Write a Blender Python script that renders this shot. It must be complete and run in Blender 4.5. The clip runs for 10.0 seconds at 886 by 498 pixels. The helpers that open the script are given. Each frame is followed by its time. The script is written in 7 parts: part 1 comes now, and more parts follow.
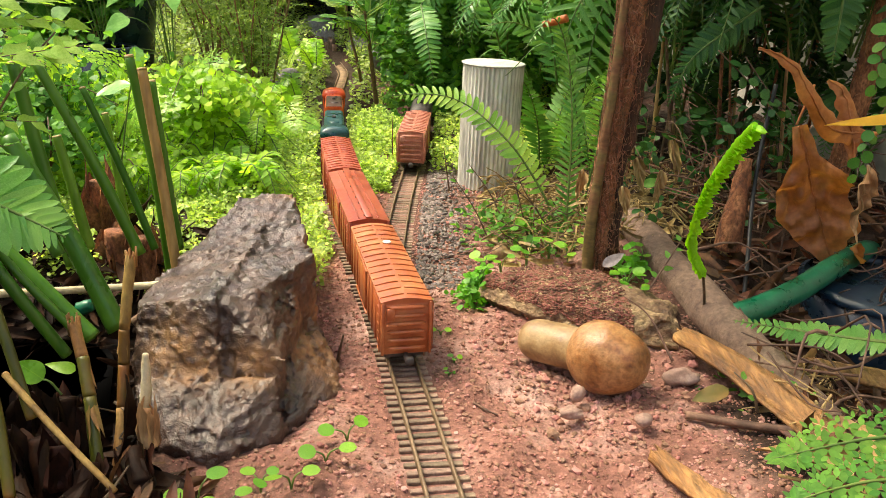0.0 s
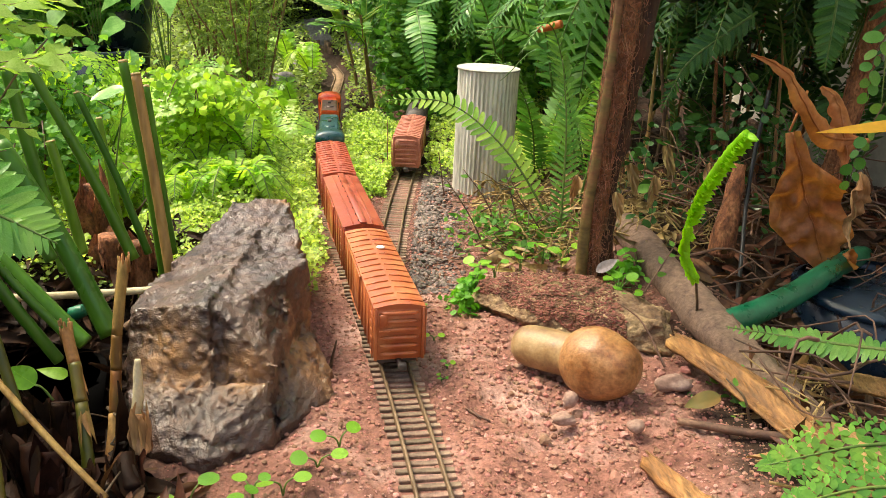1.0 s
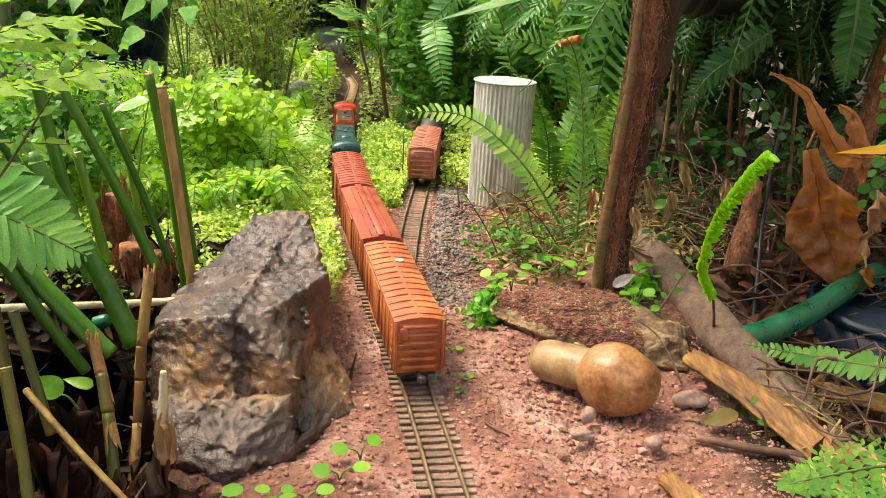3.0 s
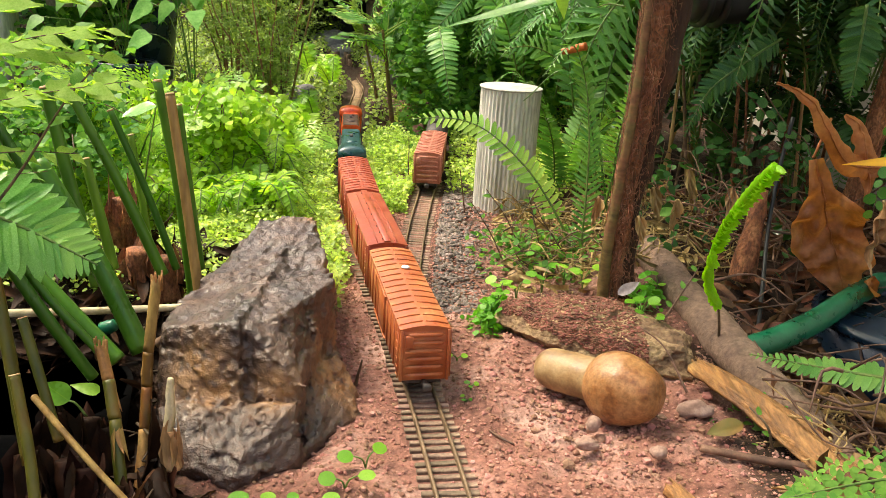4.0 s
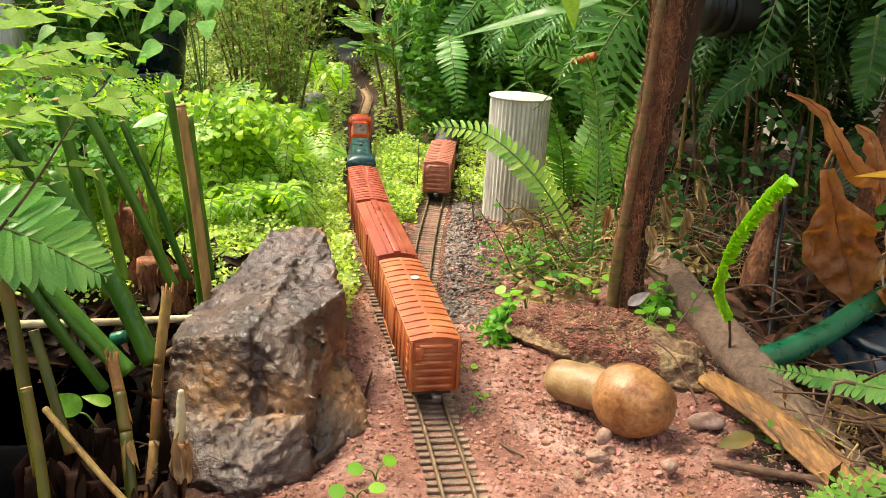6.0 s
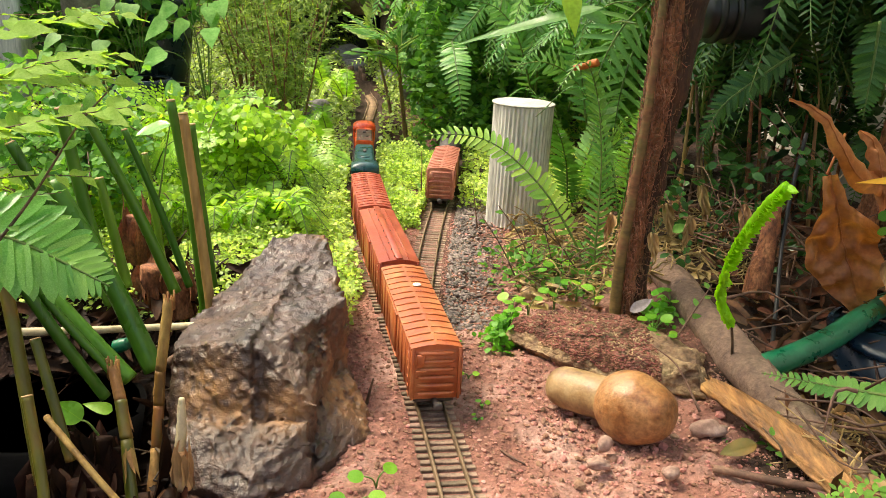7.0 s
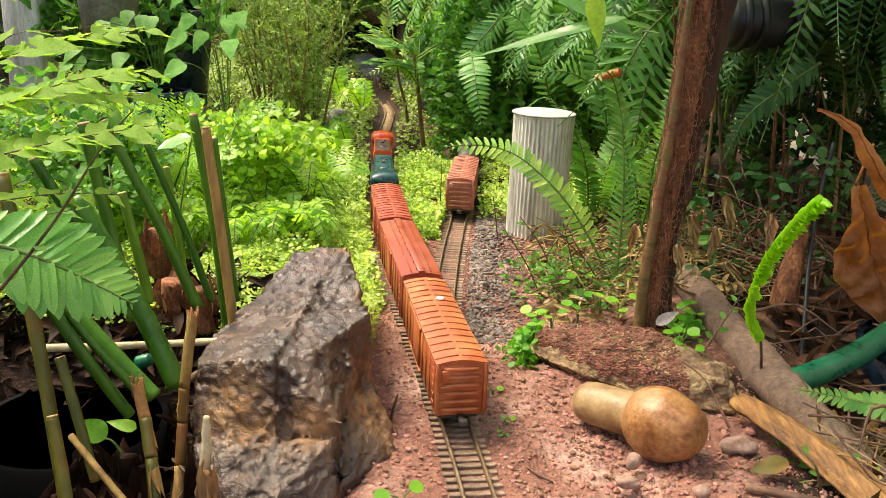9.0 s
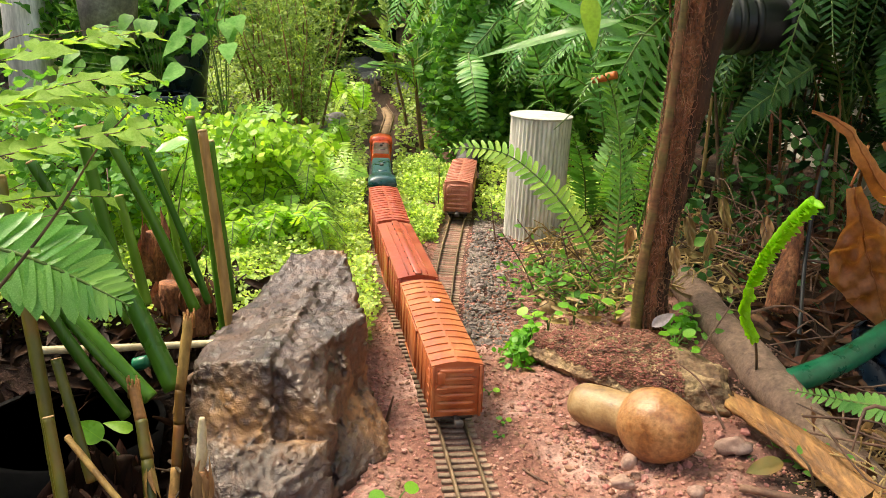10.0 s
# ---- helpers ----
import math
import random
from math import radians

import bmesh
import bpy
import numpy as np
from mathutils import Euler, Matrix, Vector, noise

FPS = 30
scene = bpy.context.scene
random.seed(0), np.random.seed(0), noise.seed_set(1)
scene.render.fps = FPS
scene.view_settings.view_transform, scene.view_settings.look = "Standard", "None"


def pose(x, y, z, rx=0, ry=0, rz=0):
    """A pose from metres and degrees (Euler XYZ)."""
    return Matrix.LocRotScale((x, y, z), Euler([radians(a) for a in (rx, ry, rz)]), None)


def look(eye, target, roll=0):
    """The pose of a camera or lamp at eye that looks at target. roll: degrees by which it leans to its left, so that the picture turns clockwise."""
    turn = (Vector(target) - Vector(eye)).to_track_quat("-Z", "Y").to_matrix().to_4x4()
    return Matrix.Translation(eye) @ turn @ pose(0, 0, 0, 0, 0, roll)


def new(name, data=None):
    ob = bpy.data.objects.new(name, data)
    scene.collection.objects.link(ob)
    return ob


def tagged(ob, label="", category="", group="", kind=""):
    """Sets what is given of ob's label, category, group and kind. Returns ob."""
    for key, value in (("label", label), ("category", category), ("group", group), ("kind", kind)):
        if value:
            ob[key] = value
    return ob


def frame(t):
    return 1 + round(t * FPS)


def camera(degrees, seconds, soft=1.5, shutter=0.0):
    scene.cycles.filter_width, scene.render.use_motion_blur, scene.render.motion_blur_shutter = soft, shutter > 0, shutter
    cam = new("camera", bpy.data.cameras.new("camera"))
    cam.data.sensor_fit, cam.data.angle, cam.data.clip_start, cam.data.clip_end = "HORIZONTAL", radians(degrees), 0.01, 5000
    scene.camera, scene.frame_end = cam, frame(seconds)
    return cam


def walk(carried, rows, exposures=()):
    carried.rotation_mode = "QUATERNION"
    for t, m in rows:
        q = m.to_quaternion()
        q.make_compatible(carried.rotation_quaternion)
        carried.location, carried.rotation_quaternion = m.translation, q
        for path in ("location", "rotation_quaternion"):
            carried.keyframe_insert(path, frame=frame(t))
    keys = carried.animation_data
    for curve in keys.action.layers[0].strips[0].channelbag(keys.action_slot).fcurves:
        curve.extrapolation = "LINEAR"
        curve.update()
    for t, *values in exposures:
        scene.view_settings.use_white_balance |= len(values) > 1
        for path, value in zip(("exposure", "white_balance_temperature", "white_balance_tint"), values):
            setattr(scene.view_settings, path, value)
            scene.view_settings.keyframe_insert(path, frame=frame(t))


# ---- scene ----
cam = camera(53.8, 10.0, soft=0.8)
EXPOSURE = 1.25
PATH = [
    (0, (0.0011, -0.0095, 0.2417), (-0.0053, 1.9928, -0.4547), 2.2),
    (0.5, (0.0000, -0.0095, 0.2427), (-0.0074, 1.9949, -0.4473), 2.3),
    (1, (0.0032, -0.0095, 0.2438), (0.0042, 1.9949, -0.4463), 2.4),
    (1.5, (0.0011, -0.0106, 0.2438), (-0.0021, 1.9949, -0.4420), 2.6),
    (2, (-0.0011, -0.0117, 0.2459), (0.0000, 1.9960, -0.4346), 2.8),
    (2.5, (-0.0032, -0.0127, 0.2480), (-0.0159, 1.9960, -0.4293), 2.7),
    (4, (-0.0064, -0.0127, 0.2533), (-0.0329, 1.9981, -0.4187), 3.2),
    (4.5, (-0.0074, -0.0138, 0.2565), (-0.0371, 1.9981, -0.4092), 3.3),
    (5, (-0.0074, -0.0138, 0.2586), (-0.0392, 2.0013, -0.4007), 3.2),
    (5.5, (-0.0085, -0.0117, 0.2555), (-0.0477, 2.0023, -0.4049), 3.1),
    (7, (-0.0042, -0.0117, 0.2576), (-0.0689, 2.0066, -0.3901), 2.8),
    (7.5, (-0.0042, -0.0095, 0.2576), (-0.0763, 2.0098, -0.3848), 2.6),
    (8, (-0.0064, -0.0064, 0.2544), (-0.0943, 2.0129, -0.3848), 2.5),
    (8.5, (-0.0106, -0.0053, 0.2565), (-0.1155, 2.0140, -0.3795), 2.3),
    (9, (-0.0106, -0.0053, 0.2597), (-0.1113, 2.0151, -0.3731), 2.3),
    (9.5, (-0.0117, -0.0064, 0.2608), (-0.1124, 2.0161, -0.3657), 2.3),
    (10, (-0.0074, -0.0074, 0.2597), (-0.1102, 2.0161, -0.3657), 2.2),
]
walk(cam, [(t, look(eye, target, roll)) for t, eye, target, roll in PATH], [(0.0, EXPOSURE, 7300, 5), (10.0, EXPOSURE, 7300, 5)])

# ---- light: a bright overcast garden, the sky's glow from above and from behind on the left ----
SUN_EL, SUN_AZ = 60.0, -72.0          # degrees above the horizon; clockwise from straight ahead
world = bpy.data.worlds.new("overcast_sky")
scene.world = world
world.use_nodes = True
_sky = world.node_tree.nodes.new("ShaderNodeTexSky")
_sky.sky_type, _sky.sun_disc = "NISHITA", False
_sky.sun_elevation, _sky.sun_rotation = radians(SUN_EL), radians(SUN_AZ)
_sky.air_density, _sky.dust_density, _sky.ozone_density = 1.0, 5.0, 0.6
world.node_tree.links.new(_sky.outputs[0], world.node_tree.nodes["Background"].inputs[0])
world.node_tree.nodes["Background"].inputs[1].default_value = 0.15
_sun = bpy.data.lights.new("sun", "SUN")
_sun.energy, _sun.angle, _sun.color = 2.0, radians(22.0), (1.0, 0.93, 0.80)
_az, _el = radians(SUN_AZ), radians(SUN_EL)
new("sun", _sun).matrix_basis = look((math.sin(_az) * math.cos(_el) * 5, math.cos(_az) * math.cos(_el) * 5, math.sin(_el) * 5), (0, 0, 0))

# ---- tools ----
def lerp(a, b, u):
    return a + (b - a) * u


def smooth(a, b, x):
    u = np.clip((np.asarray(x, float) - a) / (b - a), 0, 1)
    return u * u * (3 - 2 * u)


def vnoise(p):
    """Value noise in -1..1 at an array of points."""
    p = np.asarray(p, float)
    i = np.floor(p).astype(np.int64)
    f = p - i
    f = f * f * (3 - 2 * f)
    out = np.zeros(len(p))
    for dx in (0, 1):
        for dy in (0, 1):
            for dz in (0, 1):
                h = (i[:, 0] + dx) * 374761393 + (i[:, 1] + dy) * 668265263 + (i[:, 2] + dz) * 2147483647
                h = (h ^ (h >> 13)) * 1274126177
                h = ((h ^ (h >> 16)) & 0xFFFF) / 32767.5 - 1
                out += h * (f[:, 0] if dx else 1 - f[:, 0]) * (f[:, 1] if dy else 1 - f[:, 1]) * (f[:, 2] if dz else 1 - f[:, 2])
    return out


def fbm(p, octaves=4, gain=0.5):
    p = np.asarray(p, float)
    out, a = np.zeros(len(p)), 1.0
    for k in range(octaves):
        out += a * vnoise(p * 2.03 ** k + 17.3 * k)
        a *= gain
    return out


class Geo:
    """Collects vertices and faces for one mesh."""

    def __init__(self):
        self.v, self.f, self.n = [], [], 0

    def add(self, v, f):
        v = np.asarray(v, float)
        self.v.append(v)
        for g in (f if isinstance(f, list) and len(f) and isinstance(f[0], np.ndarray) else [np.asarray(f)]):
            if len(g):
                self.f.append(np.asarray(g) + self.n)
        self.n += len(v)
        return self

    def data(self, name, mat, flat=False):
        v = np.concatenate(self.v)
        loops = np.concatenate([g.ravel() for g in self.f])
        sizes = np.concatenate([np.full(len(g), g.shape[1]) for g in self.f])
        starts = np.concatenate([[0], np.cumsum(sizes)[:-1]])
        me = bpy.data.meshes.new(name)
        me.vertices.add(len(v))
        me.vertices.foreach_set("co", v.ravel())
        me.loops.add(len(loops))
        me.loops.foreach_set("vertex_index", loops.astype(np.int32))
        me.polygons.add(len(sizes))
        me.polygons.foreach_set("loop_start", starts.astype(np.int32))
        me.update(calc_edges=True)
        me.polygons.foreach_set("use_smooth", np.full(len(sizes), not flat))
        me.materials.append(mat)
        return me


def from_bm(bm):
    bm.verts.index_update()
    v = np.array([p.co[:] for p in bm.verts])
    by = {}
    for f in bm.faces:
        by.setdefault(len(f.verts), []).append([p.index for p in f.verts])
    bm.free()
    return v, [np.array(g) for g in by.values()]


def part(name, geo, mat, parent=None, label="", flat=False):
    me = geo if isinstance(geo, bpy.types.Mesh) else geo.data(name, mat, flat)
    ob = new(name, me)
    if parent is not None:
        ob.parent = parent
    if label:
        ob["label"] = label
    return ob


def thing(name, label, category, at=None, group="", kind=""):
    ob = new(name)
    ob.empty_display_size = 0.01
    if at is not None:
        ob.matrix_basis = at
    return tagged(ob, label, category, group, kind)


def box(c, s, bevel=0.0, seg=1):
    bm = bmesh.new()
    bmesh.ops.create_cube(bm, size=1)
    for p in bm.verts:
        p.co = Vector([c[k] + p.co[k] * s[k] for k in range(3)])
    if bevel:
        bmesh.ops.bevel(bm, geom=bm.edges[:], offset=bevel, segments=seg, affect="EDGES")
    return from_bm(bm)


def ball(c, r, div=3):
    bm = bmesh.new()
    bmesh.ops.create_icosphere(bm, subdivisions=div, radius=1)
    v, f = from_bm(bm)
    return v * np.asarray(r) + np.asarray(c), f


def spline(pts, n):
    """Catmull-Rom through the points, n samples, evenly spaced."""
    p = np.asarray(pts, float)
    q = np.vstack([2 * p[0] - p[1], p, 2 * p[-1] - p[-2]])
    out = []
    for k in range(len(p) - 1):
        a, b, c, d = q[k:k + 4]
        for u in np.linspace(0, 1, 24, endpoint=False):
            out.append(0.5 * (2 * b + (c - a) * u + (2 * a - 5 * b + 4 * c - d) * u * u + (3 * b - a - 3 * c + d) * u ** 3))
    out = np.array(out + [p[-1]])
    s = np.concatenate([[0], np.cumsum(np.linalg.norm(np.diff(out, axis=0), axis=1))])
    t = np.linspace(0, s[-1], n)
    return np.stack([np.interp(t, s, out[:, k]) for k in range(out.shape[1])], 1)


def frames(p):
    """Tangent, side and normal along a polyline."""
    t = np.gradient(p, axis=0)
    t /= np.linalg.norm(t, axis=1)[:, None] + 1e-12
    up = np.array([0, 0, 1.0]) if abs(t[0][2]) < 0.9 else np.array([0, 1.0, 0])
    s = np.cross(t[0], up)
    s /= np.linalg.norm(s)
    sides = []
    for k in range(len(p)):
        s = s - t[k] * (s @ t[k])
        s /= np.linalg.norm(s) + 1e-12
        sides.append(s)
    s = np.array(sides)
    return t, s, np.cross(s, t)


def tube(pts, radii, sides=8, caps=True, wobble=0.0, seed=0):
    p = np.asarray(pts, float)
    n = len(p)
    r = np.interp(np.linspace(0, 1, n), np.linspace(0, 1, len(np.atleast_1d(radii))), np.atleast_1d(radii))
    t, s, b = frames(p)
    a = np.linspace(0, 2 * np.pi, sides, endpoint=False)
    ring = r[:, None, None] * (np.cos(a)[None, :, None] * s[:, None, :] + np.sin(a)[None, :, None] * b[:, None, :])
    if wobble:
        w = 1 + wobble * vnoise((p[:, None, :] + ring).reshape(-1, 3) / (np.mean(r) * 1.3) + seed).reshape(n, sides, 1)
        ring = ring * w
    v = (p[:, None, :] + ring).reshape(-1, 3)
    i = np.arange(n - 1)[:, None] * sides
    j = np.arange(sides)[None, :]
    k = (j + 1) % sides
    f = np.stack([i + j, i + k, i + sides + k, i + sides + j], -1).reshape(-1, 4)
    fs = [f]
    if caps:
        v = np.vstack([v, p[0], p[-1]])
        c0, c1 = n * sides, n * sides + 1
        jj, kk = np.arange(sides), (np.arange(sides) + 1) % sides
        fs.append(np.concatenate([np.stack([kk, jj, np.full(sides, c0)], -1), np.stack([(n - 1) * sides + jj, (n - 1) * sides + kk, np.full(sides, c1)], -1)]))
    return v, fs


def sweep(pts, profile, up=(0, 0, 1)):
    """A closed profile of (side, up) pairs along a polyline."""
    p, q = np.asarray(pts, float), np.asarray(profile, float)
    t = np.gradient(p, axis=0)
    t /= np.linalg.norm(t, axis=1)[:, None]
    s = np.cross(t, np.asarray(up, float))
    s /= np.linalg.norm(s, axis=1)[:, None]
    b = np.cross(s, t)
    n, m = len(p), len(q)
    v = (p[:, None, :] + q[None, :, 0, None] * s[:, None, :] + q[None, :, 1, None] * b[:, None, :]).reshape(-1, 3)
    i, j = np.arange(n - 1)[:, None] * m, np.arange(m)[None, :]
    k = (j + 1) % m
    return v, [np.stack([i + j, i + k, i + m + k, i + m + j], -1).reshape(-1, 4), np.array([list(range(m))[::-1], [(n - 1) * m + x for x in range(m)]])]


def blade(length, width, shape="oval", segs=6, fold=0.15, droop=0.25, wave=0.0, seed=0):
    """A leaf blade along +y from the origin, its upper face towards +z."""
    u = np.linspace(0, 1, segs + 1)
    if shape == "oval":
        w = np.sin(np.pi * np.clip(u, 0, 1) ** 0.75) ** 0.8
    elif shape == "lance":
        w = np.sin(np.pi * u ** 0.55) ** 0.9
    elif shape == "round":
        w = np.sqrt(np.clip(1 - (2 * u - 1) ** 2, 0, 1))
    elif shape == "fan":
        w = np.interp(u, [0, 0.3, 0.65, 0.82, 0.94, 1], [0.08, 0.5, 0.95, 1.0, 0.8, 0.35])
    elif shape == "heart":
        w = np.interp(u, [0, 0.06, 0.25, 0.6, 0.9, 1], [0.55, 0.9, 1.0, 0.62, 0.15, 0])
    elif shape == "strap":
        w = np.interp(u, [0, 0.1, 0.75, 1], [0.7, 1, 0.85, 0.05])
    else:
        w = np.interp(u, [0, 0.08, 0.3, 0.7, 0.93, 1], [0.5, 0.95, 1.0, 0.85, 0.5, 0.05])
    w = np.maximum(w, 0.03) * width / 2
    y = u * length
    z = -droop * length * u ** 2
    rng = np.random.RandomState(seed)
    cols = []
    for c in (-1, -0.5, 0, 0.5, 1):
        zz = z + abs(c) * w * fold + (wave * width * np.sin(u * 9 + c * 4 + rng.rand() * 6) * abs(c) if wave else 0)
        cols.append(np.stack([c * w, y, zz], 1))
    v = np.stack(cols, 1).reshape(-1, 3)
    i, j = np.arange(segs)[:, None] * 5, np.arange(4)[None, :]
    return v, np.stack([i + j, i + j + 1, i + j + 6, i + j + 5], -1).reshape(-1, 4)


def turn_to(d, n=(0, 0, 1)):
    """3x3 whose y axis is d and whose z axis is as near n as can be."""
    d = np.asarray(d, float) / (np.linalg.norm(d) + 1e-12)
    x = np.cross(d, np.asarray(n, float))
    if np.linalg.norm(x) < 1e-5:
        x = np.cross(d, (0.3, 1, 0.2))
    x /= np.linalg.norm(x)
    return np.stack([x, d, np.cross(x, d)], 1)


def put(geo, tpl, at, d, n=(0, 0, 1), k=1.0):
    geo.add((tpl[0] * k) @ turn_to(d, n).T + np.asarray(at), tpl[1])


def mat4(at, d, n=(0, 0, 1), k=1.0):
    m = Matrix(turn_to(d, n).tolist()).to_4x4() @ Matrix.Scale(k, 4)
    m.translation = Vector(at)
    return m

# ---- materials ----
def material(name, cols, scale=60.0, rough=0.6, bump=0.3, fine=6.0, trans=0.0, island=0.0, obj=0.0, metal=0.0,
             coat=0.0, stretch=(1, 1, 1), mottle=0.35, rough_var=0.15, spec=0.5, relief=0.001, hue=0.02, humus_shade=False):
    """Colours blended by two scales of noise (features of about 1/scale metres), with fine relief."""
    m = bpy.data.materials.new(name)
    m.use_nodes = True
    nt = m.node_tree
    node, link = nt.nodes.new, nt.links.new
    bsdf = nt.nodes["Principled BSDF"]
    tc, mp = node("ShaderNodeTexCoord"), node("ShaderNodeMapping")
    mp.inputs["Scale"].default_value = stretch
    link(tc.outputs["Object"], mp.inputs["Vector"])
    n1, n2 = node("ShaderNodeTexNoise"), node("ShaderNodeTexNoise")
    for n, s, d in ((n1, scale, 4.0), (n2, scale * fine, 6.0)):
        n.inputs["Scale"].default_value, n.inputs["Detail"].default_value, n.inputs["Roughness"].default_value = s, d, 0.62
        link(mp.outputs[0], n.inputs["Vector"])
    ramp = node("ShaderNodeValToRGB")
    els = ramp.color_ramp.elements
    while len(els) < len(cols):
        els.new(0.5)
    for k, c in enumerate(cols):
        els[k].position = 0.3 + 0.4 * k / max(1, len(cols) - 1)
        els[k].color = (*c, 1)
    link(n1.outputs[0], ramp.inputs[0])
    spread = node("ShaderNodeMapRange")
    spread.inputs["From Min"].default_value, spread.inputs["From Max"].default_value = 0.25, 0.75
    spread.inputs["To Min"].default_value, spread.inputs["To Max"].default_value = 1 - mottle, 1 + mottle
    link(n2.outputs[0], spread.inputs["Value"])
    hsv = node("ShaderNodeHueSaturation")
    link(ramp.outputs[0], hsv.inputs["Color"])
    value = spread.outputs[0]
    for amount, kind, socket in ((island, "ShaderNodeNewGeometry", "Random Per Island"), (obj, "ShaderNodeObjectInfo", "Random")):
        if amount:
            src, mr, mul, hr = node(kind), node("ShaderNodeMapRange"), node("ShaderNodeMath"), node("ShaderNodeMapRange")
            mr.inputs["To Min"].default_value, mr.inputs["To Max"].default_value = 1 - amount, 1 + amount
            link(src.outputs[socket], mr.inputs["Value"])
            mul.operation = "MULTIPLY"
            link(value, mul.inputs[0])
            link(mr.outputs[0], mul.inputs[1])
            value = mul.outputs[0]
            hr.inputs["To Min"].default_value, hr.inputs["To Max"].default_value = 0.5 + hue, 0.5 - hue
            link(src.outputs[socket], hr.inputs["Value"])
            link(hr.outputs[0], hsv.inputs["Hue"])
    link(value, hsv.inputs["Value"])
    colour = hsv.outputs[0]
    if humus_shade:      # darker leaf mould where the garden is planted, and shade painted in the hollows
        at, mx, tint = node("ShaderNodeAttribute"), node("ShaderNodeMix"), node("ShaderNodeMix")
        at.attribute_name = "mould_shade"
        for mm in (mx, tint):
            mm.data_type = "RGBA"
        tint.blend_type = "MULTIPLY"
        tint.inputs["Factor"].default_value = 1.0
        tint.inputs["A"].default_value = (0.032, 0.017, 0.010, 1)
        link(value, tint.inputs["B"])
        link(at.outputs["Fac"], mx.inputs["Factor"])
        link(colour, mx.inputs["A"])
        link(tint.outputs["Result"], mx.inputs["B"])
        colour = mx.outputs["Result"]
    link(colour, bsdf.inputs["Base Color"])
    rr = node("ShaderNodeMapRange")
    rr.inputs["From Min"].default_value, rr.inputs["From Max"].default_value = 0.3, 0.7
    rr.inputs["To Min"].default_value, rr.inputs["To Max"].default_value = max(0.03, rough - rough_var), min(1, rough + rough_var)
    link(n1.outputs[0], rr.inputs["Value"])
    link(rr.outputs[0], bsdf.inputs["Roughness"])
    bsdf.inputs["Metallic"].default_value = metal
    bsdf.inputs["Coat Weight"].default_value = coat
    bsdf.inputs["Coat Roughness"].default_value = 0.12
    bsdf.inputs["Coat IOR"].default_value = 1.8 if coat > 0.9 else 1.5
    bsdf.inputs["Specular IOR Level"].default_value = spec
    if bump:
        b = node("ShaderNodeBump")
        b.inputs["Strength"].default_value, b.inputs["Distance"].default_value = bump, relief
        link(n2.outputs[0], b.inputs["Height"])
        link(b.outputs[0], bsdf.inputs["Normal"])
        if coat:
            link(b.outputs[0], bsdf.inputs["Coat Normal"])
    if trans:
        tr, mix = node("ShaderNodeBsdfTranslucent"), node("ShaderNodeMixShader")
        gain = node("ShaderNodeMix")
        gain.data_type, gain.blend_type = "RGBA", "MULTIPLY"
        gain.inputs["Factor"].default_value = 1.0
        link(hsv.outputs[0], gain.inputs["A"])
        gain.inputs["B"].default_value = (1.5, 1.55, 0.7, 1)
        link(gain.outputs["Result"], tr.inputs["Color"])
        mix.inputs[0].default_value = trans
        link(bsdf.outputs[0], mix.inputs[1])
        link(tr.outputs[0], mix.inputs[2])
        link(mix.outputs[0], nt.nodes["Material Output"].inputs["Surface"])
    return m


def leafy(name, a, b, trans=0.35, rough=0.42, island=0.3, obj=0.0, scale=40.0, hue=0.02, spec=0.4):
    return material(name, [a, b], scale, rough, 0.15, 8.0, trans, island, obj, mottle=0.15, relief=0.0004, hue=hue, spec=spec)


SOIL = material("red_soil", [(0.12, 0.045, 0.032), (0.27, 0.125, 0.094), (0.48, 0.31, 0.26)], 13, 0.85, 1.0, 19, mottle=0.55, relief=0.0024, spec=0.3, humus_shade=True)
PEBBLE = material("dusty_pebble", [(0.20, 0.11, 0.08), (0.32, 0.2, 0.155), (0.42, 0.3, 0.25)], 70, 0.8, 0.5, 6, mottle=0.3)
ROOTS = material("root_fibres", [(0.12, 0.05, 0.025), (0.30, 0.14, 0.07), (0.48, 0.26, 0.14)], 70, 0.75, 0.3, island=0.75)
CLOD = material("soil_clods", [(0.22, 0.095, 0.065), (0.34, 0.17, 0.125), (0.46, 0.28, 0.225)], 40, 0.85, 0.6, 7, island=0.3, mottle=0.3, spec=0.3)
GRIT = material("grey_gravel", [(0.062, 0.046, 0.040), (0.15, 0.115, 0.10), (0.29, 0.235, 0.20)], 60, 0.6, 0.4, 5, island=0.45, mottle=0.2)
# litter brown taken almost to black, the hollow's shade painted in
SHADEHUSK = material("shaded_husk", [(0.006, 0.0022, 0.0012), (0.020, 0.0072, 0.003), (0.058, 0.021, 0.008)], 40, 0.65, 0.5, 6, island=0.4, obj=0.3, mottle=0.4, spec=0.15)
LITTER = material("leaf_litter", [(0.04, 0.014, 0.006), (0.11, 0.042, 0.015), (0.22, 0.1, 0.04)], 50, 0.7, 0.5, 6, trans=0.08, island=0.45)
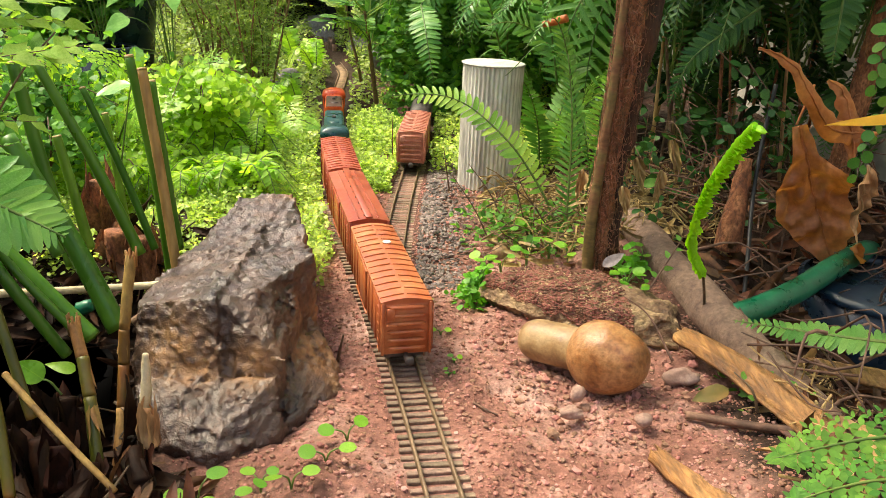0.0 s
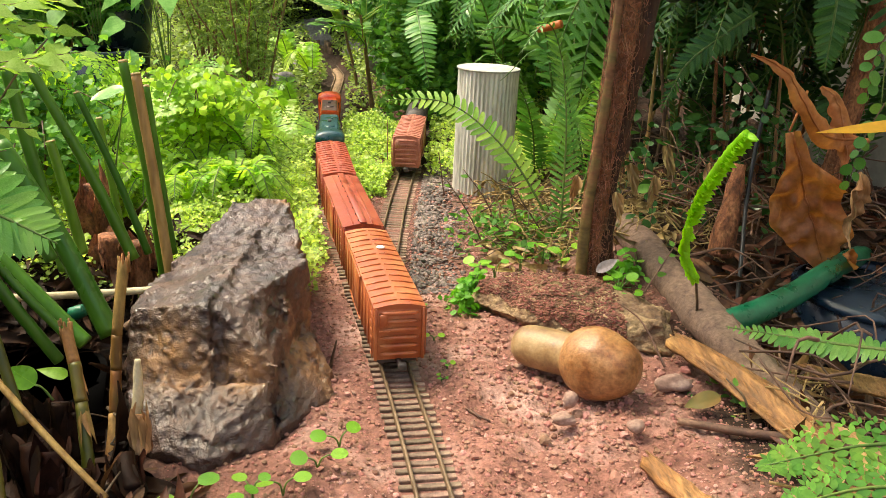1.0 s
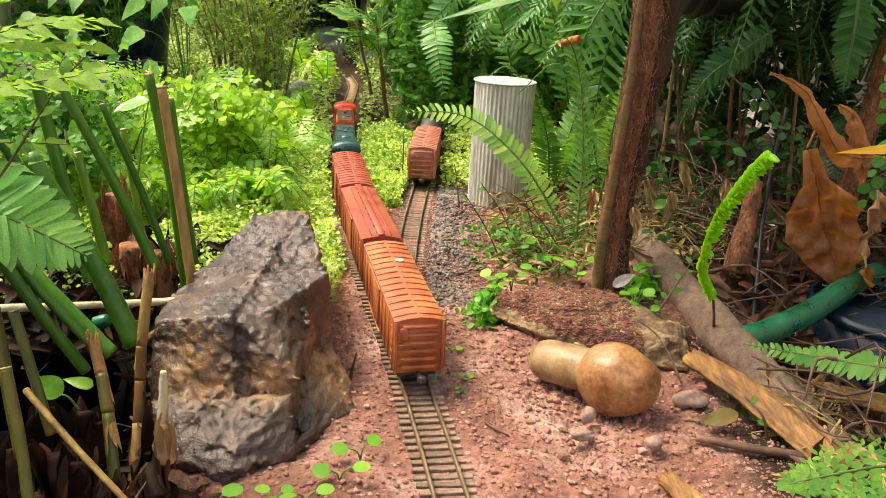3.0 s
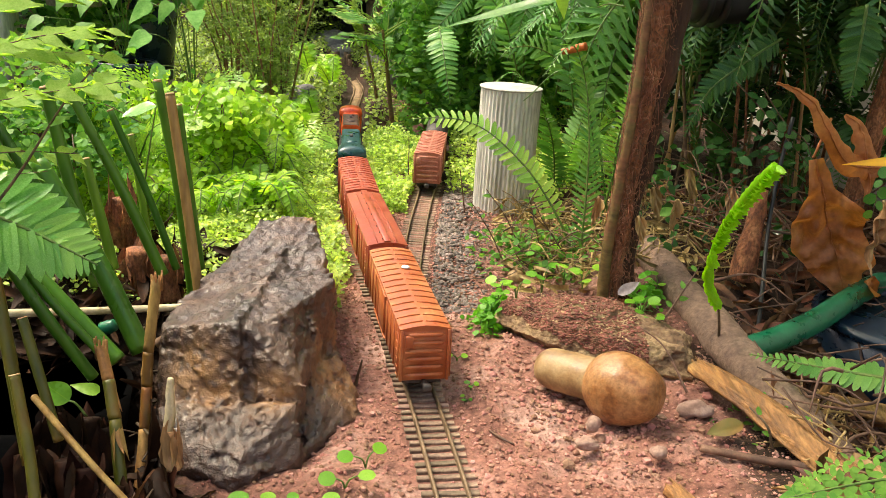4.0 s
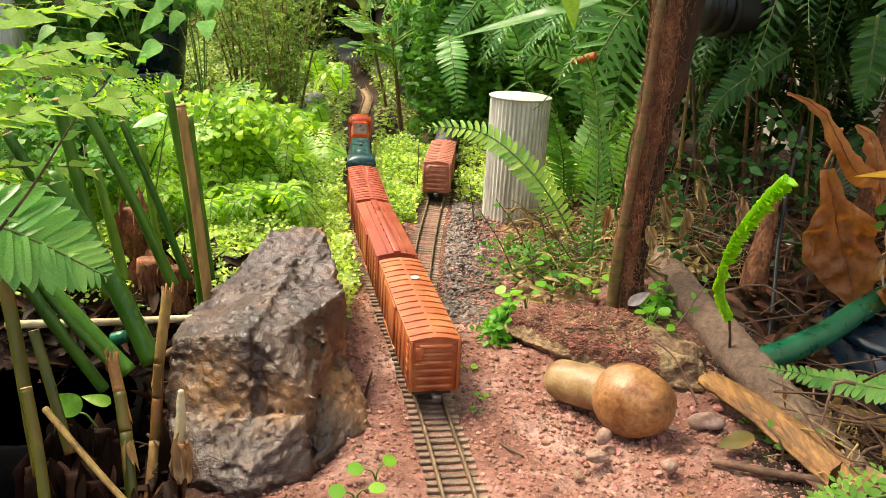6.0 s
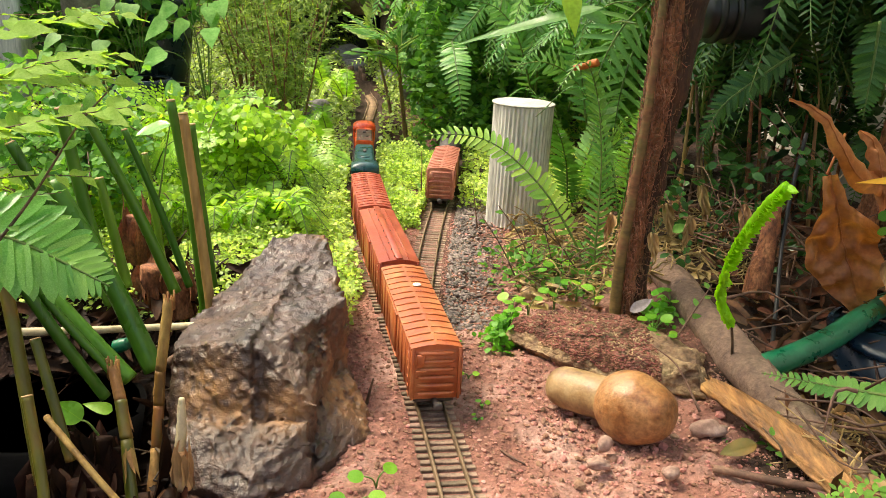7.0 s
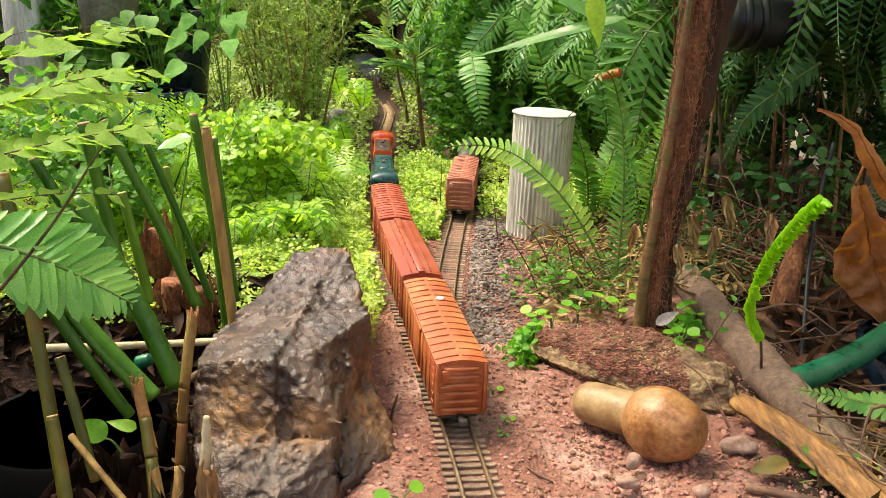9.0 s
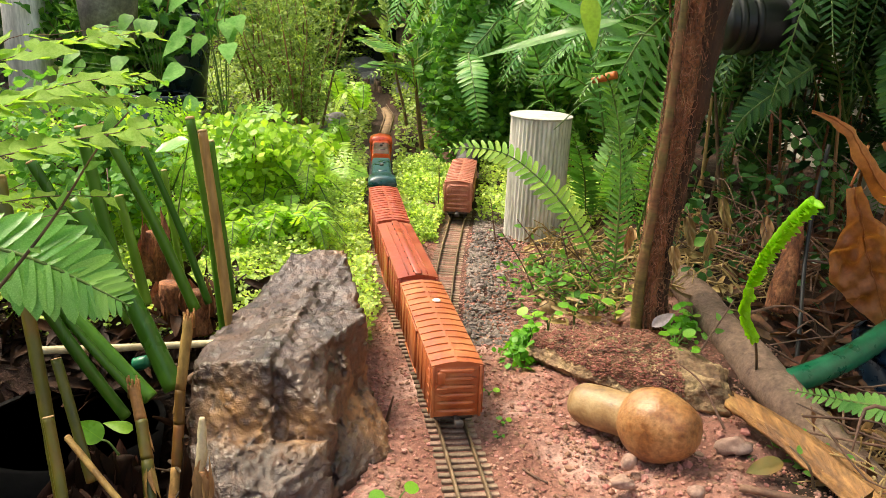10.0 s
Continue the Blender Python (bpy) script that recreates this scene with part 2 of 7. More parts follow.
def wet_rock():
    """Dark brown stone under a film of water, with ochre where it is freshly broken."""
    m = material("wet_rock", [(0.028, 0.014, 0.010), (0.064, 0.032, 0.023), (0.12, 0.062, 0.040)], 45, 0.55, 0, 9, mottle=0.5, rough_var=0.12, coat=0.55, spec=0.45)
    nt = m.node_tree
    node, link = nt.nodes.new, nt.links.new
    bsdf = nt.nodes["Principled BSDF"]
    old = bsdf.inputs["Base Color"].links[0].from_socket
    tc, at, br, mul, mx = node("ShaderNodeTexCoord"), node("ShaderNodeAttribute"), node("ShaderNodeTexNoise"), node("ShaderNodeMath"), node("ShaderNodeMix")
    at.attribute_name = "ochre"
    br.inputs["Scale"].default_value, br.inputs["Detail"].default_value = 170, 5
    link(tc.outputs["Object"], br.inputs["Vector"])
    lift = node("ShaderNodeMapRange")
    lift.inputs["From Min"].default_value, lift.inputs["From Max"].default_value = 0.30, 0.56
    link(br.outputs[0], lift.inputs["Value"])
    mul.operation = "MULTIPLY"
    link(at.outputs["Fac"], mul.inputs[0])
    link(lift.outputs[0], mul.inputs[1])
    mx.data_type = "RGBA"
    mx.inputs["B"].default_value = (0.44, 0.22, 0.085, 1)
    link(mul.outputs[0], mx.inputs["Factor"])
    link(old, mx.inputs["A"])
    link(mx.outputs["Result"], bsdf.inputs["Base Color"])
    last = None
    for scale, detail, depth in ((330, 5.0, 0.0010), (900, 3.0, 0.0007)):
        n, b = node("ShaderNodeTexNoise"), node("ShaderNodeBump")
        n.inputs["Scale"].default_value, n.inputs["Detail"].default_value, n.inputs["Distortion"].default_value = scale, detail, 0.6
        mp = node("ShaderNodeMapping")
        mp.inputs["Rotation"].default_value, mp.inputs["Scale"].default_value = (0.3, 0.4, 0.6), (1.0, 0.7, 1.3)
        link(tc.outputs["Object"], mp.inputs["Vector"])
        link(mp.outputs[0], n.inputs["Vector"])
        link(n.outputs[0], b.inputs["Height"])
        b.inputs["Strength"].default_value, b.inputs["Distance"].default_value = 0.9, depth
        if last:
            link(last.outputs[0], b.inputs["Normal"])
        last = b
    link(last.outputs[0], bsdf.inputs["Normal"])
    link(last.outputs[0], bsdf.inputs["Coat Normal"])
    bsdf.inputs["Coat Roughness"].default_value = 0.12
    bsdf.inputs["Coat IOR"].default_value = 1.6
    return m


ROCK = wet_rock()
TANCANE = material("tan_cane", [(0.22, 0.11, 0.03), (0.42, 0.25, 0.085), (0.55, 0.37, 0.15)], 40, 0.5, 0.3, 8, stretch=(1, 1, 0.2), mottle=0.25)
OLDSTRAW = material("old_straw", [(0.13, 0.05, 0.011), (0.30, 0.145, 0.04), (0.46, 0.27, 0.09)], 60, 0.65, 0.5, 7, stretch=(1, 1, 0.3), mottle=0.4, obj=0.25)
# darker copy of the trunk fibre, for the side away from the sun
SHADEFIBRE = material("shaded_fibre", [(0.018, 0.008, 0.0045), (0.055, 0.022, 0.011), (0.12, 0.05, 0.024)], 60, 0.8, 0.9, 6, stretch=(1, 1, 0.3), mottle=0.5, relief=0.002)
FERNLACE = leafy("lacy_fern", (0.06, 0.185, 0.022), (0.14, 0.32, 0.05), 0.3, 0.4, 0.25, 0.2)
OCHRE = material("ochre_stone", [(0.085, 0.028, 0.009), (0.25, 0.098, 0.030), (0.37, 0.185, 0.072), (0.22, 0.088, 0.028)], 55, 0.42, 0.4, 7, mottle=0.42, coat=0.10)
TAN = material("tan_stone", [(0.16, 0.078, 0.030), (0.31, 0.19, 0.085), (0.42, 0.29, 0.15)], 60, 0.5, 0.25, 6, mottle=0.28, coat=0.05)
CRUST = material("rusty_crust", [(0.10, 0.034, 0.020), (0.19, 0.072, 0.045), (0.30, 0.14, 0.09)], 50, 0.85, 0.6, 7, island=0.35)
SLAB = material("mossy_slab", [(0.11, 0.06, 0.035), (0.19, 0.11, 0.06), (0.38, 0.26, 0.14), (0.15, 0.11, 0.045)], 40, 0.8, 0.9, 9, mottle=0.5, relief=0.002)
PLASTER = material("weathered_white", [(0.36, 0.34, 0.29), (0.64, 0.61, 0.55), (0.80, 0.77, 0.71)], 40, 0.6, 0.4, 8, mottle=0.28, stretch=(1, 1, 0.18))
LID = material("weathered_lid", [(0.30, 0.29, 0.26), (0.46, 0.45, 0.41), (0.56, 0.55, 0.50)], 60, 0.7, 0.3, 8, mottle=0.25)
FIBRE = material("trunk_fibre", [(0.07, 0.026, 0.013), (0.28, 0.10, 0.042), (0.48, 0.21, 0.095)], 90, 0.8, 0.9, 6, stretch=(1, 1, 0.55), mottle=0.7, relief=0.002)
PALE = material("peeled_wood", [(0.42, 0.3, 0.15), (0.62, 0.5, 0.3), (0.72, 0.62, 0.42)], 60, 0.6, 0.4, 7, mottle=0.2)
STRAW = material("dry_straw", [(0.20, 0.10, 0.035), (0.40, 0.24, 0.095), (0.58, 0.41, 0.2)], 60, 0.6, 0.5, 7, stretch=(1, 1, 0.3), mottle=0.3, island=0.25, obj=0.2)
TWIG = material("twig_bark", [(0.05, 0.028, 0.017), (0.12, 0.07, 0.04), (0.22, 0.14, 0.085)], 60, 0.75, 0.5, 6, island=0.4, obj=0.25)
LOGBARK = material("log_bark", [(0.10, 0.056, 0.038), (0.21, 0.132, 0.092), (0.31, 0.21, 0.15)], 34, 0.8, 0.9, 9, mottle=0.45, relief=0.002)
SPLIT = material("split_bark", [(0.10, 0.04, 0.014), (0.28, 0.13, 0.04), (0.44, 0.25, 0.085)], 70, 0.6, 0.9, 5, mottle=0.7, stretch=(1, 0.1, 1), relief=0.002)
CANEOLD = material("old_cane", [(0.045, 0.062, 0.006), (0.10, 0.098, 0.010), (0.19, 0.088, 0.016), (0.14, 0.05, 0.011)], 22, 0.45, 0.3, 9, obj=0.25, mottle=0.2, stretch=(1, 1, 0.35))
STALK = material("ringed_stalk", [(0.09, 0.055, 0.018), (0.17, 0.115, 0.035), (0.22, 0.10, 0.042), (0.12, 0.05, 0.022)], 60, 0.65, 0.7, 5, mottle=0.35, stretch=(0.4, 0.4, 1), relief=0.0015)
CANE = material("green_cane", [(0.042, 0.125, 0.010), (0.10, 0.24, 0.018), (0.18, 0.34, 0.035)], 30, 0.35, 0.15, 9, obj=0.3, mottle=0.15, stretch=(1, 1, 0.3), trans=0.12)
DEADLEAF = material("dead_leaf", [(0.27, 0.085, 0.027), (0.46, 0.165, 0.055), (0.62, 0.29, 0.11)], 26, 0.5, 0.6, 6, trans=0.35, mottle=0.25, relief=0.0015)
YELLOWLEAF = material("yellow_leaf", [(0.65, 0.32, 0.02), (0.75, 0.42, 0.03)], 40, 0.45, 0.2, 6, trans=0.3, mottle=0.1)
RAIL = material("rusty_rail", [(0.10, 0.062, 0.034), (0.19, 0.125, 0.072), (0.29, 0.20, 0.125)], 120, 0.55, 0.3, 5, metal=0.2, mottle=0.25)
SLEEPER = material("dusty_sleeper", [(0.095, 0.062, 0.043), (0.20, 0.137, 0.095), (0.36, 0.255, 0.18)], 110, 0.8, 0.4, 5, obj=0.35, mottle=0.3)
DECK = material("earthy_deck", [(0.15, 0.09, 0.05), (0.25, 0.16, 0.09), (0.34, 0.23, 0.14)], 60, 0.85, 0.5, 6, mottle=0.3)
ORANGE = material("orange_paint", [(0.60, 0.05, 0.012), (0.72, 0.085, 0.018), (0.78, 0.15, 0.04)], 90, 0.38, 0.12, 7, mottle=0.12, coat=0.2)
SOOT = material("sooty_roof", [(0.03, 0.014, 0.012), (0.055, 0.035, 0.032), (0.14, 0.05, 0.03)], 80, 0.4, 0.2, 6, mottle=0.4)
TEAL = material("teal_paint", [(0.004, 0.028, 0.034), (0.008, 0.05, 0.06), (0.03, 0.09, 0.10)], 75, 0.33, 0.12, 7, mottle=0.2, coat=0.25)
CHASSIS = material("dark_chassis", [(0.018, 0.016, 0.016), (0.045, 0.038, 0.035), (0.1, 0.08, 0.07)], 120, 0.6, 0.2, 5, mottle=0.25)
BOXRED = material("boxcar_red", [(0.30, 0.045, 0.025), (0.38, 0.07, 0.035), (0.44, 0.12, 0.065)], 90, 0.42, 0.12, 7, mottle=0.12, coat=0.15)
BOXRUST = material("boxcar_rust", [(0.27, 0.042, 0.02), (0.35, 0.065, 0.03), (0.40, 0.11, 0.05)], 60, 0.42, 0.12, 7, mottle=0.12, coat=0.15)
BOXORANGE = material("boxcar_orange", [(0.34, 0.072, 0.026), (0.43, 0.115, 0.036), (0.50, 0.19, 0.07)], 60, 0.42, 0.12, 7, mottle=0.1, coat=0.15)
BOXBROWN = material("boxcar_brown", [(0.30, 0.088, 0.055), (0.41, 0.14, 0.09), (0.50, 0.23, 0.165)], 90, 0.5, 0.15, 7, mottle=0.15)
LILAC = material("dry_lilac_leaf", [(0.30, 0.24, 0.25), (0.46, 0.39, 0.41)], 60, 0.6, 0.3, trans=0.15)
WHITE = material("white_chip", [(0.75, 0.75, 0.7), (0.85, 0.85, 0.82)], 200, 0.5, 0.1)
STEEL = material("worn_steel", [(0.05, 0.045, 0.04), (0.13, 0.115, 0.10)], 200, 0.45, 0.1, metal=0.6)
HOSE = material("green_hose", [(0.0, 0.09, 0.04), (0.002, 0.14, 0.065), (0.02, 0.19, 0.09)], 40, 0.35, 0.1, 8, mottle=0.12, coat=0.2)
BLACKP = material("black_plastic", [(0.006, 0.006, 0.007), (0.013, 0.014, 0.016)], 40, 0.45, 0.1)
SHADEBLACK = material("shade_black", [(0.004, 0.004, 0.004), (0.009, 0.008, 0.008)], 40, 0.9, 0.1, spec=0.1)
BLUEP = material("dark_blue_plastic", [(0.004, 0.014, 0.03), (0.012, 0.03, 0.055)], 40, 0.3, 0.1)
WALLM = material("garden_wall", [(0.30, 0.29, 0.26), (0.42, 0.4, 0.36), (0.5, 0.47, 0.42)], 6, 0.8, 0.4, 14, mottle=0.2)
STONE = material("grey_stone", [(0.10, 0.09, 0.085), (0.2, 0.18, 0.17), (0.32, 0.3, 0.28)], 30, 0.7, 0.6, 8, island=0.2, mottle=0.3)
TERRA = material("orange_tip", [(0.45, 0.10, 0.02), (0.6, 0.16, 0.04)], 60, 0.5, 0.2)

WETFERN = leafy("wet_fern", (0.14, 0.36, 0.07), (0.26, 0.50, 0.15), 0.38, 0.2, 0.15, 0.15)
FERN = leafy("fern_green", (0.085, 0.245, 0.048), (0.17, 0.38, 0.085), 0.36, 0.36, 0.22, 0.22)
# fern green darkened for the plants on the shaded right
FERNSHADE = leafy("fern_shaded", (0.018, 0.075, 0.015), (0.058, 0.17, 0.036), 0.24, 0.38, 0.3, 0.3)
BRIGHTFERN = leafy("fern_bright", (0.24, 0.46, 0.07), (0.38, 0.60, 0.16), 0.4, 0.3, 0.15, 0.15)
BLUEFERN = leafy("fern_blue_green", (0.10, 0.27, 0.075), (0.21, 0.42, 0.14), 0.36, 0.36, 0.2, 0.2)
# light fern green, raised further for the sunlight on the bank
FERNLIGHT = leafy("fern_light", (0.22, 0.42, 0.04), (0.36, 0.56, 0.09), 0.4, 0.38, 0.2, 0.15)
YOUNG = leafy("young_frond", (0.22, 0.52, 0.015), (0.32, 0.66, 0.03), 0.4, 0.4, 0.15)
# yellow-green of the leaves, raised further for sunlight at the left
LEAFYELLOW = leafy("yellow_green_leaf", (0.24, 0.44, 0.035), (0.46, 0.64, 0.11), 0.5, 0.4, 0.35, hue=0.02)
LEAFMID = leafy("mid_green_leaf", (0.07, 0.21, 0.035), (0.17, 0.37, 0.07), 0.4, 0.5, 0.4, spec=0.25)
# leaf green lowered to near black, to paint deep shade between plants
LEAFSHADE = leafy("shaded_leaf", (0.008, 0.034, 0.007), (0.024, 0.075, 0.015), 0.2, 0.4, 0.45)
LEAFOLIVE = leafy("olive_leaf", (0.17, 0.27, 0.05), (0.34, 0.45, 0.12), 0.4, 0.5, 0.35)
SPRAY = leafy("pale_spray", (0.19, 0.35, 0.05), (0.30, 0.45, 0.11), 0.5, 0.65, 0.45, scale=14, spec=0.15)
LEAFPALE = leafy("pale_veined_leaf", (0.08, 0.27, 0.045), (0.26, 0.47, 0.15), 0.35, 0.75, 0.25, scale=60, spec=0.1)
CLOVER = leafy("seedling_leaf", (0.13, 0.36, 0.025), (0.22, 0.46, 0.05), 0.35, 0.35, 0.15, 0.2)
GROUNDCOVER = leafy("groundcover_leaf", (0.29, 0.44, 0.07), (0.60, 0.72, 0.23), 0.42, 0.45, 0.45)
SHRUBSTEM = material("shrub_stem", [(0.16, 0.08, 0.035), (0.30, 0.17, 0.07)], 60, 0.6, 0.2, obj=0.3)
STEM = material("green_stem", [(0.06, 0.14, 0.02), (0.14, 0.2, 0.04)], 60, 0.5, 0.1, obj=0.2)

# ---- ground: one sheet, fine near the line and coarse out to the horizon ----
MAIN = spline([(0.115, -0.22), (0.06, 0.08), (0.022, 0.25), (-0.0085, 0.40), (-0.032, 0.509), (-0.055, 0.60), (-0.086, 0.725), (-0.122, 0.906),
               (-0.147, 1.09), (-0.171, 1.27), (-0.187, 1.41), (-0.197, 1.55), (-0.208, 1.68), (-0.227, 1.77), (-0.25, 1.86), (-0.29, 1.95)], 700)
SIDE = spline([(0.022, 0.25), (-0.0085, 0.40), (-0.028, 0.509), (-0.040, 0.60), (-0.0425, 0.70), (-0.043, 0.82), (-0.041, 0.934), (-0.038, 1.10), (-0.04, 1.36)], 320)


def track_near(x, y, line):
    """Distance to a line of the plan, roughly."""
    return np.abs(np.asarray(x) - np.interp(y, line[:, 1], line[:, 0]))


def gz(x, y, rough=True):
    """Height of the ground."""
    x, y = np.asarray(x, float), np.asarray(y, float)
    z = np.zeros(np.broadcast(x, y).shape)
    z = z - 0.10 * smooth(-0.15, -0.21, x) * smooth(0.60, 0.48, y) * smooth(0.28, 0.42, y) - 0.02 * smooth(-0.14, -0.2, x) * smooth(0.62, 0.5, y)                      # the hollow under the canes
    z = z + 0.022 * smooth(0.09, 0.16, x) * smooth(0.5, 0.62, y)                        # the bank below the tree fern
    z = z - 0.05 * smooth(0.19, 0.27, x) * smooth(0.75, 0.55, y) * smooth(0.2, 0.42, y)     # the dark pit behind the log
    z = z + 0.05 * smooth(-0.22, -0.6, x) * smooth(0.7, 1.1, y)
    z = z + 0.05 * smooth(1.75, 2.3, y) + 0.04 * smooth(0.05, 0.3, x) * smooth(0.95, 1.3, y)
    z = z - 0.045 * smooth(-0.165, -0.12, x) * smooth(-0.05, -0.1, x) * smooth(1.16, 1.24, y) * smooth(1.62, 1.45, y)   # the gully beside the line
    z = z - 0.009 * smooth(-0.055, -0.085, x) * smooth(-0.19, -0.15, x) * smooth(0.43, 0.39, y) * smooth(0.285, 0.335, y)   # the hollow before the rock
    bed = np.minimum(track_near(x, y, MAIN), track_near(x, y, SIDE) + 0.2 * (y > 1.3))
    keep = smooth(0.012, 0.035, bed)
    if rough:
        p = np.stack([x.ravel(), y.ravel(), np.zeros(x.size)], 1)
        z = z + keep * (0.006 * fbm(p * 11, 3) + 0.0028 * fbm(p * 55 + 3, 3)).reshape(x.shape)
        z = z + (0.25 + 0.75 * keep) * (0.0011 * fbm(p * 230 + 9, 2)).reshape(x.shape)
    return z - (0.0009 - 0.0012 * smooth(0.58, 0.72, y)) * (1 - keep)


def gz1(x, y):
    return float(gz(np.array([x]), np.array([y]))[0])


def _axis(lo, hi, step, far):
    mid = np.arange(lo, hi + step / 2, step)
    out = step * 1.25 ** np.arange(1, 60)
    out = np.cumsum(out)
    out = out[out < far]
    return np.concatenate([lo - out[::-1], mid, hi + out])


_xs, _ys = _axis(-0.34, 0.36, 0.0028, 300.0), _axis(0.24, 1.3, 0.0032, 300.0)
_X, _Y = np.meshgrid(_xs, _ys)
_Z = gz(_X, _Y)
_far = np.maximum(np.abs(_X), np.abs(_Y))
_Z = np.where(_far > 4, _Z * 0.2, _Z)
_n, _m = len(_xs), len(_ys)
_i = (np.arange(_m - 1)[:, None] * _n + np.arange(_n - 1)[None, :]).ravel()
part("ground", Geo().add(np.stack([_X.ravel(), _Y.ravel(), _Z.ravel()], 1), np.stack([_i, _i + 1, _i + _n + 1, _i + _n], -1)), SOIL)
# mould zones, widened over the hollow and lower right to paint their shade
_mould_shade = np.clip(smooth(-0.115, -0.15, _X) * smooth(0.66, 0.56, _Y) + smooth(0.13, 0.19, _X) * smooth(0.44, 0.56, _Y) + smooth(0.17, 0.22, _X) + smooth(0.135, 0.175, _X) * smooth(0.47, 0.43, _Y) + 0.75 * smooth(0.03, 0.07, _X) * smooth(0.64, 0.72, _Y) + 0.6 * smooth(0.0, 0.02, _X - np.interp(_Y, SIDE[:, 1], SIDE[:, 0])) * smooth(0.085, 0.06, _X - np.interp(_Y, SIDE[:, 1], SIDE[:, 0])) * smooth(0.60, 0.66, _Y) + 0.8 * smooth(0.9, 1.05, _Y) + 0.7 * smooth(-0.13, -0.2, _X) + smooth(0.2, -0.1, _Y), 0, 1)
_attr = bpy.data.objects["ground"].data.attributes.new("mould_shade", "FLOAT", "POINT")
_attr.data.foreach_set("value", np.clip(_mould_shade + 0.25 * fbm(np.stack([_X.ravel() * 40, _Y.ravel() * 40, _X.ravel() * 0], 1), 3).reshape(_X.shape) * (_mould_shade > 0.02), 0, 1).ravel())
tagged(bpy.data.objects["ground"], "reddish-brown crumbly garden soil with pale dry patches", "ground", kind="structure")

# garden walls that close the place
for nm, c, s, lab in (("wall_right", (0.46, 1.0, 0.45), (0.05, 3.0, 1.2), "pale weathered plaster garden wall behind the ferns"),
                      ("wall_back", (-0.6, 3.0, 0.4), (3.4, 0.1, 1.1), "shaded plaster garden wall behind the far plants"),
                      ("wall_left", (-2.3, 0.8, 0.3), (0.1, 4.5, 0.9), "plain plaster garden wall on the far side"),
                      ("wall_front", (-0.7, -1.6, 0.3), (3.3, 0.1, 0.9), "plain plaster garden wall behind the walk")):
    ob = part(nm, Geo().add(*box((0, 0, 0), s, 0.006)), WALLM, flat=True)
    ob.matrix_basis = pose(*c, 0, 0, 14 if nm == "wall_right" else 0)
    tagged(ob, lab, "wall", kind="structure")


# loose crumbs of soil and gravel
def lumps(count, place, r0, r1, seed, squash=0.7):
    rng = np.random.RandomState(seed)
    base = ball((0, 0, 0), (1, 1, 1), 1)
    kinds = []
    for k in range(6):
        d = 1 + 0.45 * vnoise(base[0] * 1.9 + 31 * k + seed)
        kinds.append((base[0] * d[:, None] * np.array([1, rng.uniform(0.7, 1), squash]), base[1]))
    xy = np.array([q for q in (place(rng) for _ in range(count)) if q[0] is not None])
    zz = gz(xy[:, 0], xy[:, 1])
    g = Geo()
    for (x, y), z in zip(xy, zz):
        r = r0 * (r1 / r0) ** (rng.rand() ** 2.2)
        a = rng.rand() * 6.28
        c, s = math.cos(a), math.sin(a)
        rot = np.array([[c, -s, 0], [s, c, 0], [0, 0, 1]])
        v, f = kinds[rng.randint(6)]
        g.add((v * r) @ rot.T + np.array([x, y, z + r * 0.25]), f)
    return g


def on_soil(rng):
    for _ in range(20):
        y = 0.27 + 0.62 * rng.rand() ** 1.2
        x = rng.uniform(-0.13, 0.24) if y < 0.6 else rng.uniform(-0.14, 0.10)
        bed = min(track_near(x, y, MAIN), track_near(x, y, SIDE))
        if bed > 0.0155 or rng.rand() < 0.05:
            return x, y
    return None, None


def by_gravel(rng):
    y = 0.60 + 0.42 * rng.rand()
    x = np.interp(y, SIDE[:, 1], SIDE[:, 0]) + 0.016 + abs(rng.normal(0, 0.021)) + 0.004
    return float(x), y


def by_stones(rng):
    a, r = rng.rand() * 6.28, abs(rng.normal(0, 1))
    return 0.085 + 0.05 * r * math.cos(a), 0.47 + 0.055 * r * math.sin(a)


tagged(part("soil_crumbs", lumps(26000, on_soil, 0.0004, 0.0019, 4), CLOD, flat=True), "fine crumbs of reddish soil", "soil", kind="stuff")
tagged(part("soil_clods", lumps(520, by_stones, 0.0010, 0.0040, 5), CLOD, flat=True), "pinkish clods of soil round the stones", "soil", kind="stuff")
tagged(part("gravel", lumps(4600, by_gravel, 0.0009, 0.0029, 6), GRIT, flat=True), "dark grey angular gravel beside the siding", "gravel", kind="stuff")

# ---- the model railway: main line, turnout and siding ----
GAUGE, RAIL_TOP = 0.0162, 0.0042


def z_line(p):
    return np.concatenate([p, np.full((len(p), 1), 0.0)], 1)


def offset(line, d):
    t = np.gradient(line, axis=0)
    t /= np.linalg.norm(t, axis=1)[:, None]
    return line + d * np.stack([t[:, 1], -t[:, 0]], 1)


RAILP = [(-0.0009, 0.0012), (0.0009, 0.0012), (0.00045, 0.0018), (0.00045, 0.0031), (0.0007, 0.0034), (0.0007, RAIL_TOP), (-0.0007, RAIL_TOP), (-0.0007, 0.0034), (-0.00045, 0.0031), (-0.00045, 0.0018)]
track = thing("model_railway_track", "rusty model railway track with a turnout and a siding on earth", "railway track")
for line, lo, hi in ((MAIN, 0, 699), (SIDE, 110, 319)):
    for d in (-GAUGE / 2, GAUGE / 2):
        c = offset(line, d)[lo:hi]
        if line is SIDE:
            c = c[c[:, 1] > 0.445]
        part("rail", Geo().add(*sweep(z_line(c), RAILP)), RAIL, track)
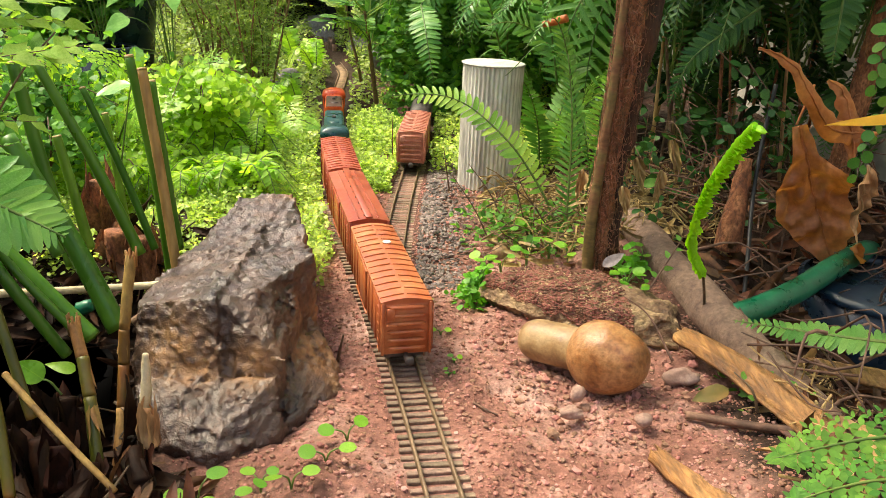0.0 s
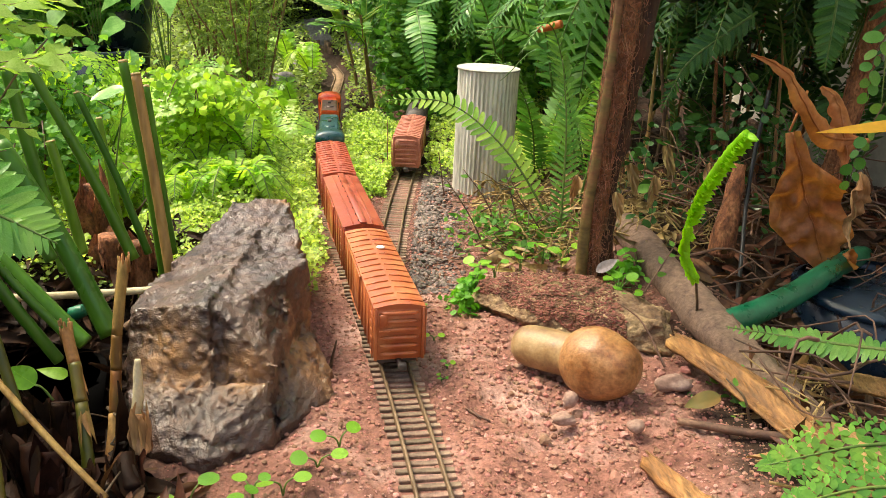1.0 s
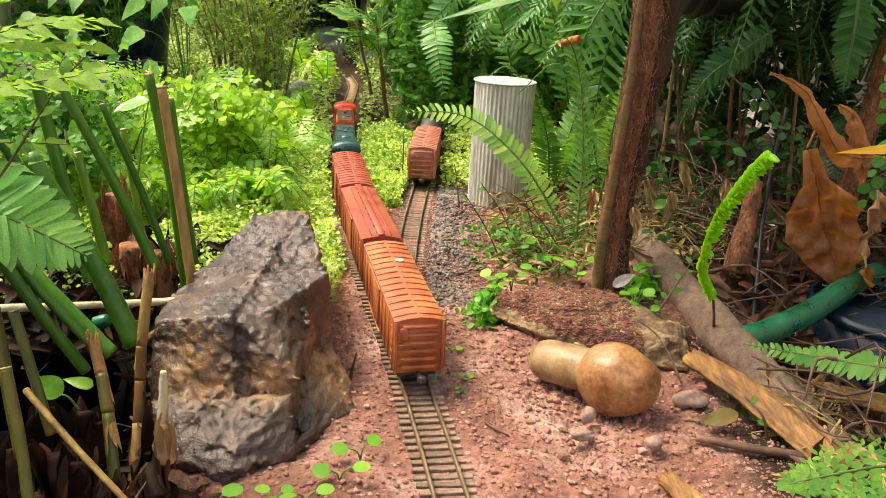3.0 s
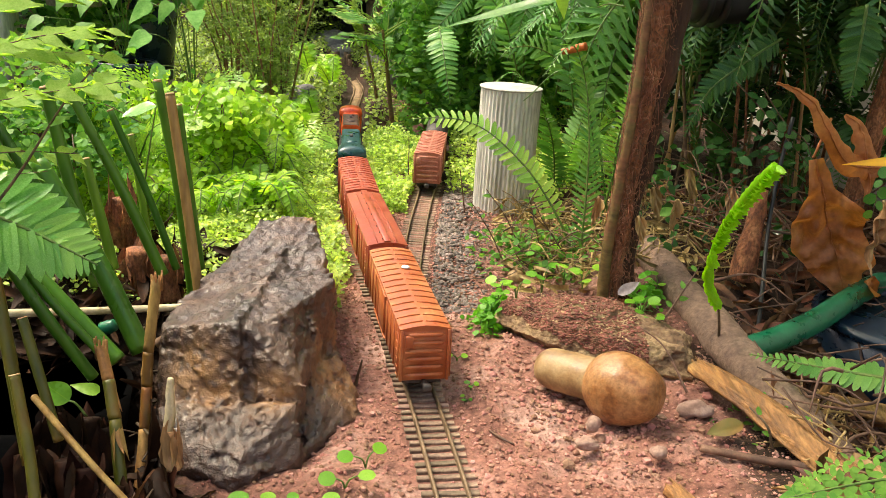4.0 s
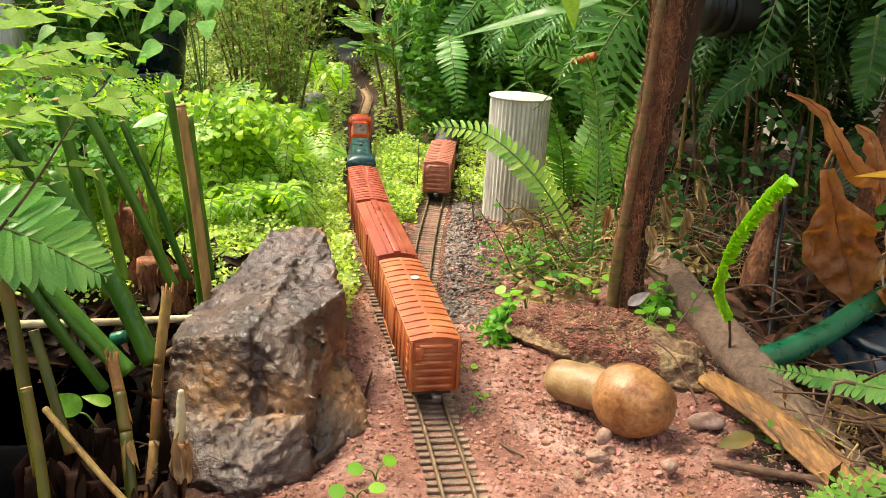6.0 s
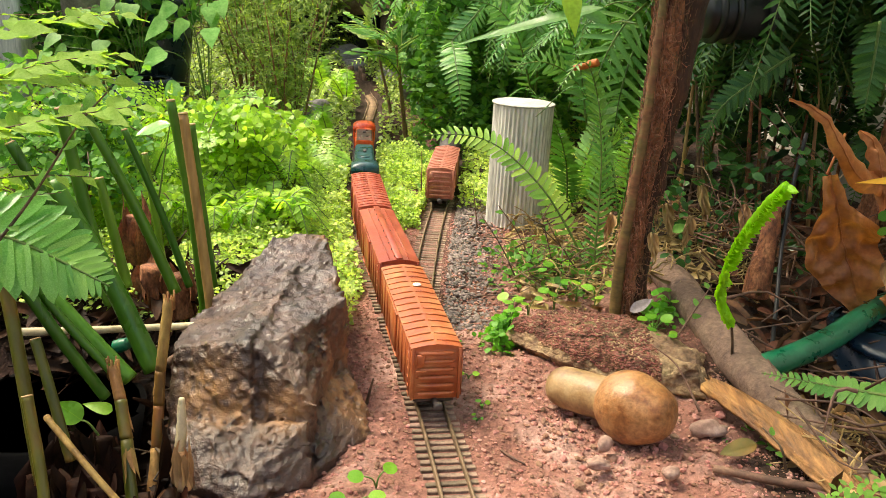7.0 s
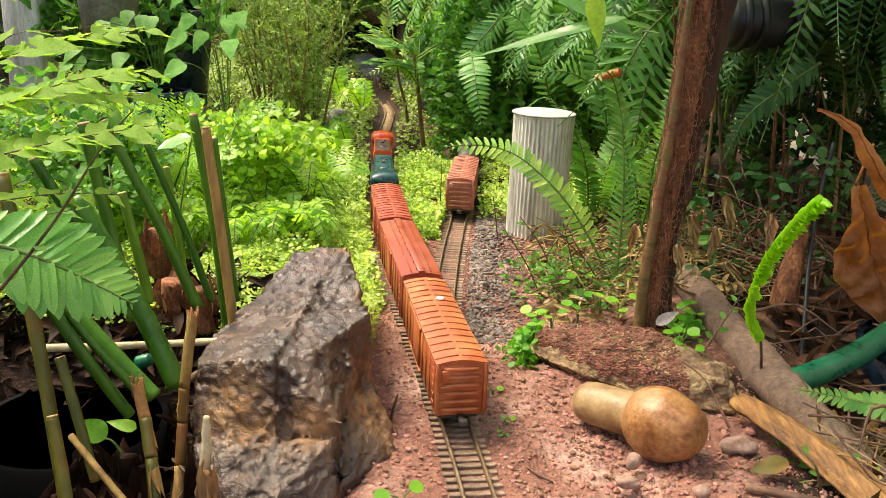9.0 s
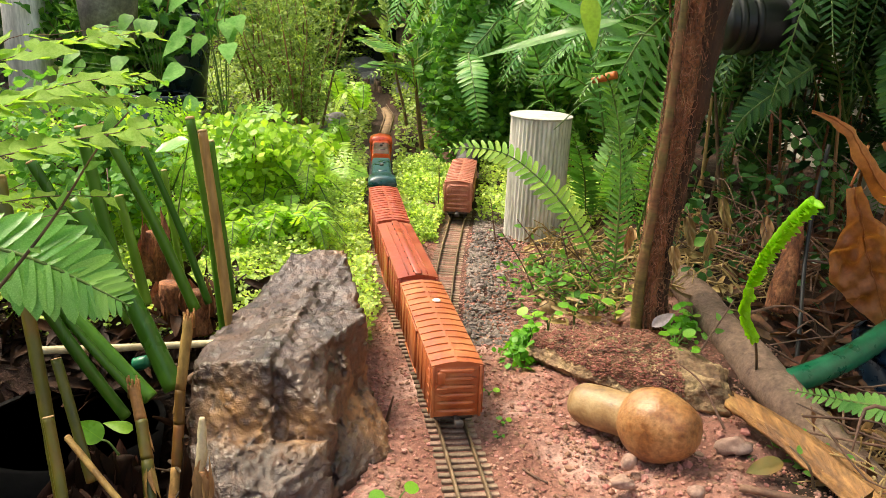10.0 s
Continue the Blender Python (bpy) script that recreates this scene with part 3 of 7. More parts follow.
for y0, y1, line, d in ((0.60, 0.65, SIDE, GAUGE / 2 - 0.0032), (0.585, 0.645, SIDE, -GAUGE / 2 + 0.0032), (0.585, 0.645, MAIN, -GAUGE / 2 + 0.0032)):
    c = offset(line, d)
    c = c[(c[:, 1] > y0) & (c[:, 1] < y1)]
    part("check_rail", Geo().add(*sweep(z_line(c), RAILP)), RAIL, track)

_rng = np.random.RandomState(11)
_tie = [Geo().add(*box((0, 0, 0), (0.0285 + 0.001 * k, 0.0034, 0.0022), 0.0004)).data("sleeper", SLEEPER, True) for k in range(3)]
_wide = Geo().add(*box((0, 0, 0), (0.036, 0.0034, 0.0022), 0.0004)).data("sleeper", SLEEPER, True)


def sleepers(line, y0, y1, step, parent, wide=None, skip=0.0, sink=0.0):
    s = np.concatenate([[0], np.cumsum(np.linalg.norm(np.diff(line, axis=0), axis=1))])
    t = np.gradient(line, axis=0)
    for q in np.arange(s[0], s[-1], step):
        x, y = np.interp(q, s, line[:, 0]), np.interp(q, s, line[:, 1])
        if not y0 < y < y1 or _rng.rand() < skip:
            continue
        tx, ty = np.interp(q, s, t[:, 0]), np.interp(q, s, t[:, 1])
        me = _tie[_rng.randint(3)]
        if wide and wide[0] < y < wide[1]:
            me, x = _wide, x + 0.004
        ob = new("sleeper", me)
        ob.parent = parent
        ob.matrix_basis = Matrix.Translation((x, y, 0.0001 - sink * _rng.rand())) @ Matrix.Rotation(math.atan2(ty, tx) - math.pi / 2 + _rng.normal(0, 0.02), 4, "Z")


sleepers(MAIN, 0.16, 1.02, 0.0069, track, (0.515, 0.575), 0.02, 0.0008)
sleepers(SIDE, 0.585, 1.0, 0.0069, track, None, 0.05, 0.0006)
# beyond, the line runs on an earth-filled board deck
for line, y0, y1, w in ((MAIN, 0.98, 1.92, 0.0128), (MAIN, 1.0, 1.9, 0.0215)):
    c = line[(line[:, 1] > y0) & (line[:, 1] < y1)]
    p = z_line(c)
    top = 0.0026 if w < 0.02 else 0.0004
    part("deck" if w < 0.02 else "deck_board", Geo().add(*sweep(p, [(-w / 2, -0.006), (w / 2, -0.006), (w / 2, top), (-w / 2, top)])), DECK, track, "earth-covered boards between the rails")
for y in (1.06, 1.17, 1.24, 1.3, 1.37, 1.43):
    x = np.interp(y, MAIN[:, 1], MAIN[:, 0])
    ob = part("deck_joint", Geo().add(*box((0, 0, 0.0027), (0.0125, 0.0012, 0.001))), CHASSIS, track)
    ob.matrix_basis = Matrix.Translation((x, y, 0)) @ Matrix.Rotation(0.12, 4, "Z")


# ---- rolling stock ----
def truck(parent, y):
    t = part("truck", Geo().add(*box((0, y, 0.0068), (0.019, 0.026, 0.0035), 0.0006)).add(*box((0.0098, y, 0.0052), (0.0022, 0.03, 0.004), 0.0006)).add(*box((-0.0098, y, 0.0052), (0.0022, 0.03, 0.004), 0.0006)), CHASSIS, parent)
    for dy in (-0.009, 0.009):
        for sx in (-1, 1):
            a = np.array([[sx * 0.0068, y + dy, 0.0044], [sx * 0.0074, y + dy, 0.0044], [sx * 0.0076, y + dy, 0.0044], [sx * 0.0092, y + dy, 0.0044]])
            part("wheel", Geo().add(*tube(a, [0.0052, 0.0052, 0.0044, 0.0044], 16)), STEEL, t)
    return t


def coupler(parent, y, s):
    part("coupler", Geo().add(*box((0, y + s * 0.003, 0.0098), (0.003, 0.010, 0.003), 0.0005)).add(*box((0.0008, y + s * 0.008, 0.0098), (0.0052, 0.004, 0.0044), 0.0009)), CHASSIS, parent)


def boxcar(label, paint, roof="ribbed", length=0.138, spot=False, group="wagons of the goods train"):
    car = thing("boxcar", label, "boxcar", group=group)
    L, W, z0, z1, zp = length / 2, 0.0146, 0.0105, 0.0432, 0.0462
    part("body", Geo().add(*box((0, 0, (z0 + z1) / 2), (2 * W, 2 * L, z1 - z0), 0.0006)), paint, car)
    prof = [(-W - 0.0006, z1 - 0.0008), (W + 0.0006, z1 - 0.0008), (W + 0.0006, z1 + 0.0004), (W * 0.5, z1 + 0.0021), (0, zp - 0.0002), (-W * 0.5, z1 + 0.0021), (-W - 0.0006, z1 + 0.0004)]
    part("roof", Geo().add(*sweep([(0, -L - 0.0004, 0), (0, L + 0.0004, 0)], [(x, z) for x, z in prof])), paint, car, flat=True)
    if roof == "ribbed":
        for k in range(14):
            y = lerp(-L + 0.006, L - 0.006, k / 13)
            pts = [(-W, y, z1 + 0.0007), (-W * 0.5, y, z1 + 0.0024), (-0.001, y, zp)]
            for s in (1, -1):
                part("roof_rib", Geo().add(*tube(np.array(pts) * (s, 1, 1), [0.0004, 0.0006, 0.0004], 6)), paint, car)
    else:
        for s in (-1, 1):
            part("roof_seam", Geo().add(*box((s * W * 0.5, 0, z1 + 0.0024), (0.0007, 2 * L - 0.004, 0.0009))), paint, car)
        part("walkway", Geo().add(*box((0, 0, zp + 0.0006), (0.0052, 2 * L, 0.0009), 0.0002)), paint, car)
        for k in range(9):
            y = lerp(-L + 0.008, L - 0.008, k / 8)
            part("walkway_bracket", Geo().add(*box((0, y, zp), (0.0062, 0.0012, 0.0012))), CHASSIS, car)
    for e in (-1, 1):
        for k in range(6):
            z = lerp(z0 + 0.004, z1 - 0.003, k / 5)
            part("end_rib", Geo().add(*tube([(-W * 0.78, e * L, z), (-W * 0.6, e * (L + 0.0009), z), (W * 0.6, e * (L + 0.0009), z), (W * 0.78, e * L, z)], [0.0005, 0.0014, 0.0014, 0.0005], 8)), paint, car)
        for s in (-1, 1):
            part("corner_post", Geo().add(*box((s * (W - 0.0006), e * (L + 0.0002), (z0 + z1) / 2), (0.0018, 0.0018, z1 - z0), 0.0003)), paint, car)
        brake = Geo().add(*box((-W * 0.66, e * (L + 0.0012), z1 - 0.007), (0.0048, 0.0026, 0.0075), 0.0006))
        part("brake_gear", brake, paint, car)
        part("brake_step", Geo().add(*box((-W * 0.62, e * (L + 0.0014), z1 - 0.0135), (0.006, 0.0034, 0.0008), 0.0002)), paint, car)
        coupler(car, e * L, e)
        truck(car, e * (L - 0.026))
    for s in (-1, 1):
        part("sliding_door", Geo().add(*box((s * (W + 0.0006), 0.002, (z0 + z1) / 2 + 0.0008), (0.0014, 0.024, z1 - z0 - 0.005), 0.0004)), paint, car)
        for zz in (z0 + 0.0022, z1 - 0.0018):
            part("door_rail", Geo().add(*box((s * (W + 0.0008), 0.010, zz), (0.0012, 0.05, 0.001), 0.0002)), paint, car)
        for k in range(10):
            y = lerp(-L + 0.008, L - 0.008, k / 9)
            if abs(y - 0.002) > 0.015:
                part("side_post", Geo().add(*box((s * (W + 0.0002), y, (z0 + z1) / 2), (0.001, 0.0009, z1 - z0 - 0.002))), paint, car)
        lad = part("ladder", Geo().add(*box((s * (W + 0.0012), -L + 0.0012, (z0 + z1) / 2), (0.0006, 0.0006, z1 - z0 - 0.003))), paint, car)
        for k in range(6):
            part("rung", Geo().add(*box((s * (W + 0.0013), -L + 0.004, z0 + 0.003 + 0.0052 * k), (0.0005, 0.006, 0.0006))), paint, lad)
    part("underframe", Geo().add(*box((0, 0, 0.0092), (0.022, 2 * L - 0.004, 0.003), 0.0005)).add(*box((0, 0, 0.0072), (0.012, 0.03, 0.004), 0.001)), CHASSIS, car)
    if spot:
        part("paint_spot", Geo().add(*tube([(0.004, L * 0.38, zp + 0.0001), (0.004, L * 0.38, zp + 0.0007)], [0.0031, 0.0026], 14)), WHITE, car, "white blot of paint")
    return car


def locomotive(label, paint, roof_paint, length, cab_end, group="locomotives of the goods train"):
    """Hood unit; cab_end +1 has the cab at its +y end."""
    loco = thing("locomotive", label, "locomotive", group=group)
    L, W, c = length / 2, 0.0148, cab_end
    part("frame", Geo().add(*box((0, 0, 0.0125), (2 * W, 2 * L, 0.0035), 0.0006)).add(*box((0, 0, 0.009), (0.018, L * 0.7, 0.006), 0.0015)), CHASSIS, loco, "dark grey running board")
    for s in (-1, 1):
        part("side_skirt", Geo().add(*box((s * (W - 0.001), 0, 0.0102), (0.0016, 2 * L - 0.02, 0.004), 0.0004)), CHASSIS, loco)
    hy0, hy1 = (-L + 0.008, L - 0.046) if c > 0 else (-L + 0.046, L - 0.008)
    H, hw = 0.0435, 0.0112
    prof = [(-hw, 0.014), (hw, 0.014), (hw, H - 0.003), (hw - 0.0008, H - 0.0012), (hw - 0.003, H), (-hw + 0.003, H), (-hw + 0.0008, H - 0.0012), (-hw, H - 0.003)]
    part("hood", Geo().add(*sweep([(0, hy0, 0), (0, hy1, 0)], prof)), paint, loco, flat=True)
    tp = [(-hw + 0.0012, H - 0.0006), (hw - 0.0012, H - 0.0006), (hw - 0.003, H + 0.0004), (-hw + 0.003, H + 0.0004)]
    part("hood_roof", Geo().add(*sweep([(0, hy0 + 0.0015, 0), (0, lerp(hy0, hy1, 0.8) if c > 0 else hy1 - 0.0015, 0)], tp)), roof_paint, loco, "soot-stained hood top", flat=True)
    part("fan_grille", Geo().add(*tube([(0, lerp(hy0, hy1, 0.3), H), (0, lerp(hy0, hy1, 0.3), H + 0.0012)], [0.0062, 0.0056], 18)), roof_paint, loco)
    part("exhaust_stack", Geo().add(*box((0, lerp(hy0, hy1, 0.58), H + 0.001), (0.004, 0.009, 0.0026), 0.0005)), CHASSIS, loco)
    part("bell_housing", Geo().add(*box((0.003, lerp(hy0, hy1, 0.72), H + 0.0008), (0.003, 0.004, 0.002), 0.0004)), roof_paint, loco)
    for s in (-1, 1):
        for k in range(7):
            y = lerp(hy0 + 0.008, hy1 - 0.008, k / 6)
            part("hood_door", Geo().add(*box((s * (hw + 0.0002), y, 0.027), (0.0008, 0.0105, 0.018), 0.0003)), paint, loco)
        part("handrail", Geo().add(*tube([(s * (W - 0.001), -L + 0.004, 0.028), (s * (W - 0.001), L - 0.004, 0.028)], [0.00035], 6)), CHASSIS, loco)
        for k in range(6):
            y = lerp(-L + 0.006, L - 0.006, k / 5)
            part("stanchion", Geo().add(*tube([(s * (W - 0.001), y, 0.014), (s * (W - 0.001), y, 0.028)], [0.00035], 6)), CHASSIS, loco)
    # cab with a rounded roof, wider than the hood
    y0, y1 = (L - 0.048, L - 0.018) if c > 0 else (-L + 0.018, -L + 0.048)
    part("cab", Geo().add(*box((0, (y0 + y1) / 2, 0.0275), (2 * W, y1 - y0, 0.027), 0.0012)), paint, loco)
    arc = [(-W - 0.0007, 0.0395)] + [(-(W + 0.0007) * math.cos(a), 0.0405 + 0.0075 * math.sin(a) ** 0.8) for a in np.linspace(0.05, math.pi - 0.05, 13)] + [(W + 0.0007, 0.0395)]
    part("cab_roof", Geo().add(*sweep([(0, y0 - 0.0012, 0), (0, y1 + 0.0012, 0)], arc[::-1])), paint, loco)
    for s in (-1, 1):
        for k in (0.28, 0.72):
            part("cab_window", Geo().add(*box((s * W, lerp(y0, y1, k), 0.033), (0.0008, 0.0085, 0.0075), 0.0003)), BLACKP, loco)
    for e, yy in ((-1, y0), (1, y1)):
        for s in (-1, 1):
            part("cab_window", Geo().add(*box((s * 0.0095, yy, 0.034), (0.0065, 0.0008, 0.008), 0.0003)), BLACKP, loco)
    n0, n1 = (y1, L - 0.004) if c > 0 else (-L + 0.004, y0)
    part("nose", Geo().add(*box((0, (n0 + n1) / 2, 0.0235), (0.021, n1 - n0, 0.019), 0.0025, 2)), roof_paint if c < 0 else paint, loco)
    for e in (-1, 1):
        part("end_step", Geo().add(*box((0, e * (L + 0.0006), 0.0085), (2 * W, 0.0024, 0.009), 0.0005)), CHASSIS, loco)
        part("headlight", Geo().add(*tube([(0, e * (L - 0.0035 if e != c else L - 0.003), 0.030), (0, e * (L - 0.002), 0.030)], [0.0016], 10)), WHITE, loco)
        coupler(loco, e * L, e)
        truck(loco, e * (L - 0.034))
    part("fuel_tank", Geo().add(*box((0, 0, 0.0075), (0.02, 0.036, 0.006), 0.0018, 2)), CHASSIS, loco)
    return loco


def on_line(ob, line, ya, yb):
    """Stands a vehicle on the line between two places of the plan."""
    a, b = [Vector((float(np.interp(y, line[:, 1], line[:, 0])), y, RAIL_TOP)) for y in (ya, yb)]
    d = b - a
    ob.matrix_basis = Matrix.Translation((a + b) / 2) @ Matrix.Rotation(math.atan2(d.y, d.x) - math.pi / 2, 4, "Z")


on_line(boxcar("orange-red boxcar with ribbed roof and a white blot, train's end", BOXORANGE, "ribbed", 0.142, True), MAIN, 0.452, 0.594)
on_line(boxcar("red-orange boxcar with a flat roof walkway in the train", BOXRUST, "flat", 0.146), MAIN, 0.602, 0.746)
on_line(boxcar("brick-red boxcar with a ribbed roof behind the locomotives", BOXRED, "ribbed", 0.132), MAIN, 0.754, 0.884)
on_line(locomotive("teal-blue hood locomotive with a worn dusty roof, second in the train", TEAL, TEAL, 0.160, -1), MAIN, 0.892, 1.052)
on_line(locomotive("bright orange hood locomotive with a sooty roof, head of the train", ORANGE, SOOT, 0.150, 1), MAIN, 1.060, 1.208)
on_line(boxcar("faded brown-red boxcar standing on the overgrown siding", BOXBROWN, "ribbed", 0.128, group="wagons on the siding"), SIDE, 0.926, 1.054)


def tank_wagon():
    w = thing("tank_wagon", "black tank wagon behind the boxcar on the siding", "tank wagon", group="wagons on the siding")
    part("tank", Geo().add(*tube([(0, -0.05, 0.030), (0, -0.048, 0.030), (0, 0.048, 0.030), (0, 0.05, 0.030)], [0.009, 0.0145, 0.0145, 0.009], 20)), CHASSIS, w)
    part("dome", Geo().add(*tube([(0, 0, 0.043), (0, 0, 0.049), (0, 0, 0.050)], [0.006, 0.006, 0.004], 14)), CHASSIS, w)
    part("underframe", Geo().add(*box((0, 0, 0.0115), (0.024, 0.104, 0.003), 0.0005)).add(*box((0, 0, 0.015), (0.012, 0.09, 0.005), 0.0005)), CHASSIS, w)
    for e in (-1, 1):
        truck(w, e * 0.032)
        coupler(w, e * 0.052, e)
    return w


on_line(tank_wagon(), SIDE, 1.068, 1.172)

# ---- stones, pillar, log, hose ----
def rough_stone(cage, faces, cuts, amp, freq, seed, soft=0, fine=0.0):
    """A stone from a coarse cage of corners: cut fine, then broken up by noise along its normals."""
    bm = bmesh.new()
    vs = [bm.verts.new(c) for c in cage]
    for f in faces:
        bm.faces.new([vs[k] for k in f])
    bmesh.ops.recalc_face_normals(bm, faces=bm.faces[:])
    bmesh.ops.triangulate(bm, faces=bm.faces[:])
    for _ in range(cuts):
        bmesh.ops.subdivide_edges(bm, edges=bm.edges[:], cuts=1, use_grid_fill=True)
        if soft:
            bmesh.ops.smooth_vert(bm, verts=bm.verts[:], factor=soft, use_axis_x=True, use_axis_y=True, use_axis_z=True)
    bm.normal_update()
    n = np.array([p.normal[:] for p in bm.verts])
    v, f = from_bm(bm)
    rng = np.random.RandomState(int(seed * 10))
    cen = v[rng.choice(len(v), 46)]
    tip = rng.normal(0, 1, (46, 3))
    near = np.argmin(((v[:, None, :] - cen[None]) ** 2).sum(-1), axis=1)
    chip = np.clip(((v - cen[near]) * tip[near]).sum(-1), -0.012, 0.012) * amp * 38
    d = chip + amp * fbm(v * freq + seed, 3) - 0.35 * amp * np.abs(fbm(v * freq * 2.3 + seed + 5, 3)) + 0.34 * amp * fbm(v * freq * 7 + seed, 3)
    if fine:
        d = d + fine * fbm(v * 190 + seed, 3) - fine * 0.8 * np.abs(fbm(v * np.array([330, 330, 420]) + seed, 2))
    return v + n * d[:, None], f


def planes_of(corners):
    """Outward planes of the convex block over the corners."""
    bm = bmesh.new()
    for c in corners:
        bm.verts.new(c)
    bmesh.ops.convex_hull(bm, input=bm.verts[:])
    bmesh.ops.recalc_face_normals(bm, faces=bm.faces[:])
    out = [(np.array(f.normal), float(f.normal.dot(f.verts[0].co))) for f in bm.faces if f.calc_area() > 1e-9]
    bm.free()
    return out


def carve(field, lo, hi, step):
    """The surface where a field of distance is nought, as quads on a fine grid."""
    ax = [np.arange(a, b, step) for a, b in zip(lo, hi)]
    shape = tuple(len(a) for a in ax)
    d = field(np.stack(np.meshgrid(*ax, indexing="ij"), -1).reshape(-1, 3)).reshape(shape)
    ins = d < 0
    cell = tuple(k - 1 for k in shape)
    total, count = np.zeros(cell + (3,)), np.zeros(cell)
    at = lambda a, o: a[o[0]:o[0] + cell[0], o[1]:o[1] + cell[1], o[2]:o[2] + cell[2]]
    for axis in range(3):
        b, c = [k for k in range(3) if k != axis]
        for ob in (0, 1):
            for oc in (0, 1):
                o = [0, 0, 0]
                o[b], o[c] = ob, oc
                e = list(o)
                e[axis] = 1
                cross = at(ins, o) != at(ins, e)
                d0, d1 = at(d, o), at(d, e)
                u = np.where(cross, d0 / np.where(cross, d0 - d1, 1), 0)
                for k in range(3):
                    total[..., k] += np.where(cross, u if k == axis else o[k], 0)
                count += cross
    live = count > 0
    index = np.full(cell, -1)
    index[live] = np.arange(live.sum())
    ijk = np.argwhere(live)
    v = np.asarray(lo) + (ijk + total[live] / count[live][:, None]) * step
    quads = []
    for axis in range(3):
        b, c = (axis + 1) % 3, (axis + 2) % 3
        q = np.argwhere(np.take(ins, range(0, shape[axis] - 1), axis) != np.take(ins, range(1, shape[axis]), axis))
        q = q[(q[:, b] > 0) & (q[:, c] > 0) & (q[:, b] < cell[b]) & (q[:, c] < cell[c])]
        eb, ec = np.eye(3, dtype=int)[b], np.eye(3, dtype=int)[c]
        f = np.stack([index[tuple((q - m).T)] for m in (eb + ec, ec, 0 * eb, eb)], 1)
        out = ~ins[tuple(q.T)]
        f[out] = f[out][:, ::-1]
        quads.append(f)
    return v, np.concatenate(quads)


# the big wet rock: broken blocks grown together, a wet sloping top, a steep tan face and a glistening ledge below
ROCK_BLOCKS = [planes_of(c) for c in (
    [(-0.164, 0.424, 0.052), (-0.119, 0.412, 0.0625), (-0.1145, 0.397, 0.023), (-0.160, 0.402, 0.017), (-0.172, 0.475, 0.049), (-0.118, 0.53, 0.060), (-0.170, 0.5, -0.02), (-0.11, 0.53, -0.02), (-0.165, 0.402, -0.02), (-0.115, 0.402, -0.02)],
    [(-0.120, 0.418, 0.061), (-0.1005, 0.429, 0.0595), (-0.083, 0.403, 0.033), (-0.116, 0.403, 0.020), (-0.083, 0.402, -0.02), (-0.12, 0.402, -0.02), (-0.085, 0.5, 0.058), (-0.12, 0.52, 0.060), (-0.085, 0.5, -0.02), (-0.12, 0.5, -0.02)],
    [(-0.143, 0.575, 0.0695), (-0.109, 0.588, 0.0715), (-0.100, 0.56, 0.0635), (-0.138, 0.535, 0.0600), (-0.089, 0.52, 0.058), (-0.166, 0.48, 0.050), (-0.145, 0.61, 0.055), (-0.11, 0.61, 0.055), (-0.17, 0.5, -0.02), (-0.09, 0.5, -0.02), (-0.15, 0.61, -0.02), (-0.105, 0.61, -0.02)],
    [(-0.102, 0.428, 0.0595), (-0.079, 0.482, 0.064), (-0.076, 0.49, 0.010), (-0.091, 0.436, 0.031), (-0.0885, 0.52, 0.058), (-0.11, 0.5, 0.059), (-0.088, 0.52, -0.02), (-0.12, 0.5, -0.02), (-0.11, 0.44, 0.02)],
    [(-0.158, 0.394, 0.020), (-0.117, 0.395, 0.023), (-0.085, 0.398, 0.026), (-0.1425, 0.370, 0.002), (-0.1115, 0.357, 0.002), (-0.079, 0.381, 0.003), (-0.1405, 0.371, -0.02), (-0.1115, 0.359, -0.02), (-0.080, 0.384, -0.02), (-0.16, 0.39, -0.02), (-0.15, 0.45, -0.02), (-0.09, 0.45, -0.02)],
    [(-0.086, 0.43, 0.0235), (-0.0735, 0.47, 0.020), (-0.060, 0.452, 0.006), (-0.0545, 0.432, 0.001), (-0.070, 0.408, 0.002), (-0.080, 0.39, 0.002), (-0.0545, 0.432, -0.02), (-0.080, 0.39, -0.02), (-0.085, 0.51, 0.010), (-0.065, 0.48, -0.02), (-0.1, 0.5, -0.02)])]


_rng = np.random.RandomState(31)
CHIPS = _rng.uniform((-0.18, 0.35, -0.01), (-0.05, 0.61, 0.075), (150, 3))
CHIP_TILT = _rng.normal(0, 1, (150, 3))
CHIP_TILT /= np.linalg.norm(CHIP_TILT, axis=1)[:, None]


def rock_field(p):
    d = np.full(len(p), 9.0)
    for block in ROCK_BLOCKS:
        b = np.full(len(p), -9.0)
        for n, off in block:
            b = np.maximum(b, p @ n - off)
        h = np.clip(0.5 + (d - b) / 0.006, 0, 1)
        d = d * (1 - h) + b * h - 0.003 * h * (1 - h)
    near = np.abs(d) < 0.009
    q = p[near]
    q = q + 0.004 * np.stack([vnoise(q * 60 + k) for k in (0, 40, 80)], 1)
    cell = np.argmin((q ** 2).sum(1)[:, None] - 2 * q @ CHIPS.T + (CHIPS ** 2).sum(1)[None], axis=1)
    d[near] += 0.085 * np.clip(((q - CHIPS[cell]) * CHIP_TILT[cell]).sum(1), -0.010, 0.010)
    flute = q * np.array([1.0, 0.55, 1.15])
    d[near] += 0.0014 * fbm(q * 42 + 3, 3) - 0.0020 * np.abs(fbm(q * 75 + 11, 2)) + 0.0017 * np.abs(fbm(flute * 200, 3)) + 0.0010 * fbm(flute * 430 + 5, 2)
    return d


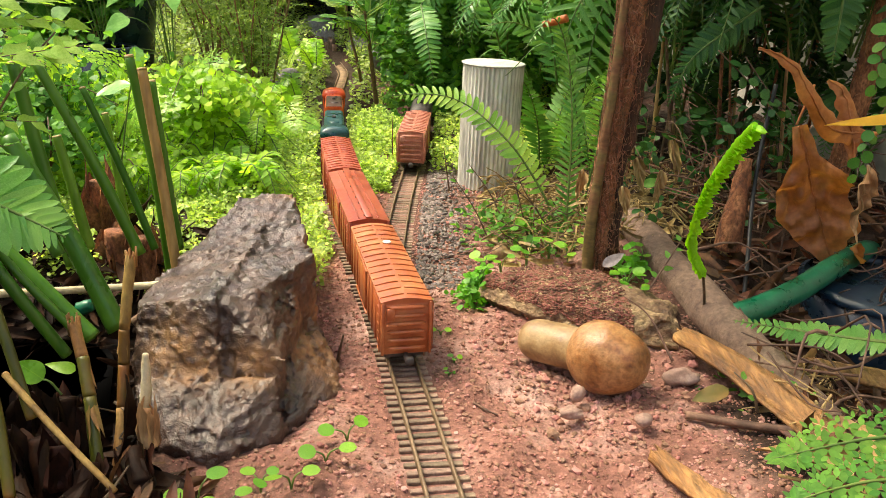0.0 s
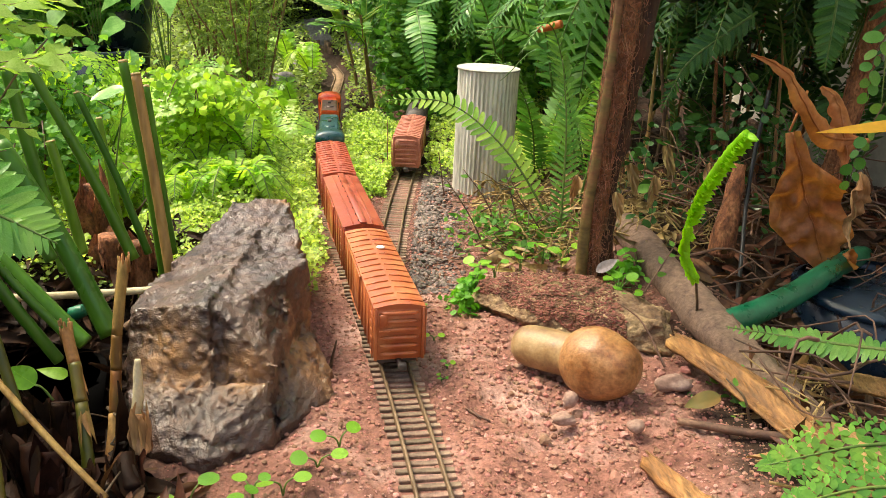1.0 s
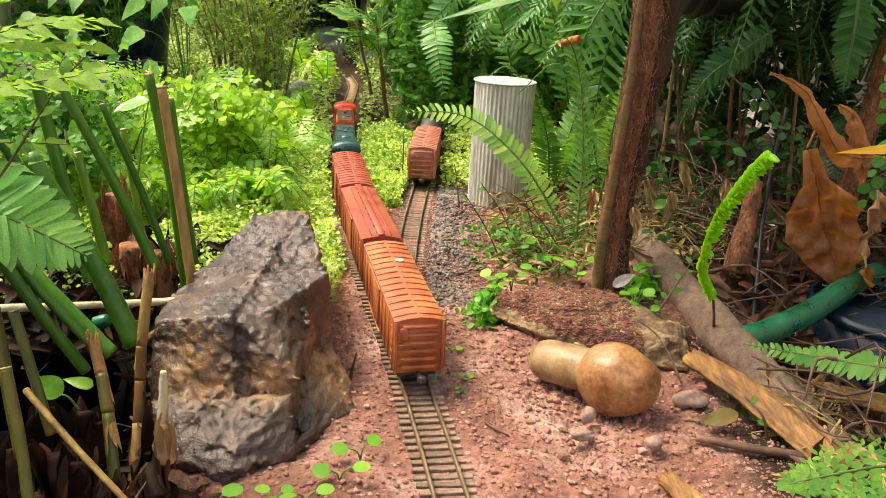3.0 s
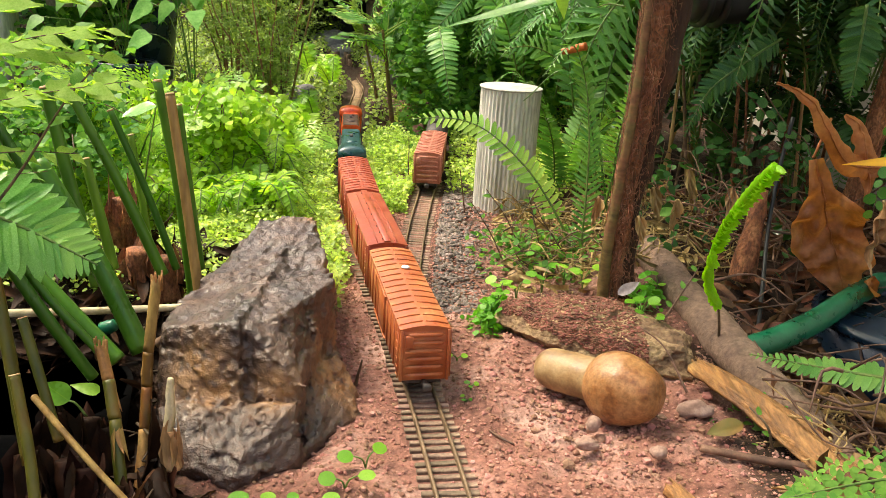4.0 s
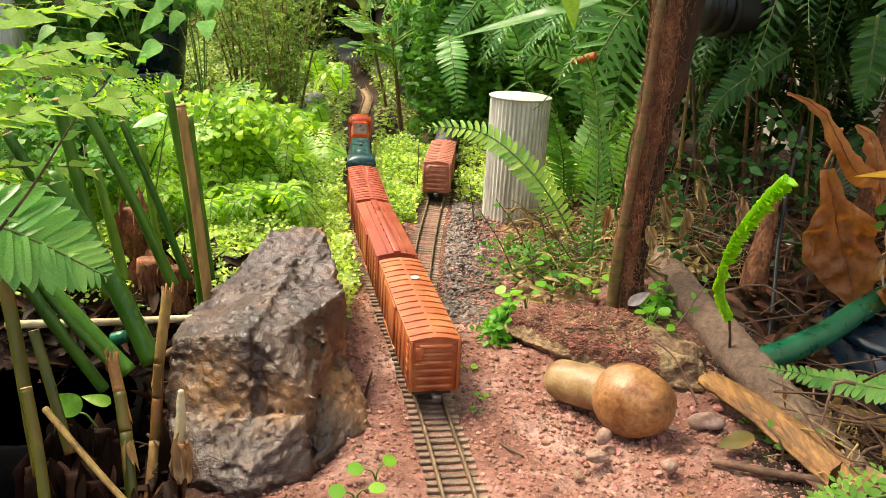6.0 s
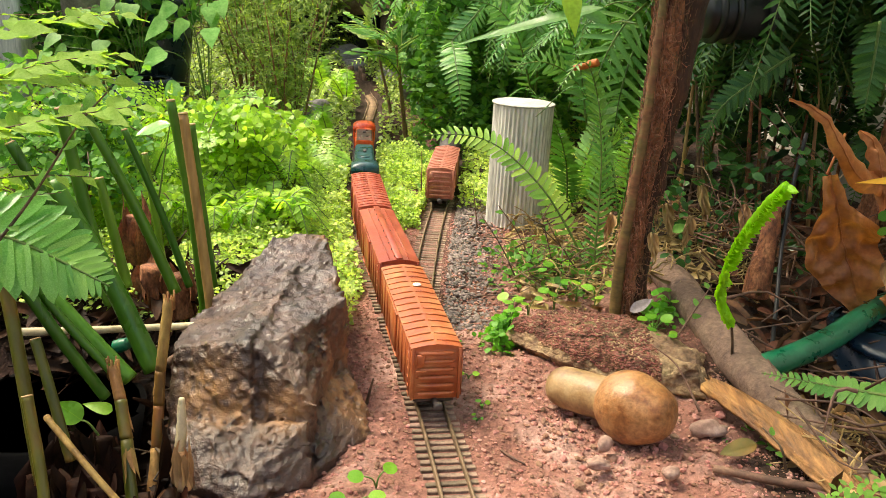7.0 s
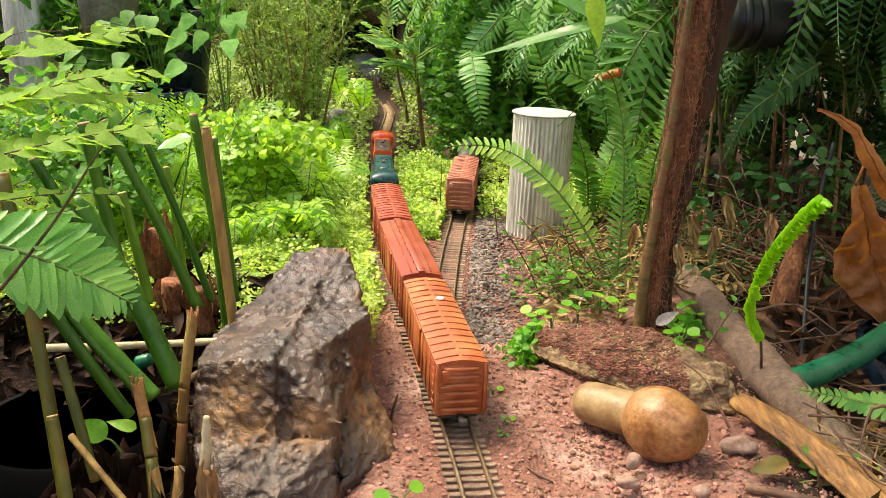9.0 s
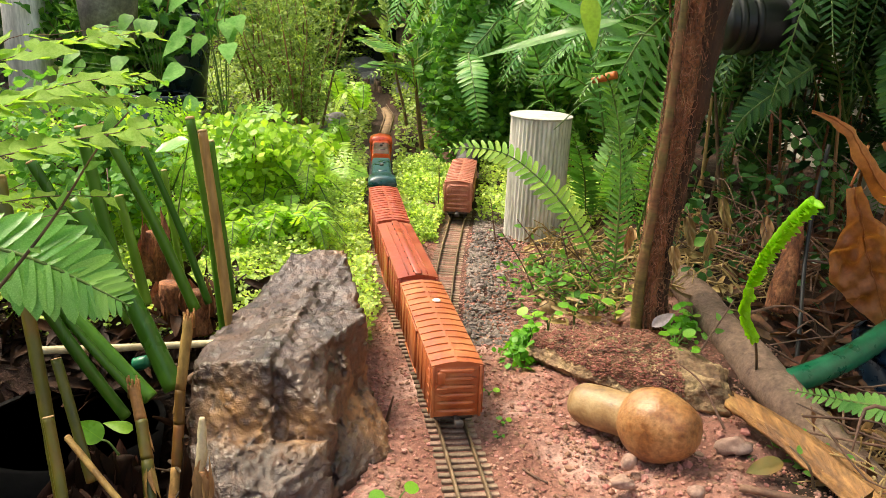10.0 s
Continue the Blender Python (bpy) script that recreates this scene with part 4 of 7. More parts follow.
_v, _q = carve(rock_field, (-0.190, 0.345, -0.016), (-0.040, 0.625, 0.082), 0.00135)
rock = part("rock", Geo().add(_v, _q), ROCK)
_o = np.zeros(len(_v))
for c, r, w in (((-0.140, 0.405, 0.036), 0.016, 1.0), ((-0.127, 0.402, 0.027), 0.010, 1.0), ((-0.098, 0.402, 0.030), 0.012, 1.0), ((-0.070, 0.450, 0.017), 0.022, 0.75), ((-0.078, 0.485, 0.026), 0.010, 0.55), ((-0.105, 0.587, 0.067), 0.010, 0.8), ((-0.056, 0.434, 0.002), 0.008, 0.8)):
    _o = np.maximum(_o, w * np.exp(-((_v - np.array(c)) ** 2).sum(1) / r ** 2))
rock.data.attributes.new("ochre", "FLOAT", "POINT").data.foreach_set("value", _o)
tagged(rock, "large wet dark brown rock with glistening top and tan broken face", "rock")


def pebble(name, c, r, mat, seed, label, rot=(0, 0, 0), amp=0.1, div=4, category="stone"):
    v, f = ball((0, 0, 0), (1, 1, 1), div)
    v = v * (1 + amp * fbm(v * 1.3 + seed, 3))[:, None] * np.asarray(r)
    ob = part(name, Geo().add(v, f), mat)
    ob.matrix_basis = pose(*c, *rot)
    return tagged(ob, label, category)


def lathe(axis, profile, seed, amp, sides=48):
    """A rounded body turned about an axis, made a little uneven."""
    a, b = np.array(axis[0], float), np.array(axis[1], float)
    pr = spline(profile, 40)
    p = a + (b - a) * pr[:, :1]
    r = np.maximum(pr[:, 1], 0.0002)
    t = (b - a) / np.linalg.norm(b - a)
    x = np.cross(t, (0, 0, 1.0))
    x /= np.linalg.norm(x)
    y = np.cross(x, t)
    an = np.linspace(0, 2 * np.pi, sides, endpoint=False)
    v = (p[:, None] + r[:, None, None] * (np.cos(an)[None, :, None] * x + np.sin(an)[None, :, None] * y)).reshape(-1, 3)
    mid = np.repeat(p, sides, 0)
    v = mid + (v - mid) * (1 + amp * fbm(v * 38 + seed, 3))[:, None]
    i, j = np.arange(39)[:, None] * sides, np.arange(sides)[None, :]
    k = (j + 1) % sides
    return v, np.stack([i + j, i + k, i + sides + k, i + sides + j], -1).reshape(-1, 4)


gourd = thing("gourd", "smooth ochre bottle gourd with a paler neck lying on the soil", "gourd", pose(0.0925, 0.4535, 0.0))
_ax = ((-0.041, 0.0347, 0.0128), (0.0185, -0.016, 0.0222))
part("neck", Geo().add(*lathe(_ax, [(0.0, 0.0), (0.012, 0.0062), (0.05, 0.0103), (0.13, 0.0126), (0.30, 0.0128), (0.48, 0.0126), (0.62, 0.0135), (0.7, 0.014)], 3.0, 0.05)), TAN, gourd, "paler tan neck with a rounded end")
part("bulb", Geo().add(*lathe(_ax, [(0.50, 0.0118), (0.53, 0.0146), (0.60, 0.0186), (0.70, 0.0212), (0.82, 0.0206), (0.95, 0.0168), (1.04, 0.0115), (1.075, 0.005), (1.08, 0.0)], 9.0, 0.085)), OCHRE, gourd, "round ochre belly with brown blotches")
pebble("stone", (0.079, 0.432, 0.005), (0.0045, 0.0035, 0.0052), PEBBLE, 5.0, "small pinkish stone leaning on the round stone", (0, 20, 0), 0.25, 3)
pebble("stone", (0.0735, 0.412, 0.0035), (0.0075, 0.0045, 0.003), PEBBLE, 15.0, "small reddish-brown stone on the soil", (0, 0, 5), 0.42, 3)
pebble("stone", (0.1115, 0.407, 0.004), (0.0052, 0.0042, 0.0035), PEBBLE, 25.0, "small pale pink pebble on the soil", (0, 0, 0), 0.15, 3)
pebble("stone", (0.144, 0.456, 0.005), (0.0085, 0.006, 0.0055), PEBBLE, 35.0, "rough clod of pink stone beside the bark", (0, 0, 15), 0.42, 3)
pebble("stone", (0.040, 0.305, 0.004), (0.020, 0.012, 0.008), OCHRE, 45.0, "wet brown flat stone at the edge of the line", (0, 0, 15), 0.2, 3)
pebble("stone", (0.046, 0.667, 0.006), (0.007, 0.006, 0.006), TAN, 55.0, "small round tan pebble at the foot of the plants", (0, 0, 0), 0.12, 3)
pebble("stone", (-0.112, 0.86, 0.008), (0.006, 0.007, 0.007), STONE, 65.0, "pale grey pebble beside the main line", (0, 0, 0), 0.2, 3)

# low slab: a pale broken edge over a dark gap, and a rusty crust of crumbs on its back
_c = [(0.034, 0.585, -0.01), (0.075, 0.545, -0.01), (0.12, 0.528, -0.01), (0.150, 0.525, -0.01), (0.165, 0.57, -0.01), (0.12, 0.65, -0.01), (0.05, 0.63, -0.01),
      (0.019, 0.569, 0.007), (0.062, 0.529, 0.009), (0.104, 0.512, 0.002), (0.155, 0.503, 0.000), (0.162, 0.55, 0.010), (0.115, 0.61, 0.012), (0.046, 0.61, 0.011),
      (0.027, 0.574, 0.019), (0.066, 0.538, 0.022), (0.106, 0.522, 0.018), (0.150, 0.512, 0.022), (0.154, 0.542, 0.021), (0.110, 0.592, 0.021), (0.055, 0.596, 0.020), (0.084, 0.562, 0.0265)]
_f = [(0, 1, 8, 7), (1, 2, 9, 8), (2, 3, 10, 9), (3, 4, 11, 10), (4, 5, 12, 11), (5, 6, 13, 12), (6, 0, 7, 13), (7, 8, 15, 14), (8, 9, 16, 15), (9, 10, 17, 16), (10, 11, 18, 17), (11, 12, 19, 18), (12, 13, 20, 19), (13, 7, 14, 20),
      (14, 15, 21), (15, 16, 21), (16, 17, 18, 21), (18, 19, 21), (19, 20, 21), (20, 14, 21), (6, 5, 4, 3, 2, 1, 0)]
_v, _q = rough_stone(_c, _f, 5, 0.0026, 60, 7.0, 0.1)
slab = thing("stone_slab", "low pitted stone slab with rusty red crust and pale edge", "stone")
part("slab", Geo().add(_v, _q), SLAB, slab)
_rng = np.random.RandomState(8)
_b = ball((0, 0, 0), (1, 1, 0.6), 1)
_g = Geo()
for k in _rng.choice(np.where((_v[:, 2] > 0.0150 - 0.006 * smooth(0.06, 0.09, _v[:, 0]) + 0.002 * np.sin(_v[:, 0] * 330)) & (_v[:, 0] < 0.125))[0], 7000):
    r = _rng.uniform(0.0005, 0.0014)
    _g.add(_b[0] * (1 + 0.4 * vnoise(_b[0] * 2 + k))[:, None] * r + _v[k], _b[1])
part("crust", _g, CRUST, slab, "rusty red crumbly crust", flat=True)["kind"] = "stuff"

# fluted white pillar
pillar = thing("pillar", "weathered white fluted cylinder standing on the gravel", "pillar", pose(0.0415, 0.893, 0, 0, 0.6, 0))
_a = np.linspace(0, 2 * np.pi, 336, endpoint=False)
_r = 0.0302 + 0.0007 * np.sign(np.sin(_a * 42)) * np.abs(np.sin(_a * 42)) ** 0.6
_zs = np.concatenate([np.linspace(-0.015, 0.129, 24), [0.1295]])
_v = np.concatenate([np.stack([_r * np.cos(_a) * (1 + 0.016 * z / 0.13), _r * np.sin(_a) * (1 + 0.016 * z / 0.13), np.full(336, z)], 1) for z in _zs])
_i, _j = np.arange(len(_zs) - 1)[:, None] * 336, np.arange(336)[None, :]
part("fluted_body", Geo().add(_v, np.stack([_i + _j, _i + (_j + 1) % 336, _i + 336 + (_j + 1) % 336, _i + 336 + _j], -1).reshape(-1, 4)), PLASTER, pillar)
part("cap", Geo().add(*tube([(0, 0, 0.1290), (0, 0, 0.1294), (0, 0, 0.1306), (0, 0, 0.1309)], [0.0316, 0.0325, 0.0325, 0.0318], 64, True, 0.02, 2)), LID, pillar, "thin weathered grey-white disc")

# fallen log, split bark, sticks
def stick(name, pts, radii, mat, label, category="stick", sides=8, wobble=0.1, n=24, seed=0, parent=None, group=""):
    ob = part(name, Geo().add(*tube(spline(pts, n), radii, sides, True, wobble, seed)), mat, parent)
    return tagged(ob, label, category, group) if parent is None else ob


stick("log", [(0.156, 0.69, 0.030), (0.172, 0.60, 0.020), (0.190, 0.51, 0.010), (0.212, 0.435, 0.000), (0.222, 0.40, -0.010)], [0.012, 0.0138, 0.0138, 0.011], LOGBARK, "fallen grey-brown log half sunk beside the path", "log", 20, 0.12, 60)


def bark_strip(pts, width, curl, mat, label, name="bark_strip", thick=0.0016, seed=0):
    p = spline(pts, 60)
    t, s, b = frames(p)
    up = np.array([0, 0, 1.0])
    s = np.cross(t, up)
    s /= np.linalg.norm(s, axis=1)[:, None]
    b = np.cross(s, t)
    m = 25
    a = np.linspace(-1, 1, m)
    w = width * (0.55 + 0.45 * np.sin(np.linspace(0.25, 2.7, 60))) * (1 + 0.07 * vnoise(np.stack([np.arange(60) * 0.2, np.zeros(60), np.full(60, seed)], 1)))
    g = Geo()
    outer = p[:, None, :] + w[:, None, None] * (np.sin(a * curl)[None, :, None] * s[:, None, :] + np.cos(a * curl)[None, :, None] * b[:, None, :]) / max(0.5, math.sin(min(curl, 1.57)))
    outer = outer + b[:, None, :] * (0.0006 * fbm(outer.reshape(-1, 3) * 120 + seed, 3)).reshape(60, m, 1)
    ridge = vnoise(np.stack([np.tile(a * 9, 60), np.repeat(np.arange(60) * 0.035, m), np.full(60 * m, seed)], 1)).reshape(60, m)
    outer = outer + b[:, None, :] * (0.0016 * ridge)[:, :, None]
    inner = outer - b[:, None, :] * thick
    v = np.concatenate([outer.reshape(-1, 3), inner.reshape(-1, 3)])
    i, j = np.arange(59)[:, None] * m, np.arange(m - 1)[None, :]
    q = np.stack([i + j, i + j + 1, i + m + j + 1, i + m + j], -1).reshape(-1, 4)
    o = 60 * m
    e = np.arange(59)
    r0, r1 = np.stack([e * m, (e + 1) * m, (e + 1) * m + o, e * m + o], -1), np.stack([(e + 1) * m + m - 1, e * m + m - 1, e * m + m - 1 + o, (e + 1) * m + m - 1 + o], -1)
    c = np.arange(m - 1)
    r2, r3 = np.stack([c + 1, c, c + o, c + 1 + o], -1), np.stack([59 * m + c, 59 * m + c + 1, 59 * m + c + 1 + o, 59 * m + c + o], -1)
    g.add(v, np.concatenate([q, q[:, ::-1] + o, r0, r1, r2, r3]))
    strip = thing(name, label, "bark", pose(*p[0]))
    shift = Matrix.Translation(-Vector(p[0]))
    part("rind", g, mat, strip).matrix_basis = shift
    rng = np.random.RandomState(int(seed) + 60)
    for k in range(7):
        q, e = (0, -1) if k < 4 else (59, 1)
        a0 = outer[q, rng.randint(3, m - 3)] - b[q] * thick * 0.5
        f = part("loose_fibre", Geo().add(*tube([a0 - e * t[q] * 0.006, a0, a0 + e * t[q] * rng.uniform(0.002, 0.007) + s[q] * rng.normal(0, 0.001)], [0.0008, 0.0007, 0.0003], 5)), mat, strip)
        f.matrix_basis = shift
    return strip


bark_strip([(0.152, 0.497, 0.012), (0.166, 0.465, 0.013), (0.184, 0.425, 0.010), (0.204, 0.385, 0.004)], 0.0105, 1.35, SPLIT, "split golden-brown strip of curled bark on the soil", seed=1)
bark_strip([(0.176, 0.475, 0.010), (0.192, 0.435, 0.010), (0.212, 0.395, 0.004)], 0.006, 1.2, SPLIT, "narrow reddish strip of bark beside the log", seed=4)
bark_strip([(0.111, 0.372, 0.002), (0.124, 0.335, 0.004), (0.146, 0.306, 0.003), (0.18, 0.28, 0.0)], 0.0075, 1.1, SPLIT, "dry tan strip of bark half buried in the soil", seed=7)
bark_strip([(0.225, 0.465, 0.008), (0.26, 0.44, 0.008), (0.31, 0.42, 0.008)], 0.011, 1.0, SPLIT, "broad dry fibrous sheath in the litter", seed=9)
stick("stick", [(0.136, 0.414, 0.004), (0.17, 0.403, 0.005), (0.21, 0.394, 0.006), (0.25, 0.388, 0.004)], [0.0022, 0.0028, 0.0026], TWIG, "straight purple-brown stick lying on the soil", seed=2)
stick("twig", [(0.010, 0.600, 0.002), (0.020, 0.594, 0.003), (0.030, 0.597, 0.002)], [0.0007, 0.0010, 0.0006], STRAW, "pale dry twig on the soil", "twig", 6)
stick("twig", [(0.020, 0.424, 0.001), (0.027, 0.414, 0.002), (0.033, 0.411, 0.001)], [0.0006, 0.0008, 0.0005], TWIG, "thin brown rootlet on the soil", "twig", 6)
stick("twig", [(-0.062, 0.470, 0.0), (-0.060, 0.466, 0.010), (-0.0575, 0.463, 0.021)], [0.0012, 0.0009, 0.0005], TWIG, "short upright brown twig in the soil", "twig", 6)

# hose
stick("garden_hose", [(0.188, 0.522, 0.016), (0.215, 0.537, 0.019), (0.252, 0.567, 0.022), (0.290, 0.604, 0.026), (0.328, 0.65, 0.022), (0.365, 0.70, 0.008), (0.40, 0.73, -0.02)], [0.0085], HOSE, "bright green plastic hose lying in the litter", "hose", 20, 0.0, 50)
stick("cable", [(0.185, 0.52, 0.004), (0.205, 0.545, 0.006), (0.224, 0.60, 0.03), (0.235, 0.64, 0.07), (0.243, 0.66, 0.11), (0.25, 0.67, 0.15)], [0.0016], BLACKP, "thin black cable hanging among the plants", "cable", 8, 0.0, 40)

# tree fern trunks
def fibre_trunk(pts, radii, label, seed, hairs=8000, name="tree_fern_trunk", dark=False):
    t = thing(name, label, "tree trunk", pose(*pts[0]))
    p = spline(np.asarray(pts) - np.asarray(pts[0]), 90)
    part("core", Geo().add(*tube(p, np.asarray(radii) * 0.8, 28, True, 0.22, seed)), FIBRE, t)
    for k in range(9):
        a, r0 = 0.7 * k + 0.3, np.interp(np.linspace(0, 1, 90), np.linspace(0, 1, len(radii)), radii)
        tw = np.stack([np.cos(a + 0.35 * np.sin(np.arange(90) * 0.05 + k)), np.sin(a + 0.35 * np.sin(np.arange(90) * 0.05 + k)), np.zeros(90)], 1)
        # roots facing right take the shaded fibre colour when dark is set
        part("aerial_root", Geo().add(*tube(p + tw * r0[:, None] * 0.72, r0 * (0.2 + 0.1 * math.sin(k * 2.2)), 9, True, 0.3, seed + k)), SHADEFIBRE if dark and math.cos(a) > 0.35 else FIBRE, t)
    # extra dark column paints the shade down the trunk's right side
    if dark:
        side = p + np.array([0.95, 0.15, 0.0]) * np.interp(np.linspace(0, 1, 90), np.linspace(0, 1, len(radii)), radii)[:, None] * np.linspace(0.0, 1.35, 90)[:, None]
        part("shaded_side", Geo().add(*tube(side, np.asarray(radii) * 0.78, 20, True, 0.3, seed + 40)), SHADEFIBRE, t, "fibrous column in a darkened colour for the trunk's shaded side")
    rng = np.random.RandomState(seed)
    r = np.interp(np.linspace(0, 1, 90), np.linspace(0, 1, len(radii)), radii)
    g = Geo()
    for k in range(hairs):
        q = rng.randint(3, 86)
        a = rng.rand() * 6.28
        d = np.array([math.cos(a), math.sin(a), 0])
        s = np.array([-d[1], d[0], 0]) * rng.choice([-1, 1])
        b = p[q] + d * r[q] * 0.98
        # fewer pale hairs on the right, so its painted shade stays dark
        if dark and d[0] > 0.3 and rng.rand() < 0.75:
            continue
        ln = rng.uniform(0.004, 0.015)
        g.add(*tube([b, b + d * 0.0012 + s * ln * 0.25 + np.array([0, 0, rng.uniform(-0.6, 0.6)]) * ln * 0.5, b + d * rng.uniform(0.0, 0.0016) + s * ln * rng.uniform(0.1, 0.6) + np.array([0, 0, rng.uniform(-1, 0.9)]) * ln], [0.00026, 0.00022, 0.00012], 3, False))
    part("root_mat", g, ROOTS, t)
    return t


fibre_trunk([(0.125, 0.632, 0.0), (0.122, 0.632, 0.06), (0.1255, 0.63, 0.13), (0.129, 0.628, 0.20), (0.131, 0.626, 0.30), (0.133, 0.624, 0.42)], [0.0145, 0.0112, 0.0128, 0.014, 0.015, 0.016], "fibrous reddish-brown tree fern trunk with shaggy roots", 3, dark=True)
stick("stem", [(0.111, 0.623, -0.005), (0.1105, 0.623, 0.05), (0.1145, 0.622, 0.11), (0.118, 0.62, 0.18), (0.120, 0.617, 0.30)], [0.0048, 0.0038, 0.0033, 0.0028], STALK, "olive-brown leaf stalk growing against the fibrous trunk", "stem", 12, 0.12, 40, 4)
fibre_trunk([(0.345, 0.76, -0.01), (0.350, 0.755, 0.08), (0.358, 0.75, 0.18), (0.37, 0.745, 0.3), (0.38, 0.74, 0.42)], [0.012, 0.010, 0.011, 0.012, 0.013], "thin brown fibrous fern trunk among dark leaves", 5, 400)
stick("stem", [(0.22, 0.64, 0.026), (0.221, 0.64, 0.044), (0.226, 0.645, 0.07), (0.229, 0.65, 0.096)], [0.0105, 0.0085, 0.007, 0.0045], FIBRE, "short brown leaf-sheathed stem", "stem", 14, 0.2)

# ---- plants ----
PINNA = blade(1.0, 0.26, "pinna", 6, 0.12, 0.12)
PINNA_LOW = (lambda b: (b[0].reshape(-1, 5, 3)[:, ::2].reshape(-1, 3), np.concatenate([[[k * 3 + j, k * 3 + j + 1, k * 3 + j + 4, k * 3 + j + 3] for j in range(2)] for k in range(3)])))(blade(1.0, 0.27, "pinna", 3, 0.1, 0.15))


def frond_geo(pts, n, longest, low=True, spread=72, seed=0, face=(0, 0, 1), base=0.12, tip_r=0.0004, root_r=0.0012, jitter=0.08, ratio=1.0):
    """Rachis and leaflets of a fern frond along the points."""
    rng = np.random.RandomState(seed)
    p = spline(pts, 2 * n + 1)
    t, _, _ = frames(p)
    stem = Geo().add(*tube(p[::2], [root_r, tip_r], 5))
    leaf = Geo()
    tpl = PINNA_LOW if low else PINNA
    for k in range(2, 2 * n):
        u = k / (2 * n)
        if u < base:
            continue
        w = (u - base) / (1 - base)
        ln = longest * max(0.1, min(1.0, 0.55 + 1.6 * w) * (1 - w ** 2.6) ** 0.8) * rng.uniform(1 - jitter, 1 + jitter)
        side = np.cross(t[k], np.asarray(face, float))
        side /= np.linalg.norm(side) + 1e-9
        nrm = np.cross(side, t[k])
        a = radians(spread - 22 * w + rng.normal(0, 3))
        for s in ((-1, 1) if not low else ((1,) if k % 2 else (-1,))):
            if not low and k % 2:
                continue
            d = s * side * math.sin(a) + t[k] * math.cos(a) + nrm * rng.normal(0, 0.08)
            v = tpl[0] * np.array([ln * ratio, ln, ln])
            leaf.add(v @ turn_to(d, nrm + 0.15 * rng.normal(0, 1, 3)).T + p[k], tpl[1])
    return stem, leaf


def clear(p):
    """False over the line, where nothing grows."""
    p = np.atleast_2d(np.asarray(p, float))
    return ~((np.minimum(track_near(p[:, 0], p[:, 1], MAIN) - 0.006, track_near(p[:, 0], p[:, 1], SIDE) + 9.0 * (p[:, 1] > 1.25)) < 0.028) & (p[:, 2] < 0.12) & (p[:, 1] < 1.95) & (p[:, 1] > 0.3))


def frond(parent, pts, n, longest, mat, name="frond", **kw):
    s, l = frond_geo(pts, n, longest, **kw)
    ob = part(name, l, mat, parent)
    part("rachis", s, STEM, ob)
    return ob


def arch(base, az, reach, rise, fall, lean=0.0):
    """Points of an arching frond."""
    d = np.array([math.sin(az), math.cos(az), 0])
    s = np.array([d[1], -d[0], 0])
    b = np.asarray(base, float)
    return [b, b + d * reach * 0.25 + (0, 0, rise * 0.6), b + d * reach * 0.6 + s * lean * 0.5 + (0, 0, rise), b + d * reach + s * lean + (0, 0, rise - fall)]


def fern(label, base, count, reach, rise, fall, longest, mat, seed, az=(0, 6.28), n=26, group="ferns in the border", ratio=1.0):
    rng = np.random.RandomState(seed)
    f = None
    for k in range(count):
        a = lerp(az[0], az[1], (k + rng.rand() * 0.8) / count)
        q = rng.uniform(0.7, 1.15)
        pts = arch((rng.normal(0, 0.008), rng.normal(0, 0.008), 0), a, reach * q, rise * rng.uniform(0.75, 1.2), fall * rng.uniform(0.6, 1.3), rng.normal(0, reach * 0.15))
        if clear(spline(pts, 20) + np.asarray(base)).all():
            f = f or thing("fern", label, "fern", pose(*base), group)
            frond(f, pts, n, longest * rng.uniform(0.8, 1.15), mat, seed=seed * 50 + k, face=(0, 0, 1), ratio=ratio)
    return f


def low(b, keep=2):
    """The same blade with fewer columns."""
    v = b[0].reshape(-1, 5, 3)[:, ::keep]
    n, m = v.shape[:2]
    i, j = np.arange(n - 1)[:, None] * m, np.arange(m - 1)[None, :]
    return v.reshape(-1, 3), np.stack([i + j, i + j + 1, i + m + j + 1, i + m + j], -1).reshape(-1, 4)


OVAL = low(blade(1.0, 0.55, "oval", 4, 0.15, 0.15))
FAN = low(blade(1.0, 1.0, "fan", 4, 0.06, 0.1))
ROUND = low(blade(1.0, 0.95, "round", 4, 0.08, 0.1))
TINY = low(blade(1.0, 0.9, "round", 3, 0.1, 0.1))
LANCE = low(blade(1.0, 0.28, "lance", 4, 0.15, 0.2))
HEART = blade(1.0, 0.72, "heart", 7, 0.12, 0.25)


def cloud(name, label, category, place, count, tpl, size, mat, seed, flat=0.5, kind="stuff", toward=(0, -0.3, 1)):
    """Many loose leaves over a stretch of the garden."""
    rng = np.random.RandomState(seed)
    pts = np.asarray(place(rng, count))
    c = len(pts)
    d = rng.normal(0, 1, (c, 3)) * (1, 1, 0.45)
    d /= np.linalg.norm(d, axis=1)[:, None]
    x = np.cross(d, np.asarray(toward, float) + rng.normal(0, flat, (c, 3)))
    x /= np.linalg.norm(x, axis=1)[:, None] + 1e-9
    z = np.cross(x, d)
    k = size * rng.uniform(0.55, 1.3, c)[:, None, None]
    t = tpl[0][None] * k
    v = t[..., 0:1] * x[:, None] + t[..., 1:2] * d[:, None] + t[..., 2:3] * z[:, None] + pts[:, None]
    f = tpl[1][None] + (np.arange(c) * len(tpl[0]))[:, None, None]
    g = Geo().add(v.reshape(-1, 3), f.reshape(-1, 4))
    return tagged(part(name, g, mat), label, category, kind=kind)


